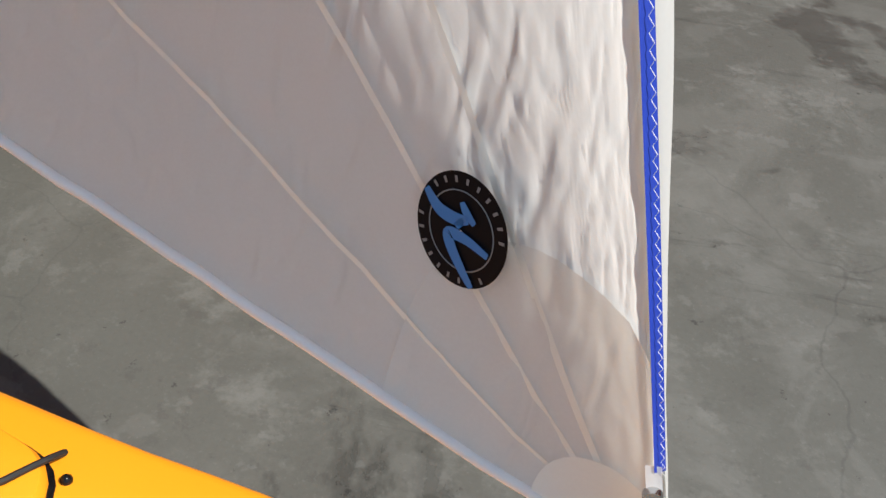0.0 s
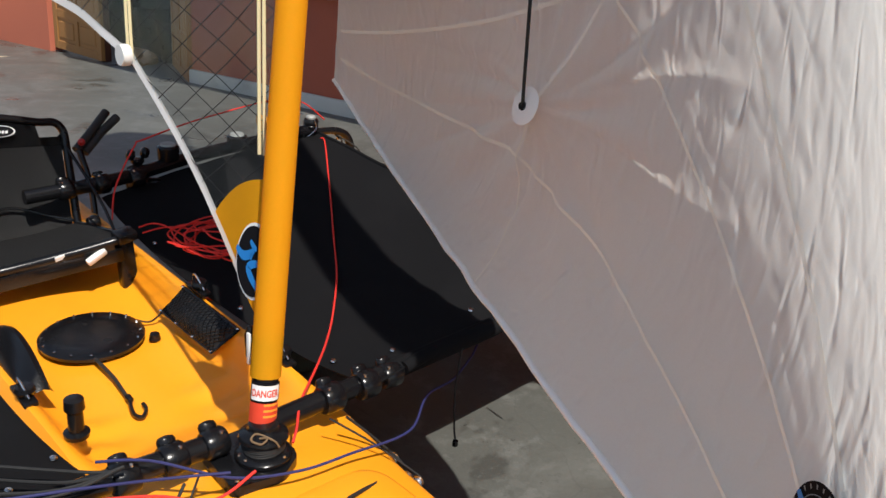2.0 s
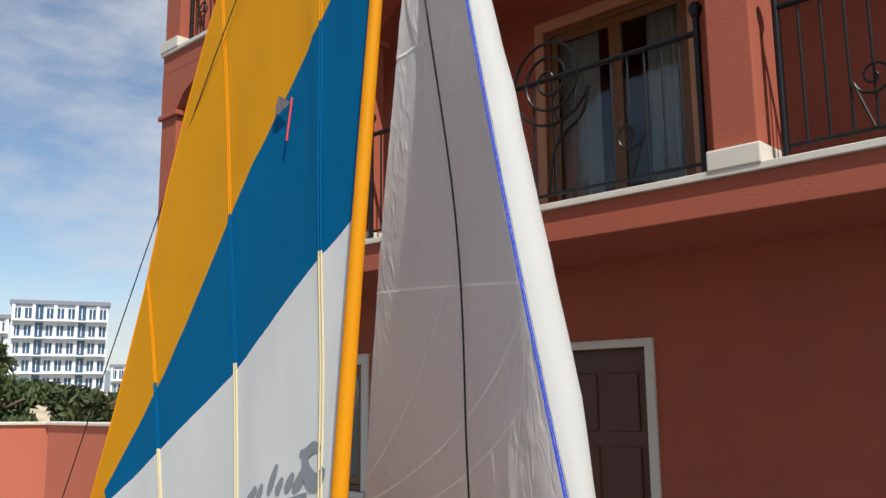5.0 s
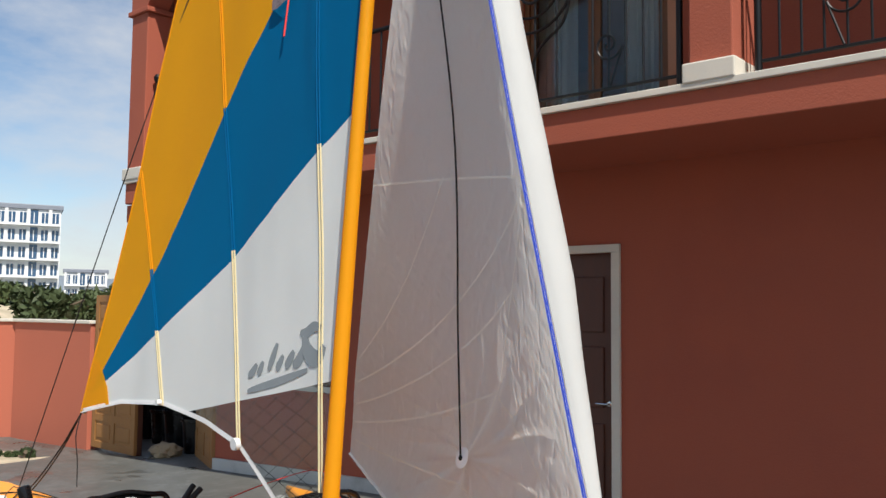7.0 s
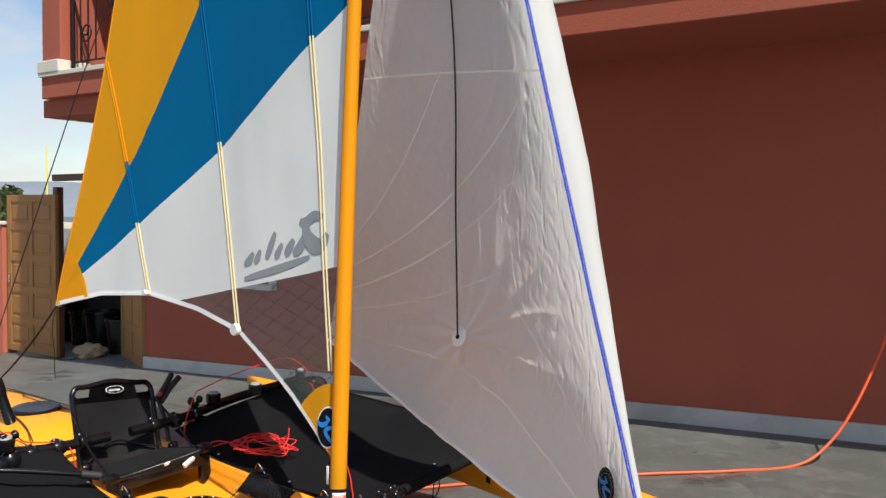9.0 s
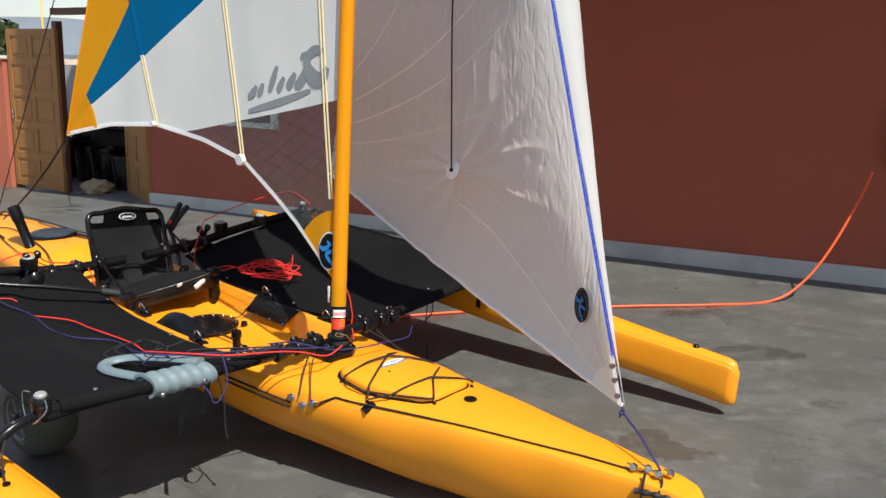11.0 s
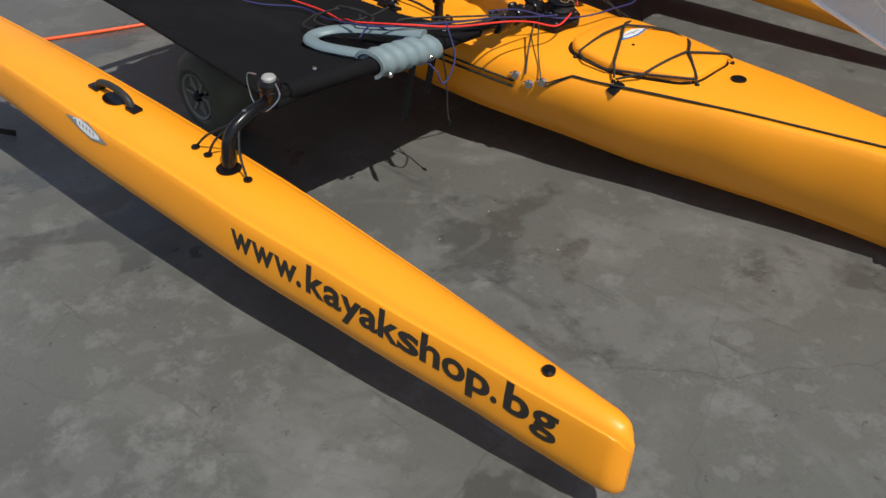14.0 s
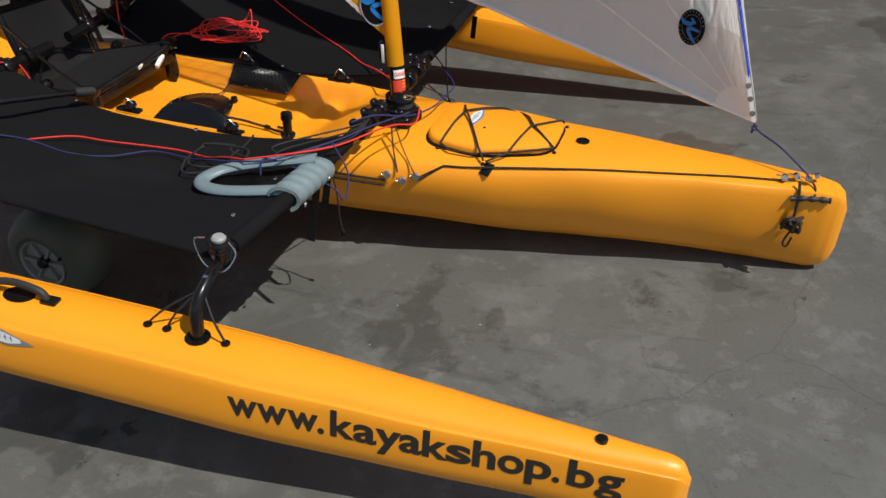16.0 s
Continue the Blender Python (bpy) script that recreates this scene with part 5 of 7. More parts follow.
def ama_top(x, y=0.0):
    w, t, b = lerp_table(A_HALF, x), lerp_table(A_TOP, x), lerp_table(A_BOT, x)
    u = abs(y) / w
    for (ya, za), (yb, zb) in zip(A_SEC[::-1], A_SEC[::-1][1:]):
        if ya <= u <= yb:
            return b + (t - b) * (za + (zb - za) * (u - ya) / (yb - ya))
    return b + (t - b) * 0.8


def outrigger(s):
    """One outrigger float; s is -1 to starboard, 1 to port."""
    lab = "yellow outrigger float with dark lettering, carry handle and plug" if s < 0 else "yellow outrigger float lying beside the house wall"
    t = thing("outrigger_float", lab, "outrigger", BOAT @ Matrix.Translation((0 if s < 0 else -0.045, ama_y(s, 0) * s, 0)) @ pose(0, 0, 0, 0, 0, -2.4 * s), "outrigger floats")
    xs = [-2.55, -2.52, -2.48, -2.42] + [-2.3 + 0.12 * k for k in range(30)] + [1.22, 1.25, 1.27, 1.28, 1.29, 1.3, 1.308, 1.315]
    xs = sorted(set(round(x, 3) for x in xs if x <= 1.315))
    rows = []
    for x in xs:
        w, tp, b = lerp_table(A_HALF, x), lerp_table(A_TOP, x), lerp_table(A_BOT, x)
        rows.append([(x, -w * y, b + (tp - b) * z) for y, z in A_SEC] + [(x, w * y, b + (tp - b) * z) for y, z in A_SEC[-2:0:-1]])
    bm, V = grid_mesh(rows, closed_u=True)
    bm.faces.new(V[0])
    bm.faces.new(V[-1][::-1])
    bmesh.ops.recalc_face_normals(bm, faces=bm.faces)
    skin = BVHTree.FromBMesh(bm)
    part("float_hull", bm, M_YEL, t, "yellow moulded float")
    part("plug", lathe([(0.001, 0), (0.016, 0), (0.016, 0.008), (0.012, 0.012), (0.001, 0.012)], Matrix.Translation((1.085, 0.0, ama_top(1.085) - 0.002)), 16), M_BLACK, t, "black plug")
    g = part("handle_recess", lathe([(0.001, 0), (0.05, 0.0), (0.05, 0.003), (0.001, 0.003)], Matrix.Translation((-0.61, 0, ama_top(-0.61) - 0.001)) @ Matrix.Diagonal((1.0, 0.7, 1, 1)), 20), M_BLACK, t, "dark hand hole")
    z = ama_top(-0.6)
    part("carry_handle", tube(smooth_path([(-0.705, 0.0, z + 0.004), (-0.685, 0.0, z + 0.03), (-0.61, 0, z + 0.043), (-0.535, 0, z + 0.03), (-0.515, 0, z + 0.002)], 6), 0.0115, 10), M_RUBBER, t, "black moulded carry handle")
    for x in (-0.715, -0.505):
        part("handle_foot", box((x, 0, ama_top(x) + 0.004), (0.05, 0.036, 0.012), bevel=0.004), M_BLACK, t)
    for x in (0.05, -0.13, -0.19):
        part("cord_eye", lathe([(0.001, 0), (0.013, 0), (0.013, 0.005), (0.001, 0.008)], Matrix.Translation((x, 0.0, ama_top(x))), 12), M_BLACK, t)
    part("socket", lathe([(0.001, 0), (0.036, 0), (0.036, 0.003), (0.001, 0.003)], Matrix.Translation((-0.035, 0, ama_top(-0.035) - 0.001)), 20), M_BLACK, t, "dark socket of the crossbar strut")
    if s < 0:
        bm = bmesh.new()
        spans = [(0.105, 0.191), (0.19, 0.276), (0.277, 0.362), (0.36, 0.378), (0.395, 0.461), (0.458, 0.522), (0.519, 0.588), (0.583, 0.644), (0.645, 0.713), (0.708, 0.773), (0.776, 0.836), (0.842, 0.908), (0.912, 0.978), (0.982, 1.0), (1.018, 1.085), (1.09, 1.158)]
        for ch, (xa, xb) in zip("www.kayakshop.bg", spans):
            g = text_mesh(ch, 0.125, 0.0034)
            x0, x1 = min(v.co.x for v in g.verts), max(v.co.x for v in g.verts)
            bmesh.ops.subdivide_edges(g, edges=g.edges, cuts=1)
            made = {}
            for v in g.verts:
                x = xa + (xb - xa) * (v.co.x - x0) / (x1 - x0)
                zz = 0.307 + v.co.y * 0.93 - 0.022 * (x - 0.1)
                hit = skin.ray_cast(Vector((x, -0.5, zz)), Vector((0, 1, 0)))[0]
                made[v] = bm.verts.new((x, hit.y - 0.0015, zz))
            for f in g.faces:
                bm.faces.new([made[v] for v in f.verts])
            g.free()
        part("lettering", bm, M_TEXT, t, "dark vinyl web address", smooth=False)
        def sticker(pts, mt, d):
            bm = bmesh.new()
            pts = [(0.85 * x, z + 0.17 * x) for x, z in pts]
            bm.faces.new([bm.verts.new((-0.6 + x, -(ama_outer(-0.6 + x, 0.392 + z) + d), 0.392 + z)) for x, z in pts])
            part("sticker", bm, mt, t, "worn white and grey sticker", smooth=False)

        sticker([(-0.15, 0.03), (-0.075, 0.026), (0.0, 0.02), (0.135, -0.036), (0.03, -0.033), (-0.06, -0.006)], M_LOGOGRY, 0.0025)
        sticker([(-0.1, 0.026), (-0.045, 0.027), (0.02, 0.01), (0.08, -0.014), (0.085, -0.026), (0.03, -0.026), (-0.04, -0.006)], M_LOGOWHT, 0.0035)
        for x, w in ((-0.07, 0.012), (-0.043, 0.009), (-0.02, 0.009), (0.004, 0.008), (0.026, 0.008), (0.048, 0.007)):
            zc = 0.004 - 0.24 * (x + 0.02)
            sticker([(x - w, zc + 0.004), (x - w * 0.2, zc + 0.011), (x + w * 0.3, zc + 0.002), (x + w * 0.2, zc - 0.01), (x - w * 0.2, zc - 0.002)], M_LOGOGRY, 0.0045)
    return t


outrigger(-1)
outrigger(1)

# ---- crossbars and trampolines ----
def crossbar(s, front):
    """Black crossbar from the hull out to one float; s is the side."""
    t = thing("crossbar", "black metal crossbar with grey-capped post and curved strut" if front else "black metal rear crossbar with cord-tied strut", "crossbar", BOAT, "crossbars")
    x0, z0 = (-0.062, 0.505) if front else (-1.65, 0.52)
    xe, ze = (-0.044, 0.598) if front else ((-1.66, 0.62) if s < 0 else (-1.74, 0.575))
    arm = [(x0, 0.06 * s, z0), (x0 - 0.005, 0.4 * s, z0 + 0.01), (xe, 0.8 * s, ze - (0.045 if front else 0.03)), (xe, 1.3 * s, ze)]
    arm = smooth_path(arm, 6)
    part("arm", tube(arm, 0.026, 12, radii=[0.026 if abs(p.y) < 0.42 or not front else 0.021 for p in arm]), M_BLKMET, t)
    if front:
        part("arm_sleeve", tube([p for p in arm if 0.4 < abs(p.y) < 1.28], 0.0262, 16), M_MESH, t, "black fabric sleeve")
    for y, r in ((0.085, 0.033), (0.18, 0.035), (0.285, 0.036)) if front and s < 0 else ((0.22, 0.037), (0.325, 0.037), (0.4, 0.033)) if front else ((0.2, 0.036), (0.33, 0.038), (0.46, 0.037)):
        k = part("clamp", lathe([(0.024, -0.027), (r - 0.004, -0.026), (r, -0.02), (r, 0.02), (r - 0.004, 0.026), (0.024, 0.027)], pose(x0, y * s, z0 + 0.004, 90), 18), M_BLACK, t, "black clamp")
        part("bolt", lathe([(0.001, 0), (0.005, 0), (0.0045, 0.004), (0.001, 0.0045)], Matrix.Translation((x0 + 0.012, (y - 0.012) * s, z0 + r)), 10), M_STEEL, k, "bright bolt head")
        part("clamp_knob", lathe([(0.001, 0), (0.015, 0), (0.018, 0.006), (0.0185, 0.018), (0.015, 0.026), (0.007, 0.029), (0.001, 0.0295)], pose(x0 - 0.024, y * s, z0 + r * 0.5, 0, -24, 0) @ Matrix.Diagonal((0.8, 1.15, 0.9, 1)), 16), M_BLACK, k)
    post = lathe([(0.001, -0.046), (0.022, -0.044), (0.029, -0.028), (0.032, -0.008), (0.033, 0.0), (0.031, 0.003), (0.033, 0.006), (0.033, 0.02), (0.029, 0.027), (0.001, 0.031)], Matrix.Translation((xe, 1.3 * s, ze + 0.022)), 24)
    p = part("corner_post", post, M_BLACK, t)
    part("cap", lathe([(0.001, 0), (0.02, 0), (0.021, 0.008), (0.016, 0.014), (0.001, 0.015)], Matrix.Translation((xe, 1.3 * s, ze + 0.051)), 20), M_GREY, p, "grey cap with lanyard")
    part("lanyard", tube(smooth_path([(xe - 0.03, 1.3 * s - 0.02, ze + 0.065), (xe - 0.06, 1.3 * s - 0.03, ze + 0.055), (xe - 0.03, 1.3 * s - 0.04, ze - 0.01), (xe + 0.03, 1.3 * s - 0.045, ze - 0.02), (xe + 0.055, 1.3 * s - 0.01, ze + 0.02), (xe + 0.03, 1.3 * s, ze + 0.05)], 5), 0.0025, 5), M_STEEL, p)
    fx = -0.035 if front else xe + 0.01
    zb = ama_top(fx)
    st = smooth_path([(xe, 1.3 * s, ze - 0.01), (xe + 0.01, (ama_y(s, fx) - 0.08) * s, ze - 0.02), (fx, (ama_y(s, fx) - 0.015) * s, ze - 0.07), (fx, ama_y(s, fx) * s, zb - 0.03)], 8)
    part("strut", tube(st, 0.026, 12, radii=[0.0145 + 0.0065 * i / (len(st) - 1) for i in range(len(st))]), M_BLKMET, t)
    for yy, zz in ((1.395, ze - 0.01), (1.44, ze - 0.055)):
        part("strut_bolt", lathe([(0.001, 0), (0.008, 0), (0.007, 0.006), (0.001, 0.008)], pose(fx + 0.0, yy * s, zz, -60 * s * -1 * -1, 0, 0), 10), M_STEEL, t, "bright bolt head")
    if not front:
        for y in (0.92, 0.62):
            d = part("cap_disc", lathe([(0.001, -0.03), (0.04, -0.03), (0.042, 0.0), (0.042, 0.018), (0.034, 0.024), (0.001, 0.026)], Matrix.Translation((xe + (0.1 if s < 0 else 0.03), y * s, ze + 0.012)), 20), M_BLACK, t)
            part("disc_top", lathe([(0.001, 0), (0.03, 0), (0.026, 0.007), (0.001, 0.008)], Matrix.Translation((xe + (0.1 if s < 0 else 0.03), y * s, ze + 0.037)), 20), M_GREY, d, "grey top")
    for x in (0.085, -0.095, -0.155):
        part("tie_cord", tube(smooth_path([(fx, 1.42 * s, ze - 0.03), (fx + x * 0.6, (ama_y(s, fx) - 0.01) * s, ze - 0.09), (fx + x, ama_y(s, fx) * s, zb + 0.01)], 5), 0.0035, 6), M_CORD, t, "black tie cord")
    return t


for s_ in (-1, 1):
    for f_ in (True, False):
        crossbar(s_, f_)


TRAMP = {}


def trampoline(s):
    """Fabric stretched between hull and crossbars, with a rolled edge and slack folds."""
    t = thing("trampoline", "black trampoline fabric stretched between crossbars, ropes lying on it" if s < 0 else "black trampoline fabric sagging on the port side", "trampoline", BOAT, "trampolines")
    rows = []
    n, k2 = 46, 40
    for i in range(n + 1):
        u = i / n
        row = []
        for k in range(k2 + 1):
            v = k / k2
            xr = -1.64 + 0.1 * v if s < 0 else -1.66 - 0.07 * v
            x = xr + (-xr - 0.03) * u
            yi, yo = 0.33 + 0.02 * math.sin(math.pi * u), (1.3 if s < 0 else 1.34) - (0.03 if s < 0 else 0.05) * math.sin(math.pi * u)
            y = yi + (yo - yi) * v
            zi = 0.415 + 0.11 * abs(2 * u - 1) ** 2.5
            zo = 0.58 + (0.02 if s < 0 else -0.02) * (1 - u)
            zi -= 0.0 if s < 0 else 0.06 * (1 - u)
            z = zi + (zo - zi) * (v ** 0.8)
            z -= 0.035 * math.sin(math.pi * u) * math.sin(math.pi * v)
            f = 0.0
            if s < 0:
                f = 0.016 * math.exp(-((v - 0.45 - 0.12 * u) / 0.05) ** 2) * min(1, 3 * (1 - u)) + 0.01 * math.exp(-((v - 0.6 - 0.1 * math.sin(3 * u)) / 0.035) ** 2)
            f += 0.007 * noise.noise(Vector((x * 3, y * 5, s))) + 0.004 * noise.noise(Vector((x * 4, y * 17, s + 3)))
            row.append((x - 0.03 * math.sin(math.pi * v), s * y, z + f))
        rows.append(row)
    bm, V = grid_mesh(rows)
    bmesh.ops.recalc_face_normals(bm, faces=bm.faces)
    TRAMP[s] = BVHTree.FromBMesh(bm)
    bmesh.ops.solidify(bm, geom=bm.faces, thickness=0.004)
    part("fabric", bm, M_MESH, t)
    part("front_sleeve", tube([Vector(rows[-1][k]) + Vector((-0.004, 0, -0.006)) for k in range(4, k2 + 1, 2)], 0.017, 12), M_MESH, t, "fabric sleeve round the crossbar")
    part("outer_hem", tube([Vector(r[-1]) for r in rows[::2]], 0.008, 8), M_MESH, t)
    for k in (6, 18, 30):
        r = rows[n - 3][k]
        part("snap", lathe([(0.001, 0), (0.009, 0), (0.007, 0.004), (0.001, 0.005)], Matrix.Translation((r[0], r[1], r[2] + 0.004)), 10), M_STEEL, t, "metal snap")
    for i in (10, 26, 40):
        r = rows[i][1]
        part("snap", lathe([(0.001, 0), (0.009, 0), (0.007, 0.004), (0.001, 0.005)], Matrix.Translation((r[0], r[1], r[2] + 0.006)), 10), M_STEEL, t)
    for y, ln in ((0.78, 0.2), (0.68, 0.14)) if s < 0 else ((1.02, 0.12),):
        bm = box((-0.02, s * y, 0.53 - ln / 2), (0.025, 0.004, ln), Euler((0.12 * s, 0.1, 0)))
        part("strap", bm, M_BLACK, t, "hanging black strap end", smooth=False)
    part("hang_cord", tube(smooth_path([(-0.03, s * 0.62, 0.53), (-0.02, s * 0.6, 0.42), (-0.01, s * 0.6, 0.3), (-0.0, s * 0.6, 0.26)], 5), 0.003, 5), M_CORD, t)
    part("cord_toggle", lathe([(0.001, 0), (0.008, 0.004), (0.008, 0.02), (0.001, 0.024)], Matrix.Translation((0, s * 0.6, 0.24)), 8), M_BLACK, t)
    return t


trampoline(-1)
trampoline(1)

# ---- mast and sails, in the plane of the mast ----
MAST0 = Vector((-0.001, 0.004, 0.622))
MDIR = Vector((-0.1066, 0.1517, 1.0)).normalized()
AFT = (Vector((-2.131, -0.092, 1.252)) - MAST0)
AFT = (AFT - MDIR * AFT.dot(MDIR)).normalized()
SIDE = MDIR.cross(AFT).normalized()


def rig(s, q, d=0.0):
    """Place at s metres up the mast, q metres aft of it, d metres to the side."""
    return MAST0 + MDIR * s + AFT * q + SIDE * d


mast = thing("mast", "orange sleeved mast on a black rotating base with a warning label", "mast")
part("tube", tube([rig(-0.22, 0), rig(-0.1, 0), rig(0.12, 0)], 0.029, 20), M_BLKMET, mast, "black mast foot")
pts_ = [rig(0.03 + 0.1212 * k, 0.012 * math.sin(k * 0.1)) for k in range(43)]
part("sail_sleeve", tube(pts_, 0.037, 20, radii=[0.0335 - 0.00012 * k for k in range(43)]), M_SAILO, mast, "orange sail sleeve round the mast")
mz = BOAT @ Vector((0.0, 0.0, 0.475))
bm = lathe([(0.001, 0), (0.059, 0.0), (0.063, 0.004), (0.063, 0.012), (0.057, 0.018), (0.046, 0.021), (0.043, 0.026), (0.043, 0.044), (0.053, 0.049), (0.055, 0.053), (0.053, 0.06), (0.042, 0.066), (0.037, 0.069), (0.033, 0.075), (0.033, 0.083), (0.029, 0.085)], Matrix.Translation(mz), 32)
base = part("mast_base", bm, M_BLACK, mast, "black furling drum")
part("base_plate", plate(rounded([(-0.11, -0.1), (0.06, -0.112), (0.085, 0.0), (0.04, 0.065), (-0.11, 0.07)], 0.02), -0.024, 0.004, 0.003, Matrix.Translation(mz) @ BOAT.to_3x3().to_4x4()), M_BLACK, mast, "black mast step plate")
for s_ in (-1, 1):
    part("base_bracket", box((mz.x - 0.075, mz.y + 0.075 * s_, mz.z + 0.016), (0.05, 0.045, 0.05), bevel=0.009), M_BLACK, mast, "black bar saddle")
for k in range(6):
    part("furling_wrap", tube([mz + Vector((0.0455 * math.cos(a), 0.0455 * math.sin(a), 0.026 + 0.0034 * k + 0.0025 * math.sin(2 * a + k))) for a in [2 * math.pi * j / 24 for j in range(24)]], 0.0026, 6, closed=True), M_CORD, mast)
part("furling_knot", tube(smooth_path([mz + Vector((0.03, -0.028, 0.07)), mz + Vector((0.045, -0.018, 0.074)), mz + Vector((0.046, -0.034, 0.066)), mz + Vector((0.026, -0.046, 0.07)), mz + Vector((0.022, -0.03, 0.078)), mz + Vector((0.05, -0.005, 0.066)), mz + Vector((0.056, 0.004, 0.05))], 5), 0.0024, 6), M_TWINE, mast, "frayed brown cord end")
for a in (-75, 20, 140, 260):
    part("base_bolt", lathe([(0.001, 0), (0.005, 0), (0.004, 0.004), (0.001, 0.004)], Matrix.Translation(mz + Vector((0.055 * math.cos(radians(a)), 0.055 * math.sin(radians(a)), 0.0175))), 10), M_STEEL, mast)
for x_, y_ in ((0.052, -0.095), (-0.095, -0.085)):
    part("base_bolt", lathe([(0.001, 0), (0.006, 0), (0.005, 0.004), (0.001, 0.004)], Matrix.Translation(mz + Vector((x_, y_, 0.004))), 10), M_STEEL, mast)


def mast_label(s0, s1, a0, a1, material, r, label):
    """Curved sticker on the mast, between two heights and two angles about it."""
    u = Vector((0, -1, 0))
    u = (u - MDIR * u.dot(MDIR)).normalized()
    w = MDIR.cross(u)
    rows = [[rig(s, 0) + r * (math.cos(radians(a0 + (a1 - a0) * k / 12)) * u + math.sin(radians(a0 + (a1 - a0) * k / 12)) * w) for k in range(13)] for s in (s0, s1)]
    return part("warning_label", grid_mesh(rows)[0], material, mast, label)


mast_label(-0.072, -0.024, -10, 145, M_LABELR, 0.0312, "red and orange warning panel")
mast_label(-0.022, 0.022, -10, 145, M_LOGOBLK, 0.0314, "dark warning panel")
mast_label(-0.018, 0.016, 2, 128, M_LOGOWHT, 0.0320, "white oval with warning word")


def danger_word():
    bm = text_mesh("DANGER", 0.022, 0.0006)
    x0, x1 = min(v.co.x for v in bm.verts), max(v.co.x for v in bm.verts)
    u = Vector((0, -1, 0))
    u = (u - MDIR * u.dot(MDIR)).normalized()
    w = MDIR.cross(u)
    for v in bm.verts:
        a = radians(7 + 112 * (v.co.x - x0) / (x1 - x0))
        v.co = rig(-0.009 + v.co.y, 0) + 0.0326 * (math.cos(a) * u + math.sin(a) * w)
    part("warning_word", bm, M_LABELR, mast, "red warning word", smooth=False)
    for k in range(3):
        mast_label(-0.03 - 0.013 * k, -0.025 - 0.013 * k, 60, 130, mat("orange_print", (0.85, 0.3, 0.03), 0.5), 0.0318, "unreadable small print")


danger_word()

# sail outline: leech and foot as offsets aft of the mast
LEECH = [(0.828, 2.063), (1.128, 2.0), (1.46, 1.93), (2.18, 1.8), (2.7, 1.745), (3.19, 1.66), (3.8, 1.5), (4.516, 1.25), (4.9, 0.98), (5.2, 0.55)]
FOOT = [(0.02, 0.14), (0.038, 0.15), (0.29, 0.389), (0.648, 0.666), (0.95, 0.775), (1.309, 0.862), (1.7, 0.875), (2.063, 0.828)]


def leech_q(s):
    return lin(LEECH, s)


def foot_s(q):
    for (qa, sa), (qb, sb) in zip(FOOT, FOOT[1:]):
        if q <= qb:
            t = max(0, (q - qa) / (qb - qa))
            return sa + (sb - sa) * t
    return FOOT[-1][1]


def sail_d(s, q):
    """Gentle set of the sail out of its plane."""
    return -0.05 * math.sin(math.pi * min(1, q / 2.0)) * (0.4 + 0.3 * math.sin(s)) + 0.004 * math.sin(9 * q + 2 * s) + 0.013 * math.exp(-((q - 0.17 * s + 0.07) / 0.028) ** 2) * max(0.0, min(1.0, s - 1.5)) + 0.004 * noise.noise(Vector((q * 9 - s, s * 1.5, 0)))


def ob_line(q):
    """Height of the seam between orange and blue at q metres aft."""
    return lin([(0.0, 3.9), (0.05, 3.83), (0.5, 3.2), (0.98, 2.57), (1.12, 2.33), (1.52, 1.65), (1.92, 1.08), (2.1, 0.8)], q + 0.035)


def bw_line(q):
    return lin([(0.0, 2.15), (0.03, 2.12), (0.355, 1.928), (0.883, 1.547), (1.845, 1.005), (2.1, 0.86)], q)


def win_line(q):
    """Upper edge of the clear window, straight from mast to foot."""
    return 0.937 + (0.829 - 0.937) * (q - 0.041) / 1.06


def panel(lo, hi, q0, q1, d=0.0, n=44, k2=30):
    """Strip of sail between two seam heights."""
    rows = []
    for i in range(n + 1):
        q = q0 + (q1 - q0) * i / n
        a, b = lo(q), hi(q)
        if b < a:
            b = a
        rows.append([rig(a + (b - a) * k / k2, q, sail_d(a + (b - a) * k / k2, q) + d) for k in range(k2 + 1)])
    bm, _ = grid_mesh(rows)
    bmesh.ops.remove_doubles(bm, verts=bm.verts, dist=1e-5)
    return bm


def leech_top(q):
    """Height at which the leech stands q metres aft."""
    best = 5.3
    for (sa, qa), (sb, qb) in zip(LEECH, LEECH[1:]):
        if qb <= q <= qa:
            best = sa + (sb - sa) * (qa - q) / (qa - qb)
    return best if q > 0.55 else 5.2 + 0.35 * (0.55 - q) / 0.55


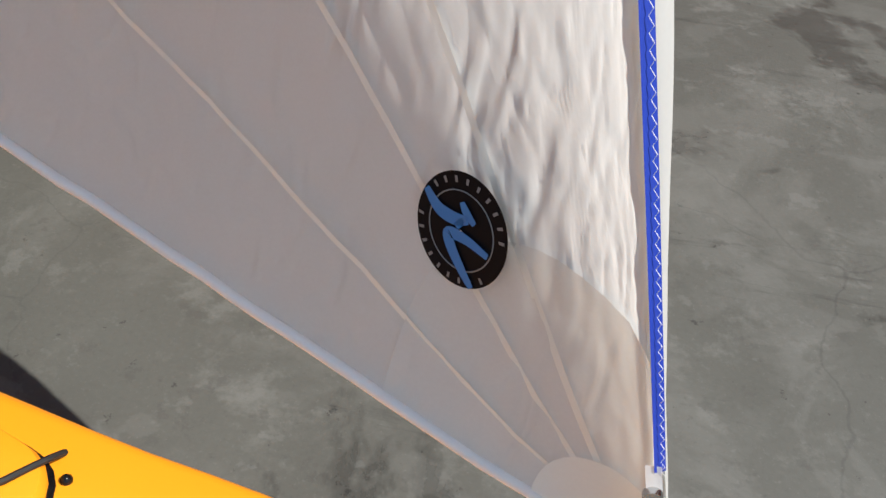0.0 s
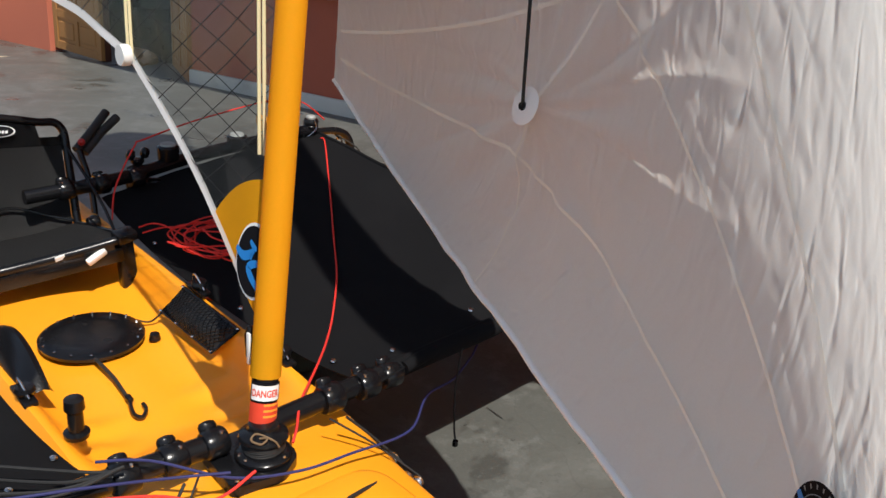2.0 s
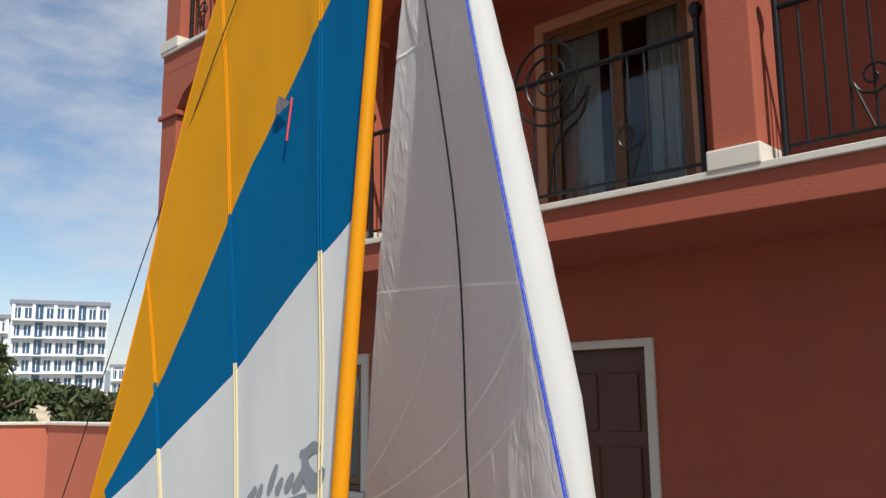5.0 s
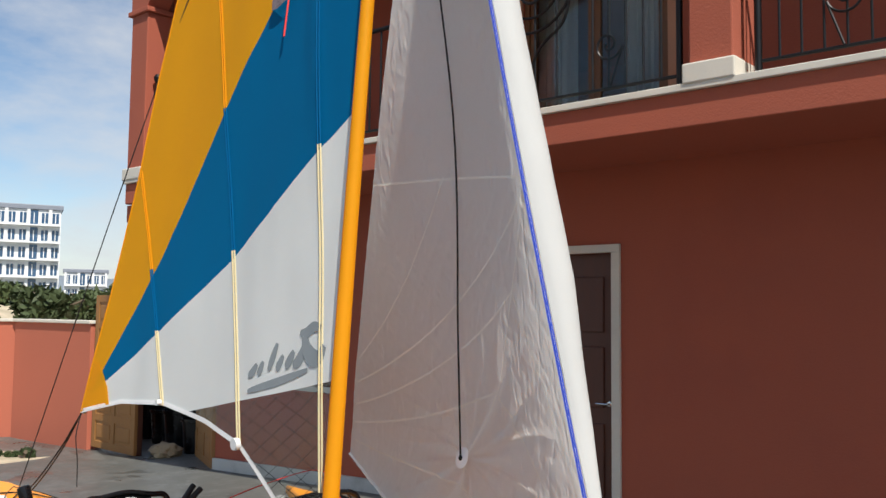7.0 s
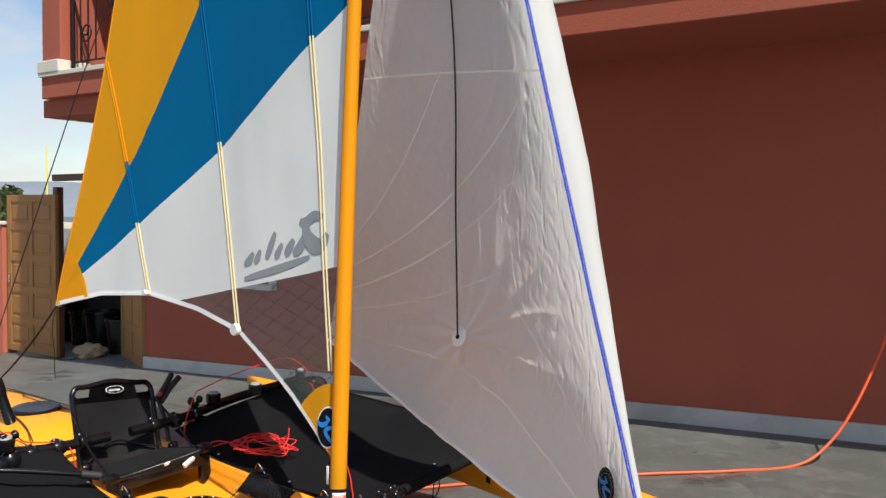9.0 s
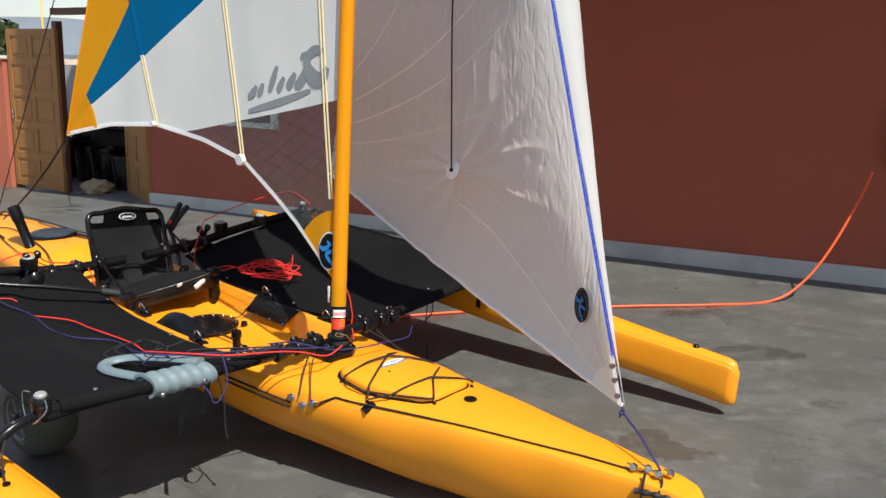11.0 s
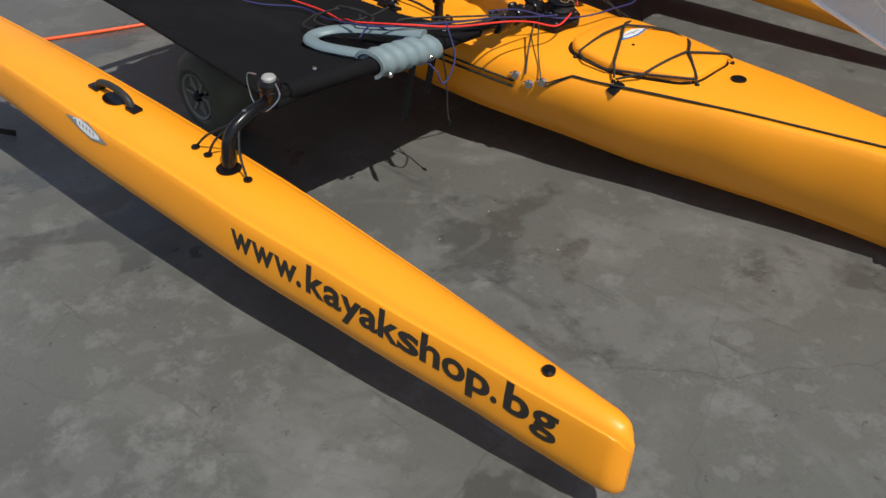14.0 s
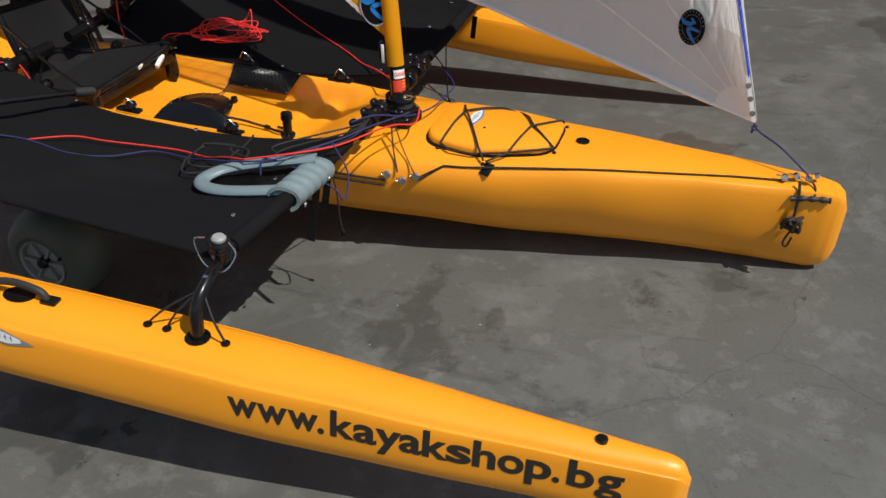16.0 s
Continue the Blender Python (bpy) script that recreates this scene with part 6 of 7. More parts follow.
def main_sail():
    t = thing("main_sail", "orange, blue and white mainsail with a clear window", "sail")
    up = lambda q: leech_top(q)
    part("orange_panel", panel(lambda q: min(max(ob_line(q), foot_s(q)), up(q)), up, 0.03, 2.06), M_SAILO, t, "orange sailcloth")
    part("blue_panel", panel(lambda q: min(max(bw_line(q), foot_s(q)), up(q)), lambda q: min(ob_line(q), up(q)), 0.03, 2.0), M_SAILB, t, "blue sailcloth")
    part("white_panel", panel(lambda q: max(foot_s(q), win_line(q)), lambda q: max(min(bw_line(q), up(q)), foot_s(q)), 0.03, 2.0), M_SAILW, t, "white sailcloth")
    part("clear_window", panel(lambda q: foot_s(q), lambda q: max(win_line(q), foot_s(q)), 0.03, 1.1), M_FILM, t, "clear film window with a thread grid")
    # reinforcing threads in the window
    bm = bmesh.new()
    for k in range(-12, 24):
        for sl in (0.42, -0.62):
            a = []
            for j in range(30):
                q = 0.05 + 1.05 * j / 29
                s = 0.25 + 0.078 * k + sl * (q - 0.05)
                if foot_s(q) < s < win_line(q):
                    a.append(rig(s, q, sail_d(s, q)))
            if len(a) > 1:
                add_tube(bm, a, 0.0013, 3)
    o = part("window_threads", bm, M_CORD, t, "dark reinforcing thread grid")
    o["kind"] = "stuff"
    # corner patch at the clew, disc patch at the tack
    bm = bmesh.new()
    for dd in (0.004, -0.004):
        ring = [rig(0.872, 1.80, dd + sail_d(0.87, 1.8)), rig(0.96, 1.83, dd + sail_d(0.96, 1.84)), rig(1.06, 1.90, dd + sail_d(1.06, 1.9)), rig(1.12, 1.985, dd + sail_d(1.12, 1.98))]
        c = rig(0.835, 2.055, dd + sail_d(0.835, 2.05))
        for a, b in zip(ring, ring[1:]):
            bm.faces.new([bm.verts.new(c), bm.verts.new(a), bm.verts.new(b)])
    part("clew_patch", bm, M_SAILO, t, "orange clew patch", smooth=False)
    arc = lambda q: max(foot_s(q), 0.2 + math.sqrt(max(0.0, 0.0625 - (q - 0.03) ** 2)))
    part("tack_patch", panel(foot_s, arc, 0.03, 0.268, 0.003), M_SAILO, t, "orange tack patch beside the mast")
    for lift, r0, mt, nm in ((0.006, 1.0, M_LOGOWHT, "pale ring"), (0.008, 0.92, M_LOGOBLK, "black disc")):
        rows = [[rig(0.27 + 0.085 * r * r0 * math.sin(a), 0.06 + 0.062 * r * r0 * math.cos(a), sail_d(0.3, 0.1) + lift) for a in [2 * math.pi * k / 30 for k in range(31)]] for r in (0.02, 0.5, 1.0)]
        part("tack_emblem", grid_mesh(rows)[0], mt, t, nm)
    emblem(t, lambda u, v: rig(0.27 + 0.066 * v, 0.06 - 0.05 * u, sail_d(0.3, 0.1) + 0.0105), bars=False)
    # edge tapes
    edge = [rig(s, q, sail_d(s, q)) for q, s in [(0.04 + 2.02 * k / 50, foot_s(0.04 + 2.02 * k / 50)) for k in range(51)]]
    rows = [[p, p + MDIR * 0.022] for p in edge]
    for d in (0.003, -0.003):
        part("foot_tape", grid_mesh([[a + SIDE * d, b + SIDE * d] for a, b in rows])[0], M_WTAPE, t, "white foot tape")
    edge = [rig(0.83 + 4.3 * k / 50, leech_q(0.83 + 4.3 * k / 50), sail_d(0.83 + 4.3 * k / 50, leech_q(0.83 + 4.3 * k / 50))) for k in range(51)]
    part("leech_line", tube(edge, 0.005, 6), M_SAILO, t)
    # batten sleeves
    for q0, s0, q1, s1 in ((1.309, foot_s(1.309), 1.835, 2.3), (0.648, foot_s(0.648), 1.235, 3.1), (0.062, 0.5, 0.27, 2.05)):
        for ext in (0, 1):
            n = 34
            s_hi = s1 if not ext else min(5.0, s1 + (1.55 if q0 > 0.1 else 2.4))
            s_lo = s0 if not ext else s1
            q_of = lambda s: q0 + (q1 - q0) * (s - s0) / (s1 - s0)
            segs = []
            for k in range(n + 1):
                s = s_lo + (s_hi - s_lo) * k / n
                q = q_of(s)
                if q < leech_q(s) - 0.01:
                    segs.append((s, q))
            groups = {}
            for s, q in segs:
                key = "w" if s < bw_line(q) else ("b" if s < ob_line(q) else "o")
                groups.setdefault(key, []).append((s, q))
            for key, g in groups.items():
                g = g + [p for p in segs if p[0] > g[-1][0]][:1]
                if len(g) < 2:
                    continue
                for off in (0.011, -0.011):
                    m_ = {"w": M_BATTEN, "b": M_SAILB, "o": M_SAILO}[key]
                    part("batten_sleeve", tube([rig(s, q + off * 0.8, sail_d(s, q) + 0.003) for s, q in g], 0.0042 if key == "w" else 0.004, 6), m_, t, "cream batten sleeve" if key == "w" else "batten sleeve")
    for q, s in ((0.648, 0.68), (1.309, 0.872)):
        part("batten_cap", lathe([(0.001, -0.012), (0.026 if q < 1 else 0.014, -0.012), (0.028 if q < 1 else 0.015, 0), (0.026 if q < 1 else 0.014, 0.012), (0.001, 0.012)], Matrix.Translation(rig(s, q, 0)) @ pose(0, 0, 0, 90, 0, 0), 20), M_WHITEPL, t, "white batten cap")
    # brush-stroke emblem on the white panel, seen from behind, and a dark one near the head
    strokes = [
        [(0.03, 0.165), (0.08, 0.178), (0.13, 0.165), (0.17, 0.172)],
        [(0.0, 0.1), (0.025, 0.062), (0.075, 0.07), (0.12, 0.11), (0.14, 0.165)],
        [(0.12, 0.13), (0.16, 0.075), (0.2, 0.06)],
        [(0.2, 0.11), (0.23, 0.075), (0.25, 0.06)],
        [(0.27, 0.105), (0.295, 0.07), (0.31, 0.06)],
        [(0.315, 0.155), (0.34, 0.1), (0.36, 0.06)],
        [(0.4, 0.1), (0.415, 0.07), (0.43, 0.055)],
        [(0.44, 0.095), (0.465, 0.07), (0.495, 0.06)],
        [(0.1, 0.03), (0.3, 0.012), (0.49, 0.002)],
    ]
    wid = [0.018, 0.026, 0.02, 0.017, 0.015, 0.015, 0.014, 0.015, 0.013]
    for st, w in zip(strokes, wid):
        P = smooth_path([(a, b, 0) for a, b in st], 6)
        rows = []
        for i, p in enumerate(P):
            a = P[max(0, i - 1)]
            b = P[min(len(P) - 1, i + 1)]
            nrm = Vector((-(b - a).y, (b - a).x, 0)).normalized()
            ww = w * (0.45 + 0.75 * math.sin(math.pi * (i + 0.6) / (len(P) + 0.2)))
            rows.append([rig(0.965 + (p + nrm * ww * e).y * 1.2 - 0.11 * p.x, 0.118 + (p + nrm * ww * e).x * 1.04, sail_d(1.0, 0.3) * 0 + sail_d(0.965 + p.y, 0.118 + p.x) + 0.003) for e in (-1, 1)])
        for d in (0.0, -0.006):
            part("emblem_stroke", grid_mesh([[a + SIDE * d, b + SIDE * d] for a, b in rows])[0], M_LOGOGRY, t, "grey brush-stroke emblem", smooth=False)
    for st in ([(0, 0), (0.12, 0.02), (0.25, 0.08), (0.3, 0.07)], [(0.05, 0.16), (0.16, 0.13), (0.22, 0.2)], [(0.1, 0.1), (0.14, 0.06)]):
        P = smooth_path([(a, b, 0) for a, b in st], 6)
        rows = [[rig(4.3 + p.y + e, 0.42 + p.x, sail_d(4.4, 0.5) + 0.004) for e in (-0.014, 0.014)] for p in P]
        for d in (0.0, -0.008):
            part("head_emblem", grid_mesh([[a + SIDE * d, b + SIDE * d] for a, b in rows])[0], M_LOGOBLK, t, "black brush-stroke emblem")
    # wind indicator patch
    c = rig(2.84, 0.58, 0.012)
    bm = bmesh.new()
    vs = [bm.verts.new(c + MDIR * a + AFT * b) for a, b in ((0.0, 0.0), (-0.03, 0.075), (-0.03, 0.12), (0.02, 0.125), (0.075, 0.11))]
    bm.faces.new(vs)
    wi = part("telltale_window", bm, mat("smoky_film", (0.16, 0.12, 0.12), 0.3, vary=0.4, scale=30), t, "smoky film patch", smooth=False)
    part("telltale", tube(smooth_path([c + MDIR * 0.02 - AFT * 0.008, c - MDIR * 0.05 - AFT * 0.006, c - MDIR * 0.14 - AFT * 0.002, c - MDIR * 0.21], 4), 0.005, 5), M_RED, t, "red telltale yarn")
    part("clew_eye", lathe([(0.001, -0.006), (0.012, -0.006), (0.014, 0), (0.012, 0.006), (0.001, 0.006)], Matrix.Translation(rig(0.835, 2.03, 0)) @ pose(0, 0, 0, 90), 14), M_STEEL, t, "steel clew eye")
    hk = part("tack_hook", lathe([(0.001, 0), (0.012, 0.0), (0.014, 0.05), (0.008, 0.07), (0.001, 0.072)], Matrix.Translation(rig(0.06, 0.055, 0.0)), 12), M_BLACK, t, "black tack hook")
    part("hook_tape", box(rig(0.08, 0.045, 0.015), (0.012, 0.006, 0.075), bevel=0.002), M_WHITEPL, t, "white tack webbing")
    return t


def emblem(t, f, bars=True):
    """Blue running-figure strokes drawn as plain shapes in an emblem; f places (u, v) in -1..1."""
    strokes = [([(-1.15, 0.36), (-0.7, 0.14), (-0.25, 0.2), (0.1, 0.4)], 0.15), ([(-0.2, 0.68), (0.02, 0.52), (0.28, 0.42)], 0.1), ([(-0.02, 0.34), (-0.12, 0.05)], 0.08), ([(0.85, -0.02), (0.25, -0.04), (-0.22, -0.2), (-0.08, -0.46), (0.4, -0.8), (0.78, -1.02)], 0.14)]
    for st, w in strokes:
        P = smooth_path([(a, b, 0) for a, b in st], 5)
        rows = []
        for i, p in enumerate(P):
            a, b = P[max(0, i - 1)], P[min(len(P) - 1, i + 1)]
            n = Vector((-(b - a).y, (b - a).x, 0)).normalized() * w * (0.5 + 0.6 * math.sin(math.pi * (i + 0.7) / (len(P) + 0.5)))
            rows.append([f(*(p + n).xy), f(*(p - n).xy)])
        part("emblem_stroke", grid_mesh(rows)[0], M_LOGOBLU, t, "blue brush stroke")


main_sail()

# ---- spinnaker ----
S_T = Vector((1.368, 0.075, 0.553))
S_H = Vector((-0.025, 0.548, 4.843))
S_C = Vector((-1.074, 0.948, 1.058))


def luff(u):
    return S_T + (S_H - S_T) * u + Vector((-0.035, -0.095, 0.28)) * 4 * u * (1 - u)


def sfoot(v):
    return S_T + (S_C - S_T) * v + Vector((0.0, -0.028, -0.007)) * 4 * v * (1 - v)


def sleech(u):
    return S_C + (S_H - S_C) * u + Vector((0.269, -0.281, -0.3)) * 4 * u * (1 - u)


GROM = (0.102, 0.53)


def ridge(x, y, z):
    """Sharp fold: 1 on the crease, falling off steeply to both sides."""
    return (1 - min(1.0, abs(noise.noise(Vector((x, y, z)))) * 2.6)) ** 2


def spin(u, v, d=0.0):
    """Spinnaker surface: u up the sail, v from luff to leech."""
    a, b = luff(u), sleech(u)
    p = a + (b - a) * v
    f0 = S_T + (S_C - S_T) * v
    p = p + (sfoot(v) - f0) * (1 - u) ** 2
    n = Vector((0.45, 0.86, 0.1)).normalized()
    belly = 0.27 * math.sin(math.pi * v ** 0.7) * (1 - math.exp(-u * 22)) * (1 - 0.55 * u)
    belly += 0.05 * math.sin(math.pi * v) * math.sin(7.5 * v - 2 * u) * min(1, max(0, u - 0.25) * 3)
    du, dv = (u - GROM[0]) * 3.9, (v - GROM[1]) * 2.1
    r = math.hypot(du, dv)
    dim = 0.028 * math.exp(-(r / 0.22) ** 2) + 0.02 * math.exp(-(r / 0.09) ** 2)
    ang = math.atan2(dv, du)
    fold = 0.0055 * math.sin(ang * 13 + 2 * noise.noise(Vector((ang, r * 4, 0)))) * math.exp(-((r - 0.22) / 0.17) ** 2)
    fold += 0.0075 * ridge(ang * 3.1, r * 1.6, 3.0) * math.exp(-((r - 0.3) / 0.26) ** 2)
    wx, wy = (p - S_T).xy.length, p.z
    wx += 0.012 * noise.noise(Vector((wx * 9, wy * 14, 1))) + 0.005 * noise.noise(Vector((wx * 30, wy * 40, 6)))
    near = math.exp(-(v / 0.125) ** 4) * min(1.0, 0.25 + u * 12) * (0.42 + 0.58 * math.exp(-(u / 0.085) ** 2))
    crease = 0.003 * noise.noise(Vector((v * 14, u * 9, 0)))
    crease -= near * (0.0015 * ridge(wx * 30 + wy * 3, wy * 6, 9) + 0.0017 * ridge(wx * 62 - wy * 12, wy * 12, 5) + 0.0016 * ridge(wx * 120 + wy * 26, wy * 24, 7))
    crease -= 0.0022 * ridge(wx * 9 + wy * 4, wy * 2.6, 2) + 0.0012 * ridge(wx * 15 - wy * 11, wy * 7, 12)
    return p + n * (belly - dim + fold + crease + d)


def spinnaker():
    t = thing("spinnaker", "thin white nylon spinnaker with blue luff tape and creased panels", "sail")
    nu, nv = 460, 300
    rows = [[spin((i / nu) ** 1.3, (k / nv) ** 1.75) for k in range(nv + 1)] for i in range(nu + 1)]
    bm, _ = grid_mesh(rows)
    part("body", bm, M_SPIN, t, "translucent white nylon")
    # flank of the sail that curls forward of the luff tape, in its greyer sunlit-side nylon
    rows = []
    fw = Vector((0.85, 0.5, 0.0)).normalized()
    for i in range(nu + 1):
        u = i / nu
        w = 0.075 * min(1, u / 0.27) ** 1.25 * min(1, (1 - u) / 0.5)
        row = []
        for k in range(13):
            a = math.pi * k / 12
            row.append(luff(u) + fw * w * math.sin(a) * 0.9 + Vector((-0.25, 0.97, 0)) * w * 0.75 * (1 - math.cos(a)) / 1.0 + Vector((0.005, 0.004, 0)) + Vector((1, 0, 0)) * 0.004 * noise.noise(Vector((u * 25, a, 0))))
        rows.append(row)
    part("luff_flank", grid_mesh(rows)[0], M_SPINW, t, "white flank beyond the luff, greyed for its sunlit side")
    rows = [[luff(i / nu) + Vector((-0.0055, -0.004, 0)), luff(i / nu) + Vector((0.0055, 0.002, 0))] for i in range(round(0.03 * nu), nu + 1)]
    rows = [[a + Vector((0.002, -0.006, 0)), b + Vector((0.002, -0.006, 0))] for a, b in rows]
    part("luff_tape", grid_mesh(rows)[0], M_LUFF, t, "blue stitched luff tape")
    bm = bmesh.new()
    add_tube(bm, [luff(i / 900) + Vector((0.0045 + (0.002 if i % 2 else -0.0015), -0.009, 0)) for i in range(27, 800)], 0.00035, 3)
    part("zigzag_stitch", bm, M_WTAPE, t, "white zigzag stitching")
    part("foot_tape", tube([spin(0.0, k / 60) for k in range(61)], 0.0075, 12), M_PATCH, t, "rolled white foot tape")
    # radial seams from the corners, doubled corner patches
    def seam(a, b, bend=0.0, w=0.0048):
        r_ = []
        for k in range(41):
            s = k / 40
            u = a[0] + (b[0] - a[0]) * s
            v = a[1] + (b[1] - a[1]) * s + bend * math.sin(math.pi * s)
            p = spin(u, max(0, min(1, v)), -0.004)
            q = spin(u + (b[0] - a[0]) * 0.02, max(0, min(1, v + (b[1] - a[1]) * 0.02)), -0.004)
            tng = (q - p).cross(Vector((0.45, 0.86, 0.1))).normalized()
            r_.append([p - tng * w, p + tng * w])
        part("seam", grid_mesh(r_)[0], M_SEAM, t, "cream seam")
    chain = [(0.0, 0.505), (0.066, 0.555), (0.102, 0.53), (0.172, 0.46), (0.265, 0.37), (0.352, 0.27)]
    for p, q in zip(chain, chain[1:]):
        seam(p, q)
    for p, bend in ((chain[1], 0.02), (chain[3], 0.03), (chain[4], 0.02)):
        seam((0.003, 0.01), p, bend)
    seam((0.338, 0.0), (0.36, 0.25))
    seam((0.36, 0.25), (0.43, 1.0))
    seam((0.62, 0.0), (0.68, 1.0))
    seam((0.352, 0.27), (0.6, 0.2), 0.02)
    for p, q in ((chain[1], (0.04, 0.98)), (chain[3], (0.075, 0.985)), (chain[4], (0.11, 0.985)), (chain[5], (0.15, 0.985)), ((0.398, 0.629), (0.19, 0.985))):
        seam(p, q)
    rows = []
    for i in range(15):
        q = i / 14
        rows.append([spin(0.054 * q * math.sin(a) ** 0.7, 0.135 * q * math.cos(a) ** 0.9, -0.003) for a in [0.5 * math.pi * k / 16 for k in range(17)]])
    part("tack_patch", grid_mesh(rows)[0], M_SPINP, t, "doubled tack patch")
    rows = []
    for i in range(13):
        q = i / 12
        rows.append([spin(0.02 * q * math.sin(a), 0.06 * q * math.cos(a), -0.006) for a in [0.5 * math.pi * k / 12 for k in range(13)]])
    part("tack_patch", grid_mesh(rows)[0], M_SEAM, t, "cream tack corner")
    rows = [[luff(0.032 * k / 8) + Vector((-0.012, -0.01, 0)), luff(0.032 * k / 8) + Vector((0.004, -0.008, 0))] for k in range(9)]
    part("tack_webbing", grid_mesh(rows)[0], M_WTAPE, t, "pale webbing along the tack")
    for u_ in (0.006, 0.016, 0.025):
        part("tack_eye", lathe([(0.004, -0.004), (0.01, -0.004), (0.01, 0.004), (0.004, 0.004)], Matrix.Translation(luff(u_) + Vector((-0.006, -0.013, 0))) @ pose(0, 0, 0, 90), 14), M_STEEL, t, "steel tack eye")
    # black oval emblem near the tack
    eu, ev = 0.043, 0.106
    c = spin(eu, ev, -0.006)
    ax = (spin(eu, ev + 0.02, -0.006) - spin(eu, ev - 0.02, -0.006)).normalized()
    up = (spin(eu + 0.05, ev, -0.006) - c)
    nrm = ax.cross(up).normalized()
    up = nrm.cross(ax).normalized()
    if nrm.y > 0:
        nrm = -nrm
    fx = lambda x, y, d: c - ax * x + up * y + nrm * d
    rows = [[fx(0.059 * r * math.cos(a), 0.067 * r * math.sin(a), 0.012) for a in [2 * math.pi * k / 40 for k in range(41)]] for r in (0.02, 0.5, 1.0)]
    part("emblem", grid_mesh(rows)[0], M_LOGOBLK, t, "black oval emblem")
    part("emblem_ring", tube([fx(0.042 * math.cos(a), 0.046 * math.sin(a), 0.0125) for a in [2 * math.pi * k / 40 for k in range(40)]], 0.0008, 4, closed=True), M_LOGOGRY, t, "thin grey ring")
    emblem(t, lambda u, v: fx(0.047 * u, 0.049 * v, 0.0145))
    for a0, a1, n in ((25, 150, 9), (195, 325, 9)):
        for k in range(n):
            a = radians(a0 + (a1 - a0) * k / (n - 1))
            bm = bmesh.new()
            q = [fx((0.052 + dr) * math.cos(a + da), (0.058 + dr) * math.sin(a + da), 0.0135) for dr, da in ((-0.003, -0.03), (0.004, -0.03), (0.004, 0.03), (-0.003, 0.03))]
            bm.faces.new([bm.verts.new(p) for p in q])
            part("emblem_bar", bm, M_LOGOGRY, t, smooth=False)
    # white patch with the retrieval line
    g = spin(GROM[0], GROM[1], -0.008)
    gn = Vector((-0.45, -0.86, -0.1)).normalized()
    pn = (gn + SUN * 0.5).normalized()
    px_ = pn.cross(Vector((0, 0, 1))).normalized()
    py_ = px_.cross(pn).normalized()
    rows = [[g + gn * 0.016 + pn * 0.004 * (1 - r * r) + px_ * (0.044 * r * math.cos(a)) + py_ * (0.044 * r * math.sin(a)) for a in [2 * math.pi * k / 28 for k in range(29)]] for r in (0.03, 0.35, 0.7, 1.0)]
    part("retrieval_patch", grid_mesh(rows)[0], M_PATCH, t, "round white patch")
    line = smooth_path([g + gn * 0.022, g + Vector((0.0, -0.05, 0.5)), g + Vector((0.01, -0.1, 1.4)), S_H + Vector((0.08, -0.16, -0.9)), S_H + Vector((0.02, -0.08, -0.05))], 8)
    part("retrieval_line", tube(line, 0.004, 6), M_CORD, t, "thin black retrieval line")
    part("patch_eye", lathe([(0.001, -0.004), (0.01, -0.004), (0.01, 0.004), (0.001, 0.004)], Matrix.Translation(g + gn * 0.021) @ pose(0, 0, 0, 90), 12), M_BLACK, t)
    # tack fittings and line to the bow
    bow = BOAT @ Vector((1.55, -0.01, 0.5))
    part("tack_line", tube(smooth_path([S_T + Vector((-0.01, 0, 0.03)), S_T + Vector((0.01, 0, -0.03)), (S_T + bow) / 2, bow], 5), 0.004, 6), M_BLUE, t, "dark blue tack line")
    part("tack_knot", tube([S_T + Vector((0.008 * math.cos(k * 1.3), 0.008 * math.sin(k * 1.3), -0.02 - 0.003 * k)) for k in range(9)], 0.004, 6), M_BLUE, t)
    return t


spinnaker()


# ---- seat in the cockpit ----
def seat_at(a, b, h=0.0):
    """Place on the seat back: a across from -1 to 1, b up from 0 to 1, h out of its face."""
    lo = Vector((-1.63, 0.005 + 0.225 * a, 0.335 - 0.02 * a))
    hi = Vector((-1.79, 0.035 + 0.225 * a, 0.755 - 0.02 * a))
    return lo + (hi - lo) * b + Vector((0.93, 0.02, 0.36)) * h


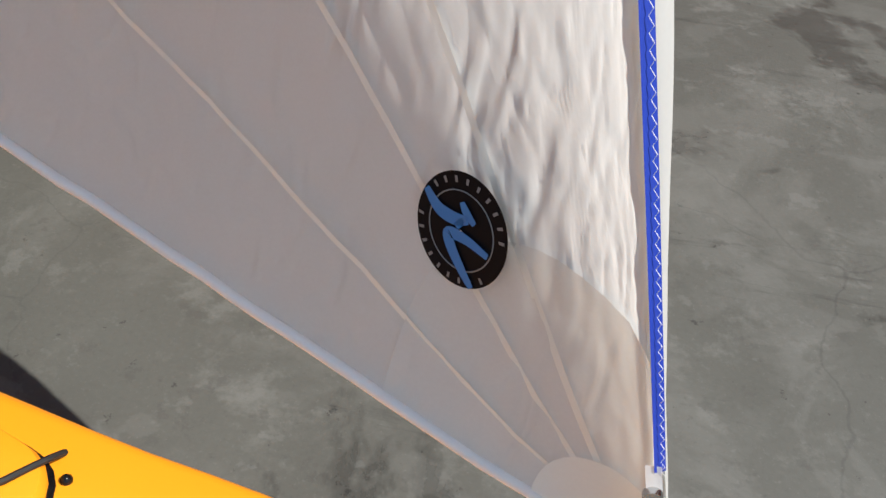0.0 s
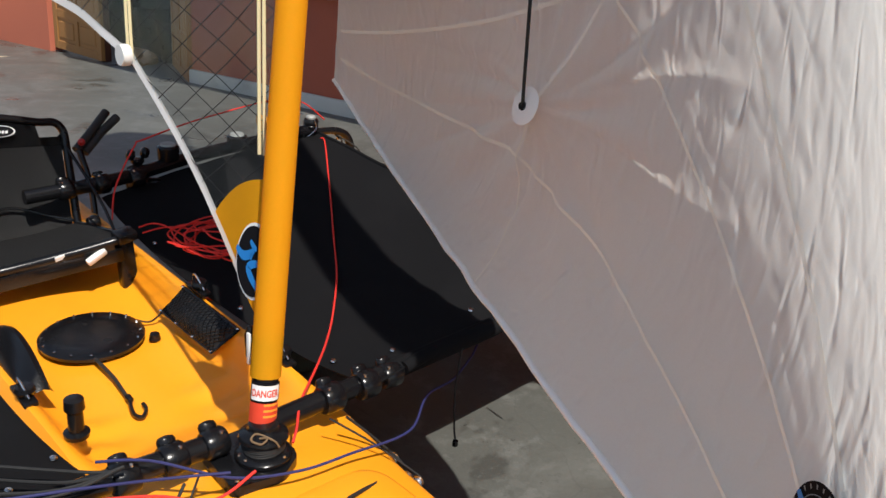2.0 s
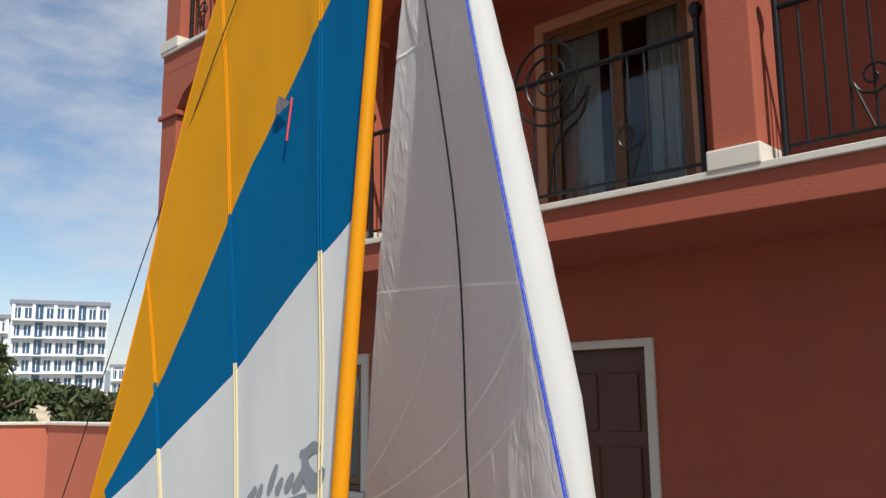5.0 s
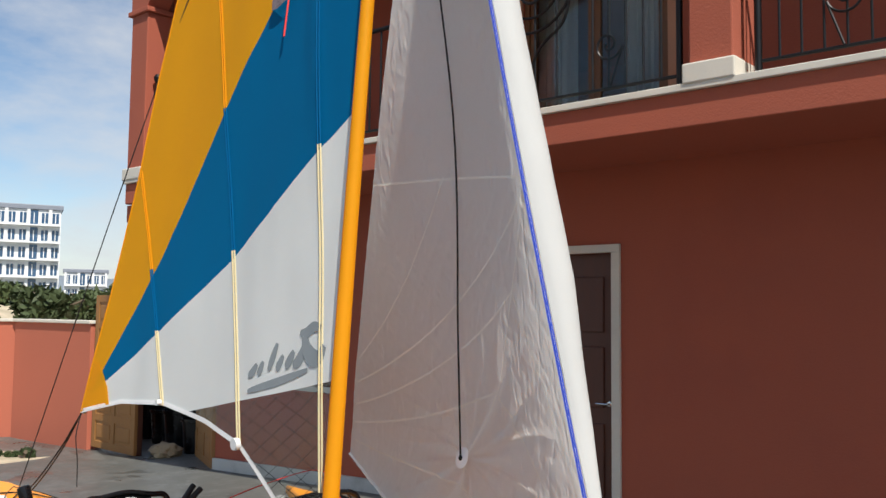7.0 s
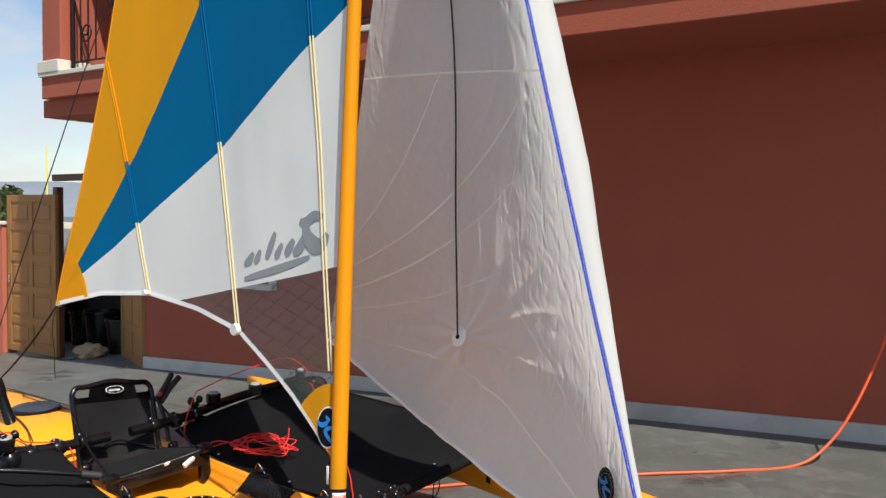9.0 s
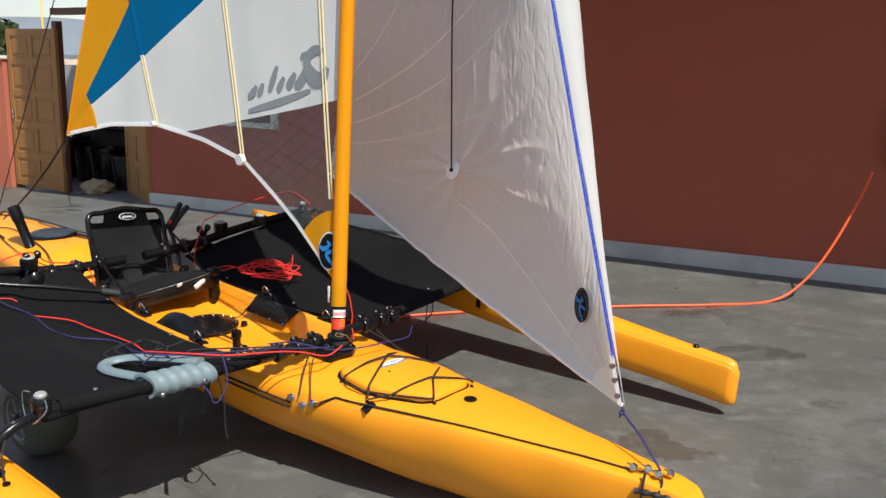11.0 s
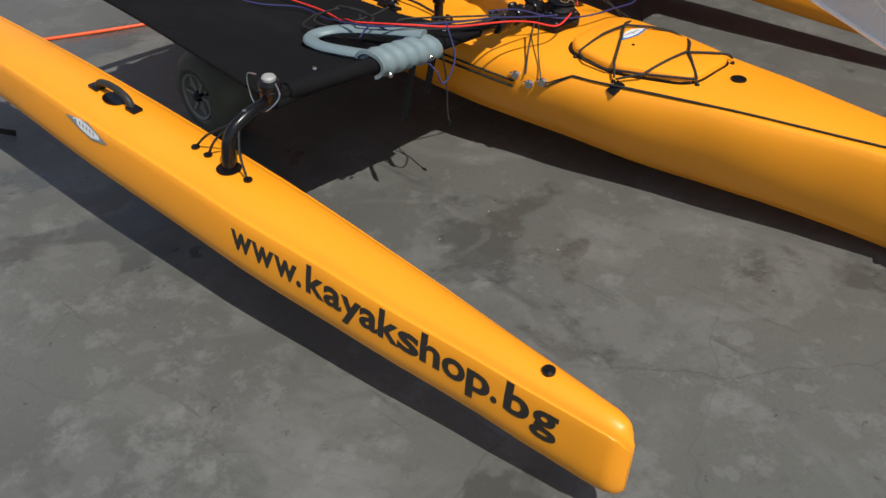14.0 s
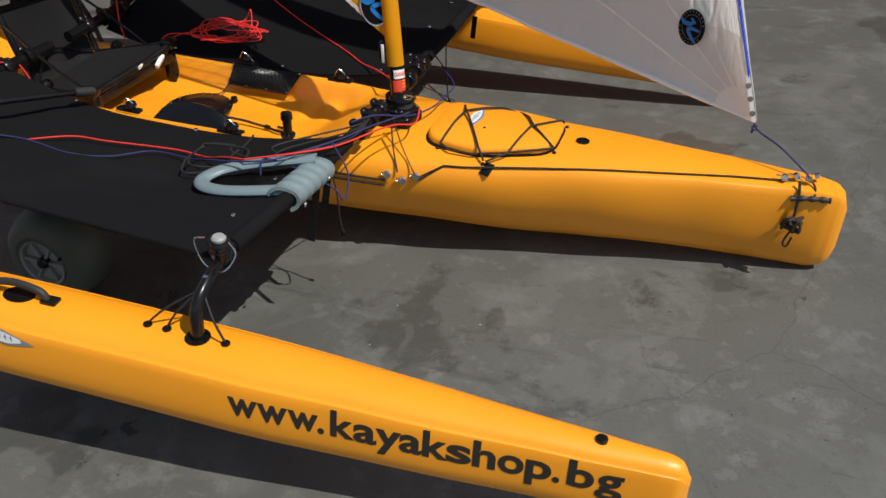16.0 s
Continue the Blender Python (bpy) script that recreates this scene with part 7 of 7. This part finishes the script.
def kayak_seat():
    t = thing("kayak_seat", "black mesh kayak seat with tubular frame and hand loops", "seat", BOAT)
    bow_ = lambda a, b: -0.05 * (1 - a * a) * math.sin(math.pi * min(1, 0.25 + 0.7 * b))
    outl = [(-1, -0.02), (-1, 0.3), (-1, 0.6), (-1.0, 0.86), (-0.96, 0.94), (-0.85, 0.985), (-0.6, 0.99), (0.0, 1.03), (0.6, 0.99), (0.85, 0.985), (0.96, 0.94), (1.0, 0.86), (1, 0.6), (1, 0.3), (1, -0.02)]
    part("back_frame", tube(smooth_path([seat_at(a, b) for a, b in outl], 5), 0.0145, 10), M_BLACK, t, "black tube frame")
    rows = [[seat_at(-0.93 + 1.86 * i / 22, 0.02 + 0.78 * k / 20, bow_(-0.93 + 1.86 * i / 22, k / 20)) for k in range(21)] for i in range(23)]
    bm, _ = grid_mesh(rows)
    bmesh.ops.solidify(bm, geom=bm.faces, thickness=0.006)
    part("back_mesh", bm, M_SEATMESH, t, "stretched black mesh panel")
    # top yoke with the two hand holes left open
    rows = []
    for i in range(29):
        a = -0.95 + 1.9 * i / 28
        inner = 0.6 < abs(a) < 0.93
        top = 0.87 if inner else (1.0 + 0.025 * (1 - a * a) if abs(a) <= 0.6 else 0.9)
        rows.append([seat_at(a, 0.76 + (top - 0.76) * k / 6, bow_(a, 0.8) * (1 - k / 6) + (0.006 if abs(a) < 0.6 else 0)) for k in range(7)])
    bm, _ = grid_mesh(rows)
    bmesh.ops.solidify(bm, geom=bm.faces, thickness=0.012)
    part("top_yoke", bm, M_BLACK, t, "smooth black padded yoke")
    for r, mt, d in ((1.0, M_LOGOWHT, 0.016), (0.9, M_LOGOBLK, 0.0175)):
        rows = [[seat_at(0.02 + 0.23 * r * q * math.cos(x), 0.925 + 0.045 * r * q * math.sin(x), d) for x in [2 * math.pi * k / 26 for k in range(27)]] for q in (0.02, 0.5, 1.0)]
        part("seat_emblem", grid_mesh(rows)[0], mt, t, "small oval emblem")
    for a, w in ((-0.1, 0.03), (-0.04, 0.02), (0.02, 0.02), (0.07, 0.016), (0.12, 0.02)):
        rows = [[seat_at(a - w, 0.905 + 0.02 * k, 0.0185), seat_at(a + w, 0.912 + 0.02 * k, 0.0185)] for k in (0, 1)]
        part("emblem_stroke", grid_mesh(rows)[0], M_LOGOWHT, t, smooth=False)
    part("panel_seam", tube(smooth_path([seat_at(-0.9, 0.08, 0.01), seat_at(-0.45, 0.26, -0.02), seat_at(0.05, 0.34, -0.028), seat_at(0.6, 0.25, -0.01), seat_at(0.92, 0.2, 0.012)], 6), 0.005, 6), M_BLACK, t, "piped seam")
    # bottom frame and sling
    lf, rf = (-1.34, -0.235, 0.41), (-1.235, 0.235, 0.485)
    lr, rr = (-1.64, -0.22, 0.385), (-1.66, 0.235, 0.38)
    part("base_frame", tube(smooth_path([lr, (-1.5, -0.23, 0.395), (-1.4, -0.24, 0.405), lf, (-1.31, -0.1, 0.425), (-1.26, 0.1, 0.46), rf, (-1.27, 0.255, 0.475), (-1.45, 0.25, 0.425), rr], 5), 0.0155, 10), M_BLACK, t, "black tube frame")
    rows = []
    for i in range(17):
        u = i / 16
        rows.append([Vector(lr).lerp(Vector(lf), u).lerp(Vector(rr).lerp(Vector(rf), u), k / 14) + Vector((0, 0, 0.008 - 0.02 * math.sin(math.pi * k / 14) * math.sin(math.pi * (0.2 + 0.7 * u)))) for k in range(15)])
    bm, _ = grid_mesh(rows)
    bmesh.ops.solidify(bm, geom=bm.faces, thickness=0.007)
    part("base_sling", bm, M_SEATMESH, t, "black mesh sling")
    part("front_rail", box((-1.29, 0.0, 0.4), (0.03, 0.47, 0.055), Euler((0.15, 0.1, -0.22)), 0.008), M_BLACK, t)
    for x, y, z0, z1 in ((-1.255, 0.24, 0.285, 0.49), (-1.33, -0.22, 0.29, 0.41), (-1.6, 0.225, 0.29, 0.38), (-1.6, -0.215, 0.29, 0.385)):
        part("leg", box((x, y, (z0 + z1) / 2), (0.045, 0.055, z1 - z0), Euler((0.05, -0.06, 0)), 0.01), M_BLACK, t, "black moulded leg")
    for x_, y, z in ((-1.245, 0.235, 0.49), (-1.34, -0.22, 0.415)):
        part("corner_clip", box((x_, y, z), (0.06, 0.07, 0.035), Euler((0.1, 0.1, 0.1)), 0.01), M_BLACK, t)
    part("webbing", box((-1.272, 0.02, 0.44), (0.006, 0.36, 0.022), Euler((0.15, 0.2, -0.22))), M_BLACK, t, smooth=False)
    b = part("buckle", box((-1.235, 0.135, 0.44), (0.02, 0.07, 0.024), Euler((0.5, 0.3, 0.2)), 0.005), M_WHITEPL, t, "pale webbing buckle")
    part("strap_end", box((-1.262, 0.03, 0.45), (0.006, 0.03, 0.014), Euler((0.2, 0.2, 0))), M_WHITEPL, t, smooth=False)
    for y in (-0.2, 0.22):
        part("side_knob", lathe([(0.001, -0.02), (0.022, -0.02), (0.026, 0), (0.018, 0.02), (0.001, 0.022)], pose(-1.56, y * 1.16, 0.42, 90), 14), M_BLACK, t)
        part("stay_strap", tube(smooth_path([(-1.72, y * 1.1, 0.66), (-1.5, y * 1.2, 0.52), (-1.33, y * 1.15, 0.42)], 5), 0.006, 6), M_BLACK, t, "adjusting strap")
    part("side_clasp", box((-1.66, -0.26, 0.52), (0.035, 0.05, 0.03), None, 0.006), M_GREY, t, "grey clasp")
    return t


kayak_seat()


def tiller():
    t = thing("tiller_grip", "two black foam-gripped handles with a red knob", "handle", BOAT @ Matrix.Translation((-0.13, 0.02, 0.0)))
    for dy, z, ex in ((0.0, 0.66, 0.0), (0.03, 0.645, 0.03)):
        path = [(-1.66, 0.28 + dy, z - 0.045), (-1.7, 0.36 + dy, z + 0.01), (-1.76 + ex, 0.44 + dy, z + 0.055)]
        part("grip", tube(path, 0.0165, 12), M_RUBBER, t, "black foam grip")
    part("stem", tube(smooth_path([(-1.66, 0.29, 0.62), (-1.6, 0.3, 0.5), (-1.55, 0.29, 0.38)], 5), 0.012, 8), M_BLKMET, t)
    bm = bmesh.new()
    bmesh.ops.create_icosphere(bm, subdivisions=2, radius=0.014)
    bmesh.ops.translate(bm, vec=(-1.655, 0.3, 0.645), verts=bm.verts)
    part("knob", bm, mat("red_plastic", (0.5, 0.02, 0.02), 0.4), t, "small red knob")
    return t


tiller()

# ---- rear crossbar hardware ----
def cross_post(x, y, z, lean):
    t = thing("crossbar_post", "black swivel post with clamp on the rear crossbar", "fitting", BOAT @ Matrix.Translation((x, y, z)), "crossbar posts")
    part("collar", lathe([(0.001, -0.05), (0.045, -0.05), (0.05, -0.02), (0.04, 0.0), (0.03, 0.012), (0.001, 0.014)], Matrix(), 20), M_BLACK, t)
    part("stem", lathe([(0.001, 0), (0.022, 0.0), (0.024, 0.03), (0.018, 0.05), (0.026, 0.06), (0.026, 0.075), (0.001, 0.078)], Matrix(), 16), M_BLACK, t)
    for dy in (-0.028, 0.028):
        part("cap_knob", lathe([(0.001, -0.012), (0.02, -0.012), (0.022, 0.004), (0.012, 0.012), (0.001, 0.014)], pose(0, dy, 0.092, 70 * lean, 0, 0), 14), M_BLACK, t)
    part("elbow", tube(smooth_path([(0, 0.0, -0.03), (0.03, 0.05 * lean, -0.03), (0.05, 0.12 * lean, -0.06)], 5), 0.026, 12), M_BLACK, t)
    return t


cross_post(-1.56, -0.6, 0.575, -1)
cross_post(-1.72, 0.5, 0.5, 1)
rod = thing("paddle_shaft", "thin black paddle shaft with a grey end lying over the trampoline", "shaft", BOAT)
part("shaft", tube([(-1.46, -0.97, 0.62), (-1.42, -0.87, 0.61), (-1.31, -0.67, 0.58), (-1.225, -0.4, 0.515)], 0.011, 12), M_BLKMET, rod)
part("sleeve", tube([(-1.235, -0.43, 0.523), (-1.21, -0.35, 0.5)], 0.019, 12), M_RUBBER, rod, "black rubber end sleeve")
part("grey_band", tube([(-1.468, -0.985, 0.622), (-1.455, -0.955, 0.618)], 0.0125, 12), M_GREY, rod)


# ---- beach wheels ----
def beach_wheel(s):
    t = thing("beach_wheel", "olive balloon beach wheel with grey spoked rim under the trampoline", "wheel", BOAT @ pose(-1.1, 0.83 * s, 0.06, 90 * -s, 0, 0), "beach wheels")
    prof = [(0.095, -0.1), (0.115, -0.112), (0.145, -0.108), (0.173, -0.085), (0.19, -0.045), (0.195, 0.0), (0.19, 0.045), (0.173, 0.085), (0.145, 0.108), (0.115, 0.112), (0.095, 0.1), (0.09, 0.06)]
    part("tyre", lathe(prof, seg=44), M_TYRE, t, "olive balloon tyre")
    rim = part("rim", lathe([(0.03, 0.085), (0.086, 0.085), (0.089, 0.108), (0.098, 0.113), (0.1, 0.1), (0.094, 0.06)], seg=32), M_RIM, t, "grey plastic rim")
    for k in range(6):
        a = 60 * k
        part("spoke", box((0.055 * math.cos(radians(a)), 0.055 * math.sin(radians(a)), 0.092), (0.075, 0.013, 0.02), Euler((0, 0, radians(a))), 0.003), M_RIM, rim)
    part("hub", lathe([(0.001, 0.05), (0.024, 0.05), (0.024, 0.108), (0.016, 0.118), (0.001, 0.12)], seg=18), M_BLACK, t, "black hub")
    part("hub_face", lathe([(0.001, 0.06), (0.089, 0.06), (0.089, 0.075), (0.001, 0.075)], seg=28), M_BLACK, t)
    part("valve", lathe([(0.001, 0.0), (0.006, 0.0), (0.005, 0.016), (0.001, 0.018)], Matrix.Translation((0.098, 0.05, 0.108)), 10), M_BLACK, t)
    return t


beach_wheel(-1)
beach_wheel(1)
cart = thing("wheel_axle", "grey metal axle and cradle carrying the hull", "axle", BOAT)
part("axle", tube([(-1.1, -0.76, 0.06), (-1.1, 0.76, 0.06)], 0.014, 12), M_RIM, cart)
for s_ in (-1, 1):
    part("cradle_post", tube([(-1.11, 0.2 * s_, 0.055), (-1.11, 0.27 * s_, 0.22)], 0.014, 10), M_RIM, cart)


# ---- grip pad over the starboard front bar ----
def grip_pad():
    t = thing("carry_loop", "blue-grey moulded carry loop with ribbed grip over the crossbar", "handle", BOAT)
    fr = [Vector(p) for p in ((-0.02, -0.945, 0.617), (-0.11, -0.955, 0.614), (-0.19, -0.95, 0.61), (-0.25, -0.92, 0.607), (-0.275, -0.87, 0.607), (-0.25, -0.81, 0.61), (-0.19, -0.775, 0.614), (-0.11, -0.755, 0.62), (-0.02, -0.735, 0.625))]
    fr = [Vector((-0.05 + (p.x + 0.02) * 1.27, p.y + 0.055 + 0.2157 * (p.x + 0.02), p.z - 0.034 + 0.11 * (p.x + 0.02))) for p in fr]
    ring = smooth_path(fr, 6)
    bm = bmesh.new()
    rows = []
    for i, p in enumerate(ring):
        a, b = ring[max(0, i - 1)], ring[min(len(ring) - 1, i + 1)]
        tg = (b - a).normalized()
        side = tg.cross(Vector((0, 0, 1))).normalized()
        rows.append([p + side * 0.026 * math.cos(q) + Vector((0, 0, 1)) * 0.015 * math.sin(q) for q in [2 * math.pi * k / 14 for k in range(14)]])
    bm, V = grid_mesh(rows, closed_u=True)
    bm.faces.new(V[0])
    bm.faces.new(V[-1][::-1])
    bmesh.ops.recalc_face_normals(bm, faces=bm.faces)
    part("loop", bm, M_BLUEGREY, t, "smooth blue-grey loop")
    # ribbed grip wrapped over the bar
    rows = []
    for i in range(61):
        u = i / 60
        y = -0.92 + 0.27 * u
        rib = 0.003 * math.cos(2 * math.pi * 5.5 * u)
        row = []
        for k in range(15):
            a = radians(165 - 235 * k / 14)
            r = 0.043 + rib * 0.75 + 0.014 * max(0, math.cos(a - radians(170)))
            row.append((-0.044 + r * 1.05 * math.cos(a), y + 0.012 * math.cos(a), 0.562 - 0.025 * u + r * math.sin(a)))
        rows.append(row)
    bm, _ = grid_mesh(rows)
    bmesh.ops.recalc_face_normals(bm, faces=bm.faces)
    bmesh.ops.solidify(bm, geom=bm.faces, thickness=0.012)
    part("ribbed_grip", bm, M_BLUEGREY, t, "ribbed blue-grey grip")
    part("underside", plate(rounded([(-0.36, -0.9), (-0.05, -0.91), (-0.05, -0.69), (-0.34, -0.8)], 0.07), 0.512, 0.528, 0.004), M_BLACK, t, "black underside")
    for y in (-0.88, -0.7):
        part("grip_bolt", lathe([(0.001, 0), (0.01, 0), (0.008, 0.004), (0.001, 0.005)], pose(0.005, y, 0.535, 0, 100, 0), 10), M_STEEL, t)
    return t


grip_pad()


# ---- ropes ----
def rope(name, label, pts, r, m, world=False, per=7):
    bm = tube(smooth_path(pts, per), r, 7)
    return tagged(link_mesh(name, bm, m, m=None if world else BOAT), label, "rope")


rope("sheet_rope", "red rope lying over the rear crossbar and trampoline", [(-1.67, -1.3, 0.69), (-1.66, -1.24, 0.68), (-1.6, -1.17, 0.61), (-1.478, -1.132, 0.592), (-1.434, -1.057, 0.58), (-1.391, -0.866, 0.545), (-1.36, -0.8, 0.535), (-1.3, -0.79, 0.515)], 0.003, M_RED)
rope("sheet_rope", "red rope lying along the trampoline", [(-1.19, -0.8, 0.495), (-1.154, -0.786, 0.503), (-1.056, -0.681, 0.484), (-0.928, -0.655, 0.476), (-0.758, -0.621, 0.47), (-0.637, -0.613, 0.472), (-0.5, -0.65, 0.49), (-0.38, -0.73, 0.555), (-0.262, -0.78, 0.595)], 0.0032, M_RED)
rope("sheet_rope", "red rope crossing the carry loop to the mast", [(-0.262, -0.782, 0.597), (-0.095, -0.713, 0.62), (-0.01, -0.578, 0.6), (0.053, -0.388, 0.58), (0.08, -0.28, 0.555), (0.119, -0.184, 0.525), (0.1, -0.08, 0.535)], 0.0032, M_RED)
rope("control_rope", "thin dark blue rope along the trampoline to the mast", [(-1.56, -0.86, 0.6), (-1.502, -0.857, 0.572), (-1.333, -0.86, 0.54), (-1.16, -0.804, 0.511), (-0.965, -0.817, 0.5), (-0.83, -0.773, 0.49), (-0.723, -0.66, 0.476), (-0.55, -0.68, 0.49), (-0.4, -0.77, 0.56), (-0.29, -0.8, 0.592), (-0.155, -0.764, 0.61), (-0.035, -0.555, 0.6), (0.012, -0.4, 0.585), (0.03, -0.254, 0.55), (0.07, -0.12, 0.53)], 0.0032, M_BLUE)
rope("control_rope", "dark blue rope hanging from the crossbar", [(-0.03, -0.6, 0.62), (0.035, -0.62, 0.53), (0.05, -0.66, 0.47), (0.045, -0.69, 0.455), (0.02, -0.7, 0.5), (-0.1, -0.72, 0.56), (-0.2, -0.76, 0.6), (-0.16, -0.86, 0.6)], 0.003, M_BLUE)
rope("control_rope", "dark blue rope from the port trampoline over the bow deck", [(-0.5, 1.1, 0.5), (-0.235, 0.903, 0.4), (-0.065, 0.65, 0.42), (0.02, 0.46, 0.47), (0.109, 0.326, 0.47), (0.125, 0.144, 0.495), (0.125, 0.009, 0.51), (0.075, -0.119, 0.52), (-0.02, -0.246, 0.56), (-0.078, -0.333, 0.56)], 0.0032, M_BLUE)
pts_ = [(-1.66, 1.3), (-1.61, 1.284), (-1.35, 1.12), (-1.122, 0.974), (-0.9, 0.83), (-0.704, 0.702), (-0.489, 0.534), (-0.37, 0.43)]
pts_ = [(x, y, TRAMP[1].ray_cast(Vector((x, y, 2)), Vector((0, 0, -1)))[0].z + 0.006) for x, y in pts_]
rope("halyard_rope", "red rope running over the port trampoline to the mast", pts_ + [(-0.25, 0.32, 0.485), (-0.15, 0.22, 0.505), (-0.07, 0.14, 0.52), (0.0, 0.085, 0.515), (0.03, 0.055, 0.505)], 0.0032, M_RED)
rope("rudder_rope", "red rope strung between the rear crossbar posts", [(-1.67, -1.28, 0.68), (-1.582, -1.142, 0.655), (-1.546, -0.985, 0.665), (-1.53, -0.846, 0.665), (-1.56, -0.62, 0.685), (-1.62, -0.5, 0.6), (-1.64, -0.36, 0.56), (-1.63, -0.28, 0.52), (-1.58, -0.27, 0.4)], 0.0032, M_RED)
rope("rudder_rope", "red rope strung from the port post to the mainsail", [(-1.55, 0.32, 0.42), (-1.6, 0.36, 0.52), (-1.67, 0.47, 0.64), (-1.69, 0.52, 0.655), (-1.72, 0.8, 0.7), (-1.76, 1.2, 0.72), (-1.78, 1.4, 0.6)], 0.0032, M_RED)


def rope_pile():
    rng = random.Random(12)
    pts = []
    for k in range(56):
        a = k * 0.9 + rng.uniform(-0.5, 0.5)
        r = 0.05 + 0.12 * rng.random() ** 0.6
        pts.append((-1.09 + 1.1 * r * math.cos(a) + rng.uniform(-0.03, 0.03), 0.48 + 0.95 * r * math.sin(a) + rng.uniform(-0.03, 0.03), 0.462 + 0.03 * rng.random() + 0.012 * math.sin(k * 0.7) + 0.09 * 0.05))
    pts = [(-1.35, 0.33, 0.46), (-1.3, 0.4, 0.47)] + pts + [(-1.0, 0.56, 0.49), (-1.02, 0.6, 0.56), (-1.06, 0.6, 0.5), (-1.15, 0.5, 0.48), (-1.3, 0.42, 0.46), (-1.32, 0.33, 0.45)]
    return rope("tangled_rope", "tangled pile of thin red rope on the trampoline", pts, 0.003, M_RED)


rope_pile()
rng_ = random.Random(5)
for k in range(4):
    x, y = (-0.42, -0.72, ) if k < 2 else (-0.3, -0.62)
    pts_ = [(x + 0.1 * math.cos(a) + rng_.uniform(-0.03, 0.03), y + 0.08 * math.sin(a) + rng_.uniform(-0.03, 0.03), 0.535 + 0.012 * rng_.random()) for a in [0.2 + 0.9 * j + k for j in range(6)]]
    rope("loose_cord", "loose black cord on the trampoline", pts_ + [(-0.05, -0.5 + 0.05 * k, 0.56), (-0.02, -0.3, 0.57)], 0.0035, M_CORD)


hose = [(1.06, 4.2, 1.02), (1.03, 4.12, 0.86), (0.93, 3.9, 0.5), (0.82, 3.72, 0.26)]
hose += [(x, y, ground_z(x, y) + 0.0095) for x, y in ((0.68, 3.5), (0.4, 3.12), (0.0, 2.74), (-0.45, 2.3), (-0.9, 1.9), (-1.4, 1.3), (-2.0, 0.6), (-2.35, -0.05), (-2.6, -0.54), (-2.83, -0.93), (-3.1, -1.3), (-3.5, -1.6), (-4.2, -1.9))]
tagged(link_mesh("garden_hose", tube(smooth_path(hose, 8), 0.0095, 10), M_HOSE), "orange garden hose running over the concrete", "hose")


def strap_loop(pts):
    P = smooth_path([(x, y, ground_z(x, y) + h) for x, y, h in pts], 8)
    bm, _ = grid_mesh([[p, p + Vector((0, 0.004, 0.026))] for p in P])
    bmesh.ops.recalc_face_normals(bm, faces=bm.faces)
    bmesh.ops.solidify(bm, geom=bm.faces, thickness=0.003)
    return tagged(link_mesh("webbing_strap", bm, M_BLACK), "black webbing strap curled on the concrete", "strap")


strap_loop([(-2.07, -1.05, 0.0), (-2.04, -0.95, 0.02), (-1.98, -0.92, 0.03), (-1.88, -0.95, 0.01), (-1.8, -0.99, 0.0), (-1.7, -1.02, 0.0), (-1.59, -1.0, 0.0)])
strap_loop([(-2.04, -1.48, 0.0), (-1.96, -1.53, 0.0), (-1.88, -1.51, 0.01), (-1.78, -1.45, 0.0)])

# ---- running rigging aft ----
clew_ = Vector((-2.131, -0.092, 1.252))
for y_, x_ in ((-0.05, -3.14), (0.07, -3.3)):
    end_ = BOAT @ Vector((x_, y_, 0.46))
    rope("mainsheet", "black mainsheet from the sail clew to the stern", [clew_, clew_.lerp(end_, 0.33) + Vector((0, 0.01, -0.02)), clew_.lerp(end_, 0.66) + Vector((0, 0, -0.03)), end_], 0.0045, M_CORD, True)
rope("cord_tail", "short black cord dangling from the sail clew", [clew_, clew_ + Vector((-0.01, -0.02, -0.12)), clew_ + Vector((-0.03, 0, -0.26)), clew_ + Vector((-0.05, 0.01, -0.36)), clew_ + Vector((-0.02, 0.0, -0.4))], 0.003, M_CORD, True)
end_ = BOAT @ Vector((-3.3, -0.02, 0.46))
top_ = rig(5.2, 0.3, 0.05)
rope("backstay", "thin black line from the masthead to the stern", [top_, top_.lerp(end_, 0.3) + SIDE * 0.07, top_.lerp(end_, 0.6) + SIDE * 0.06, end_], 0.0035, M_CORD, True)
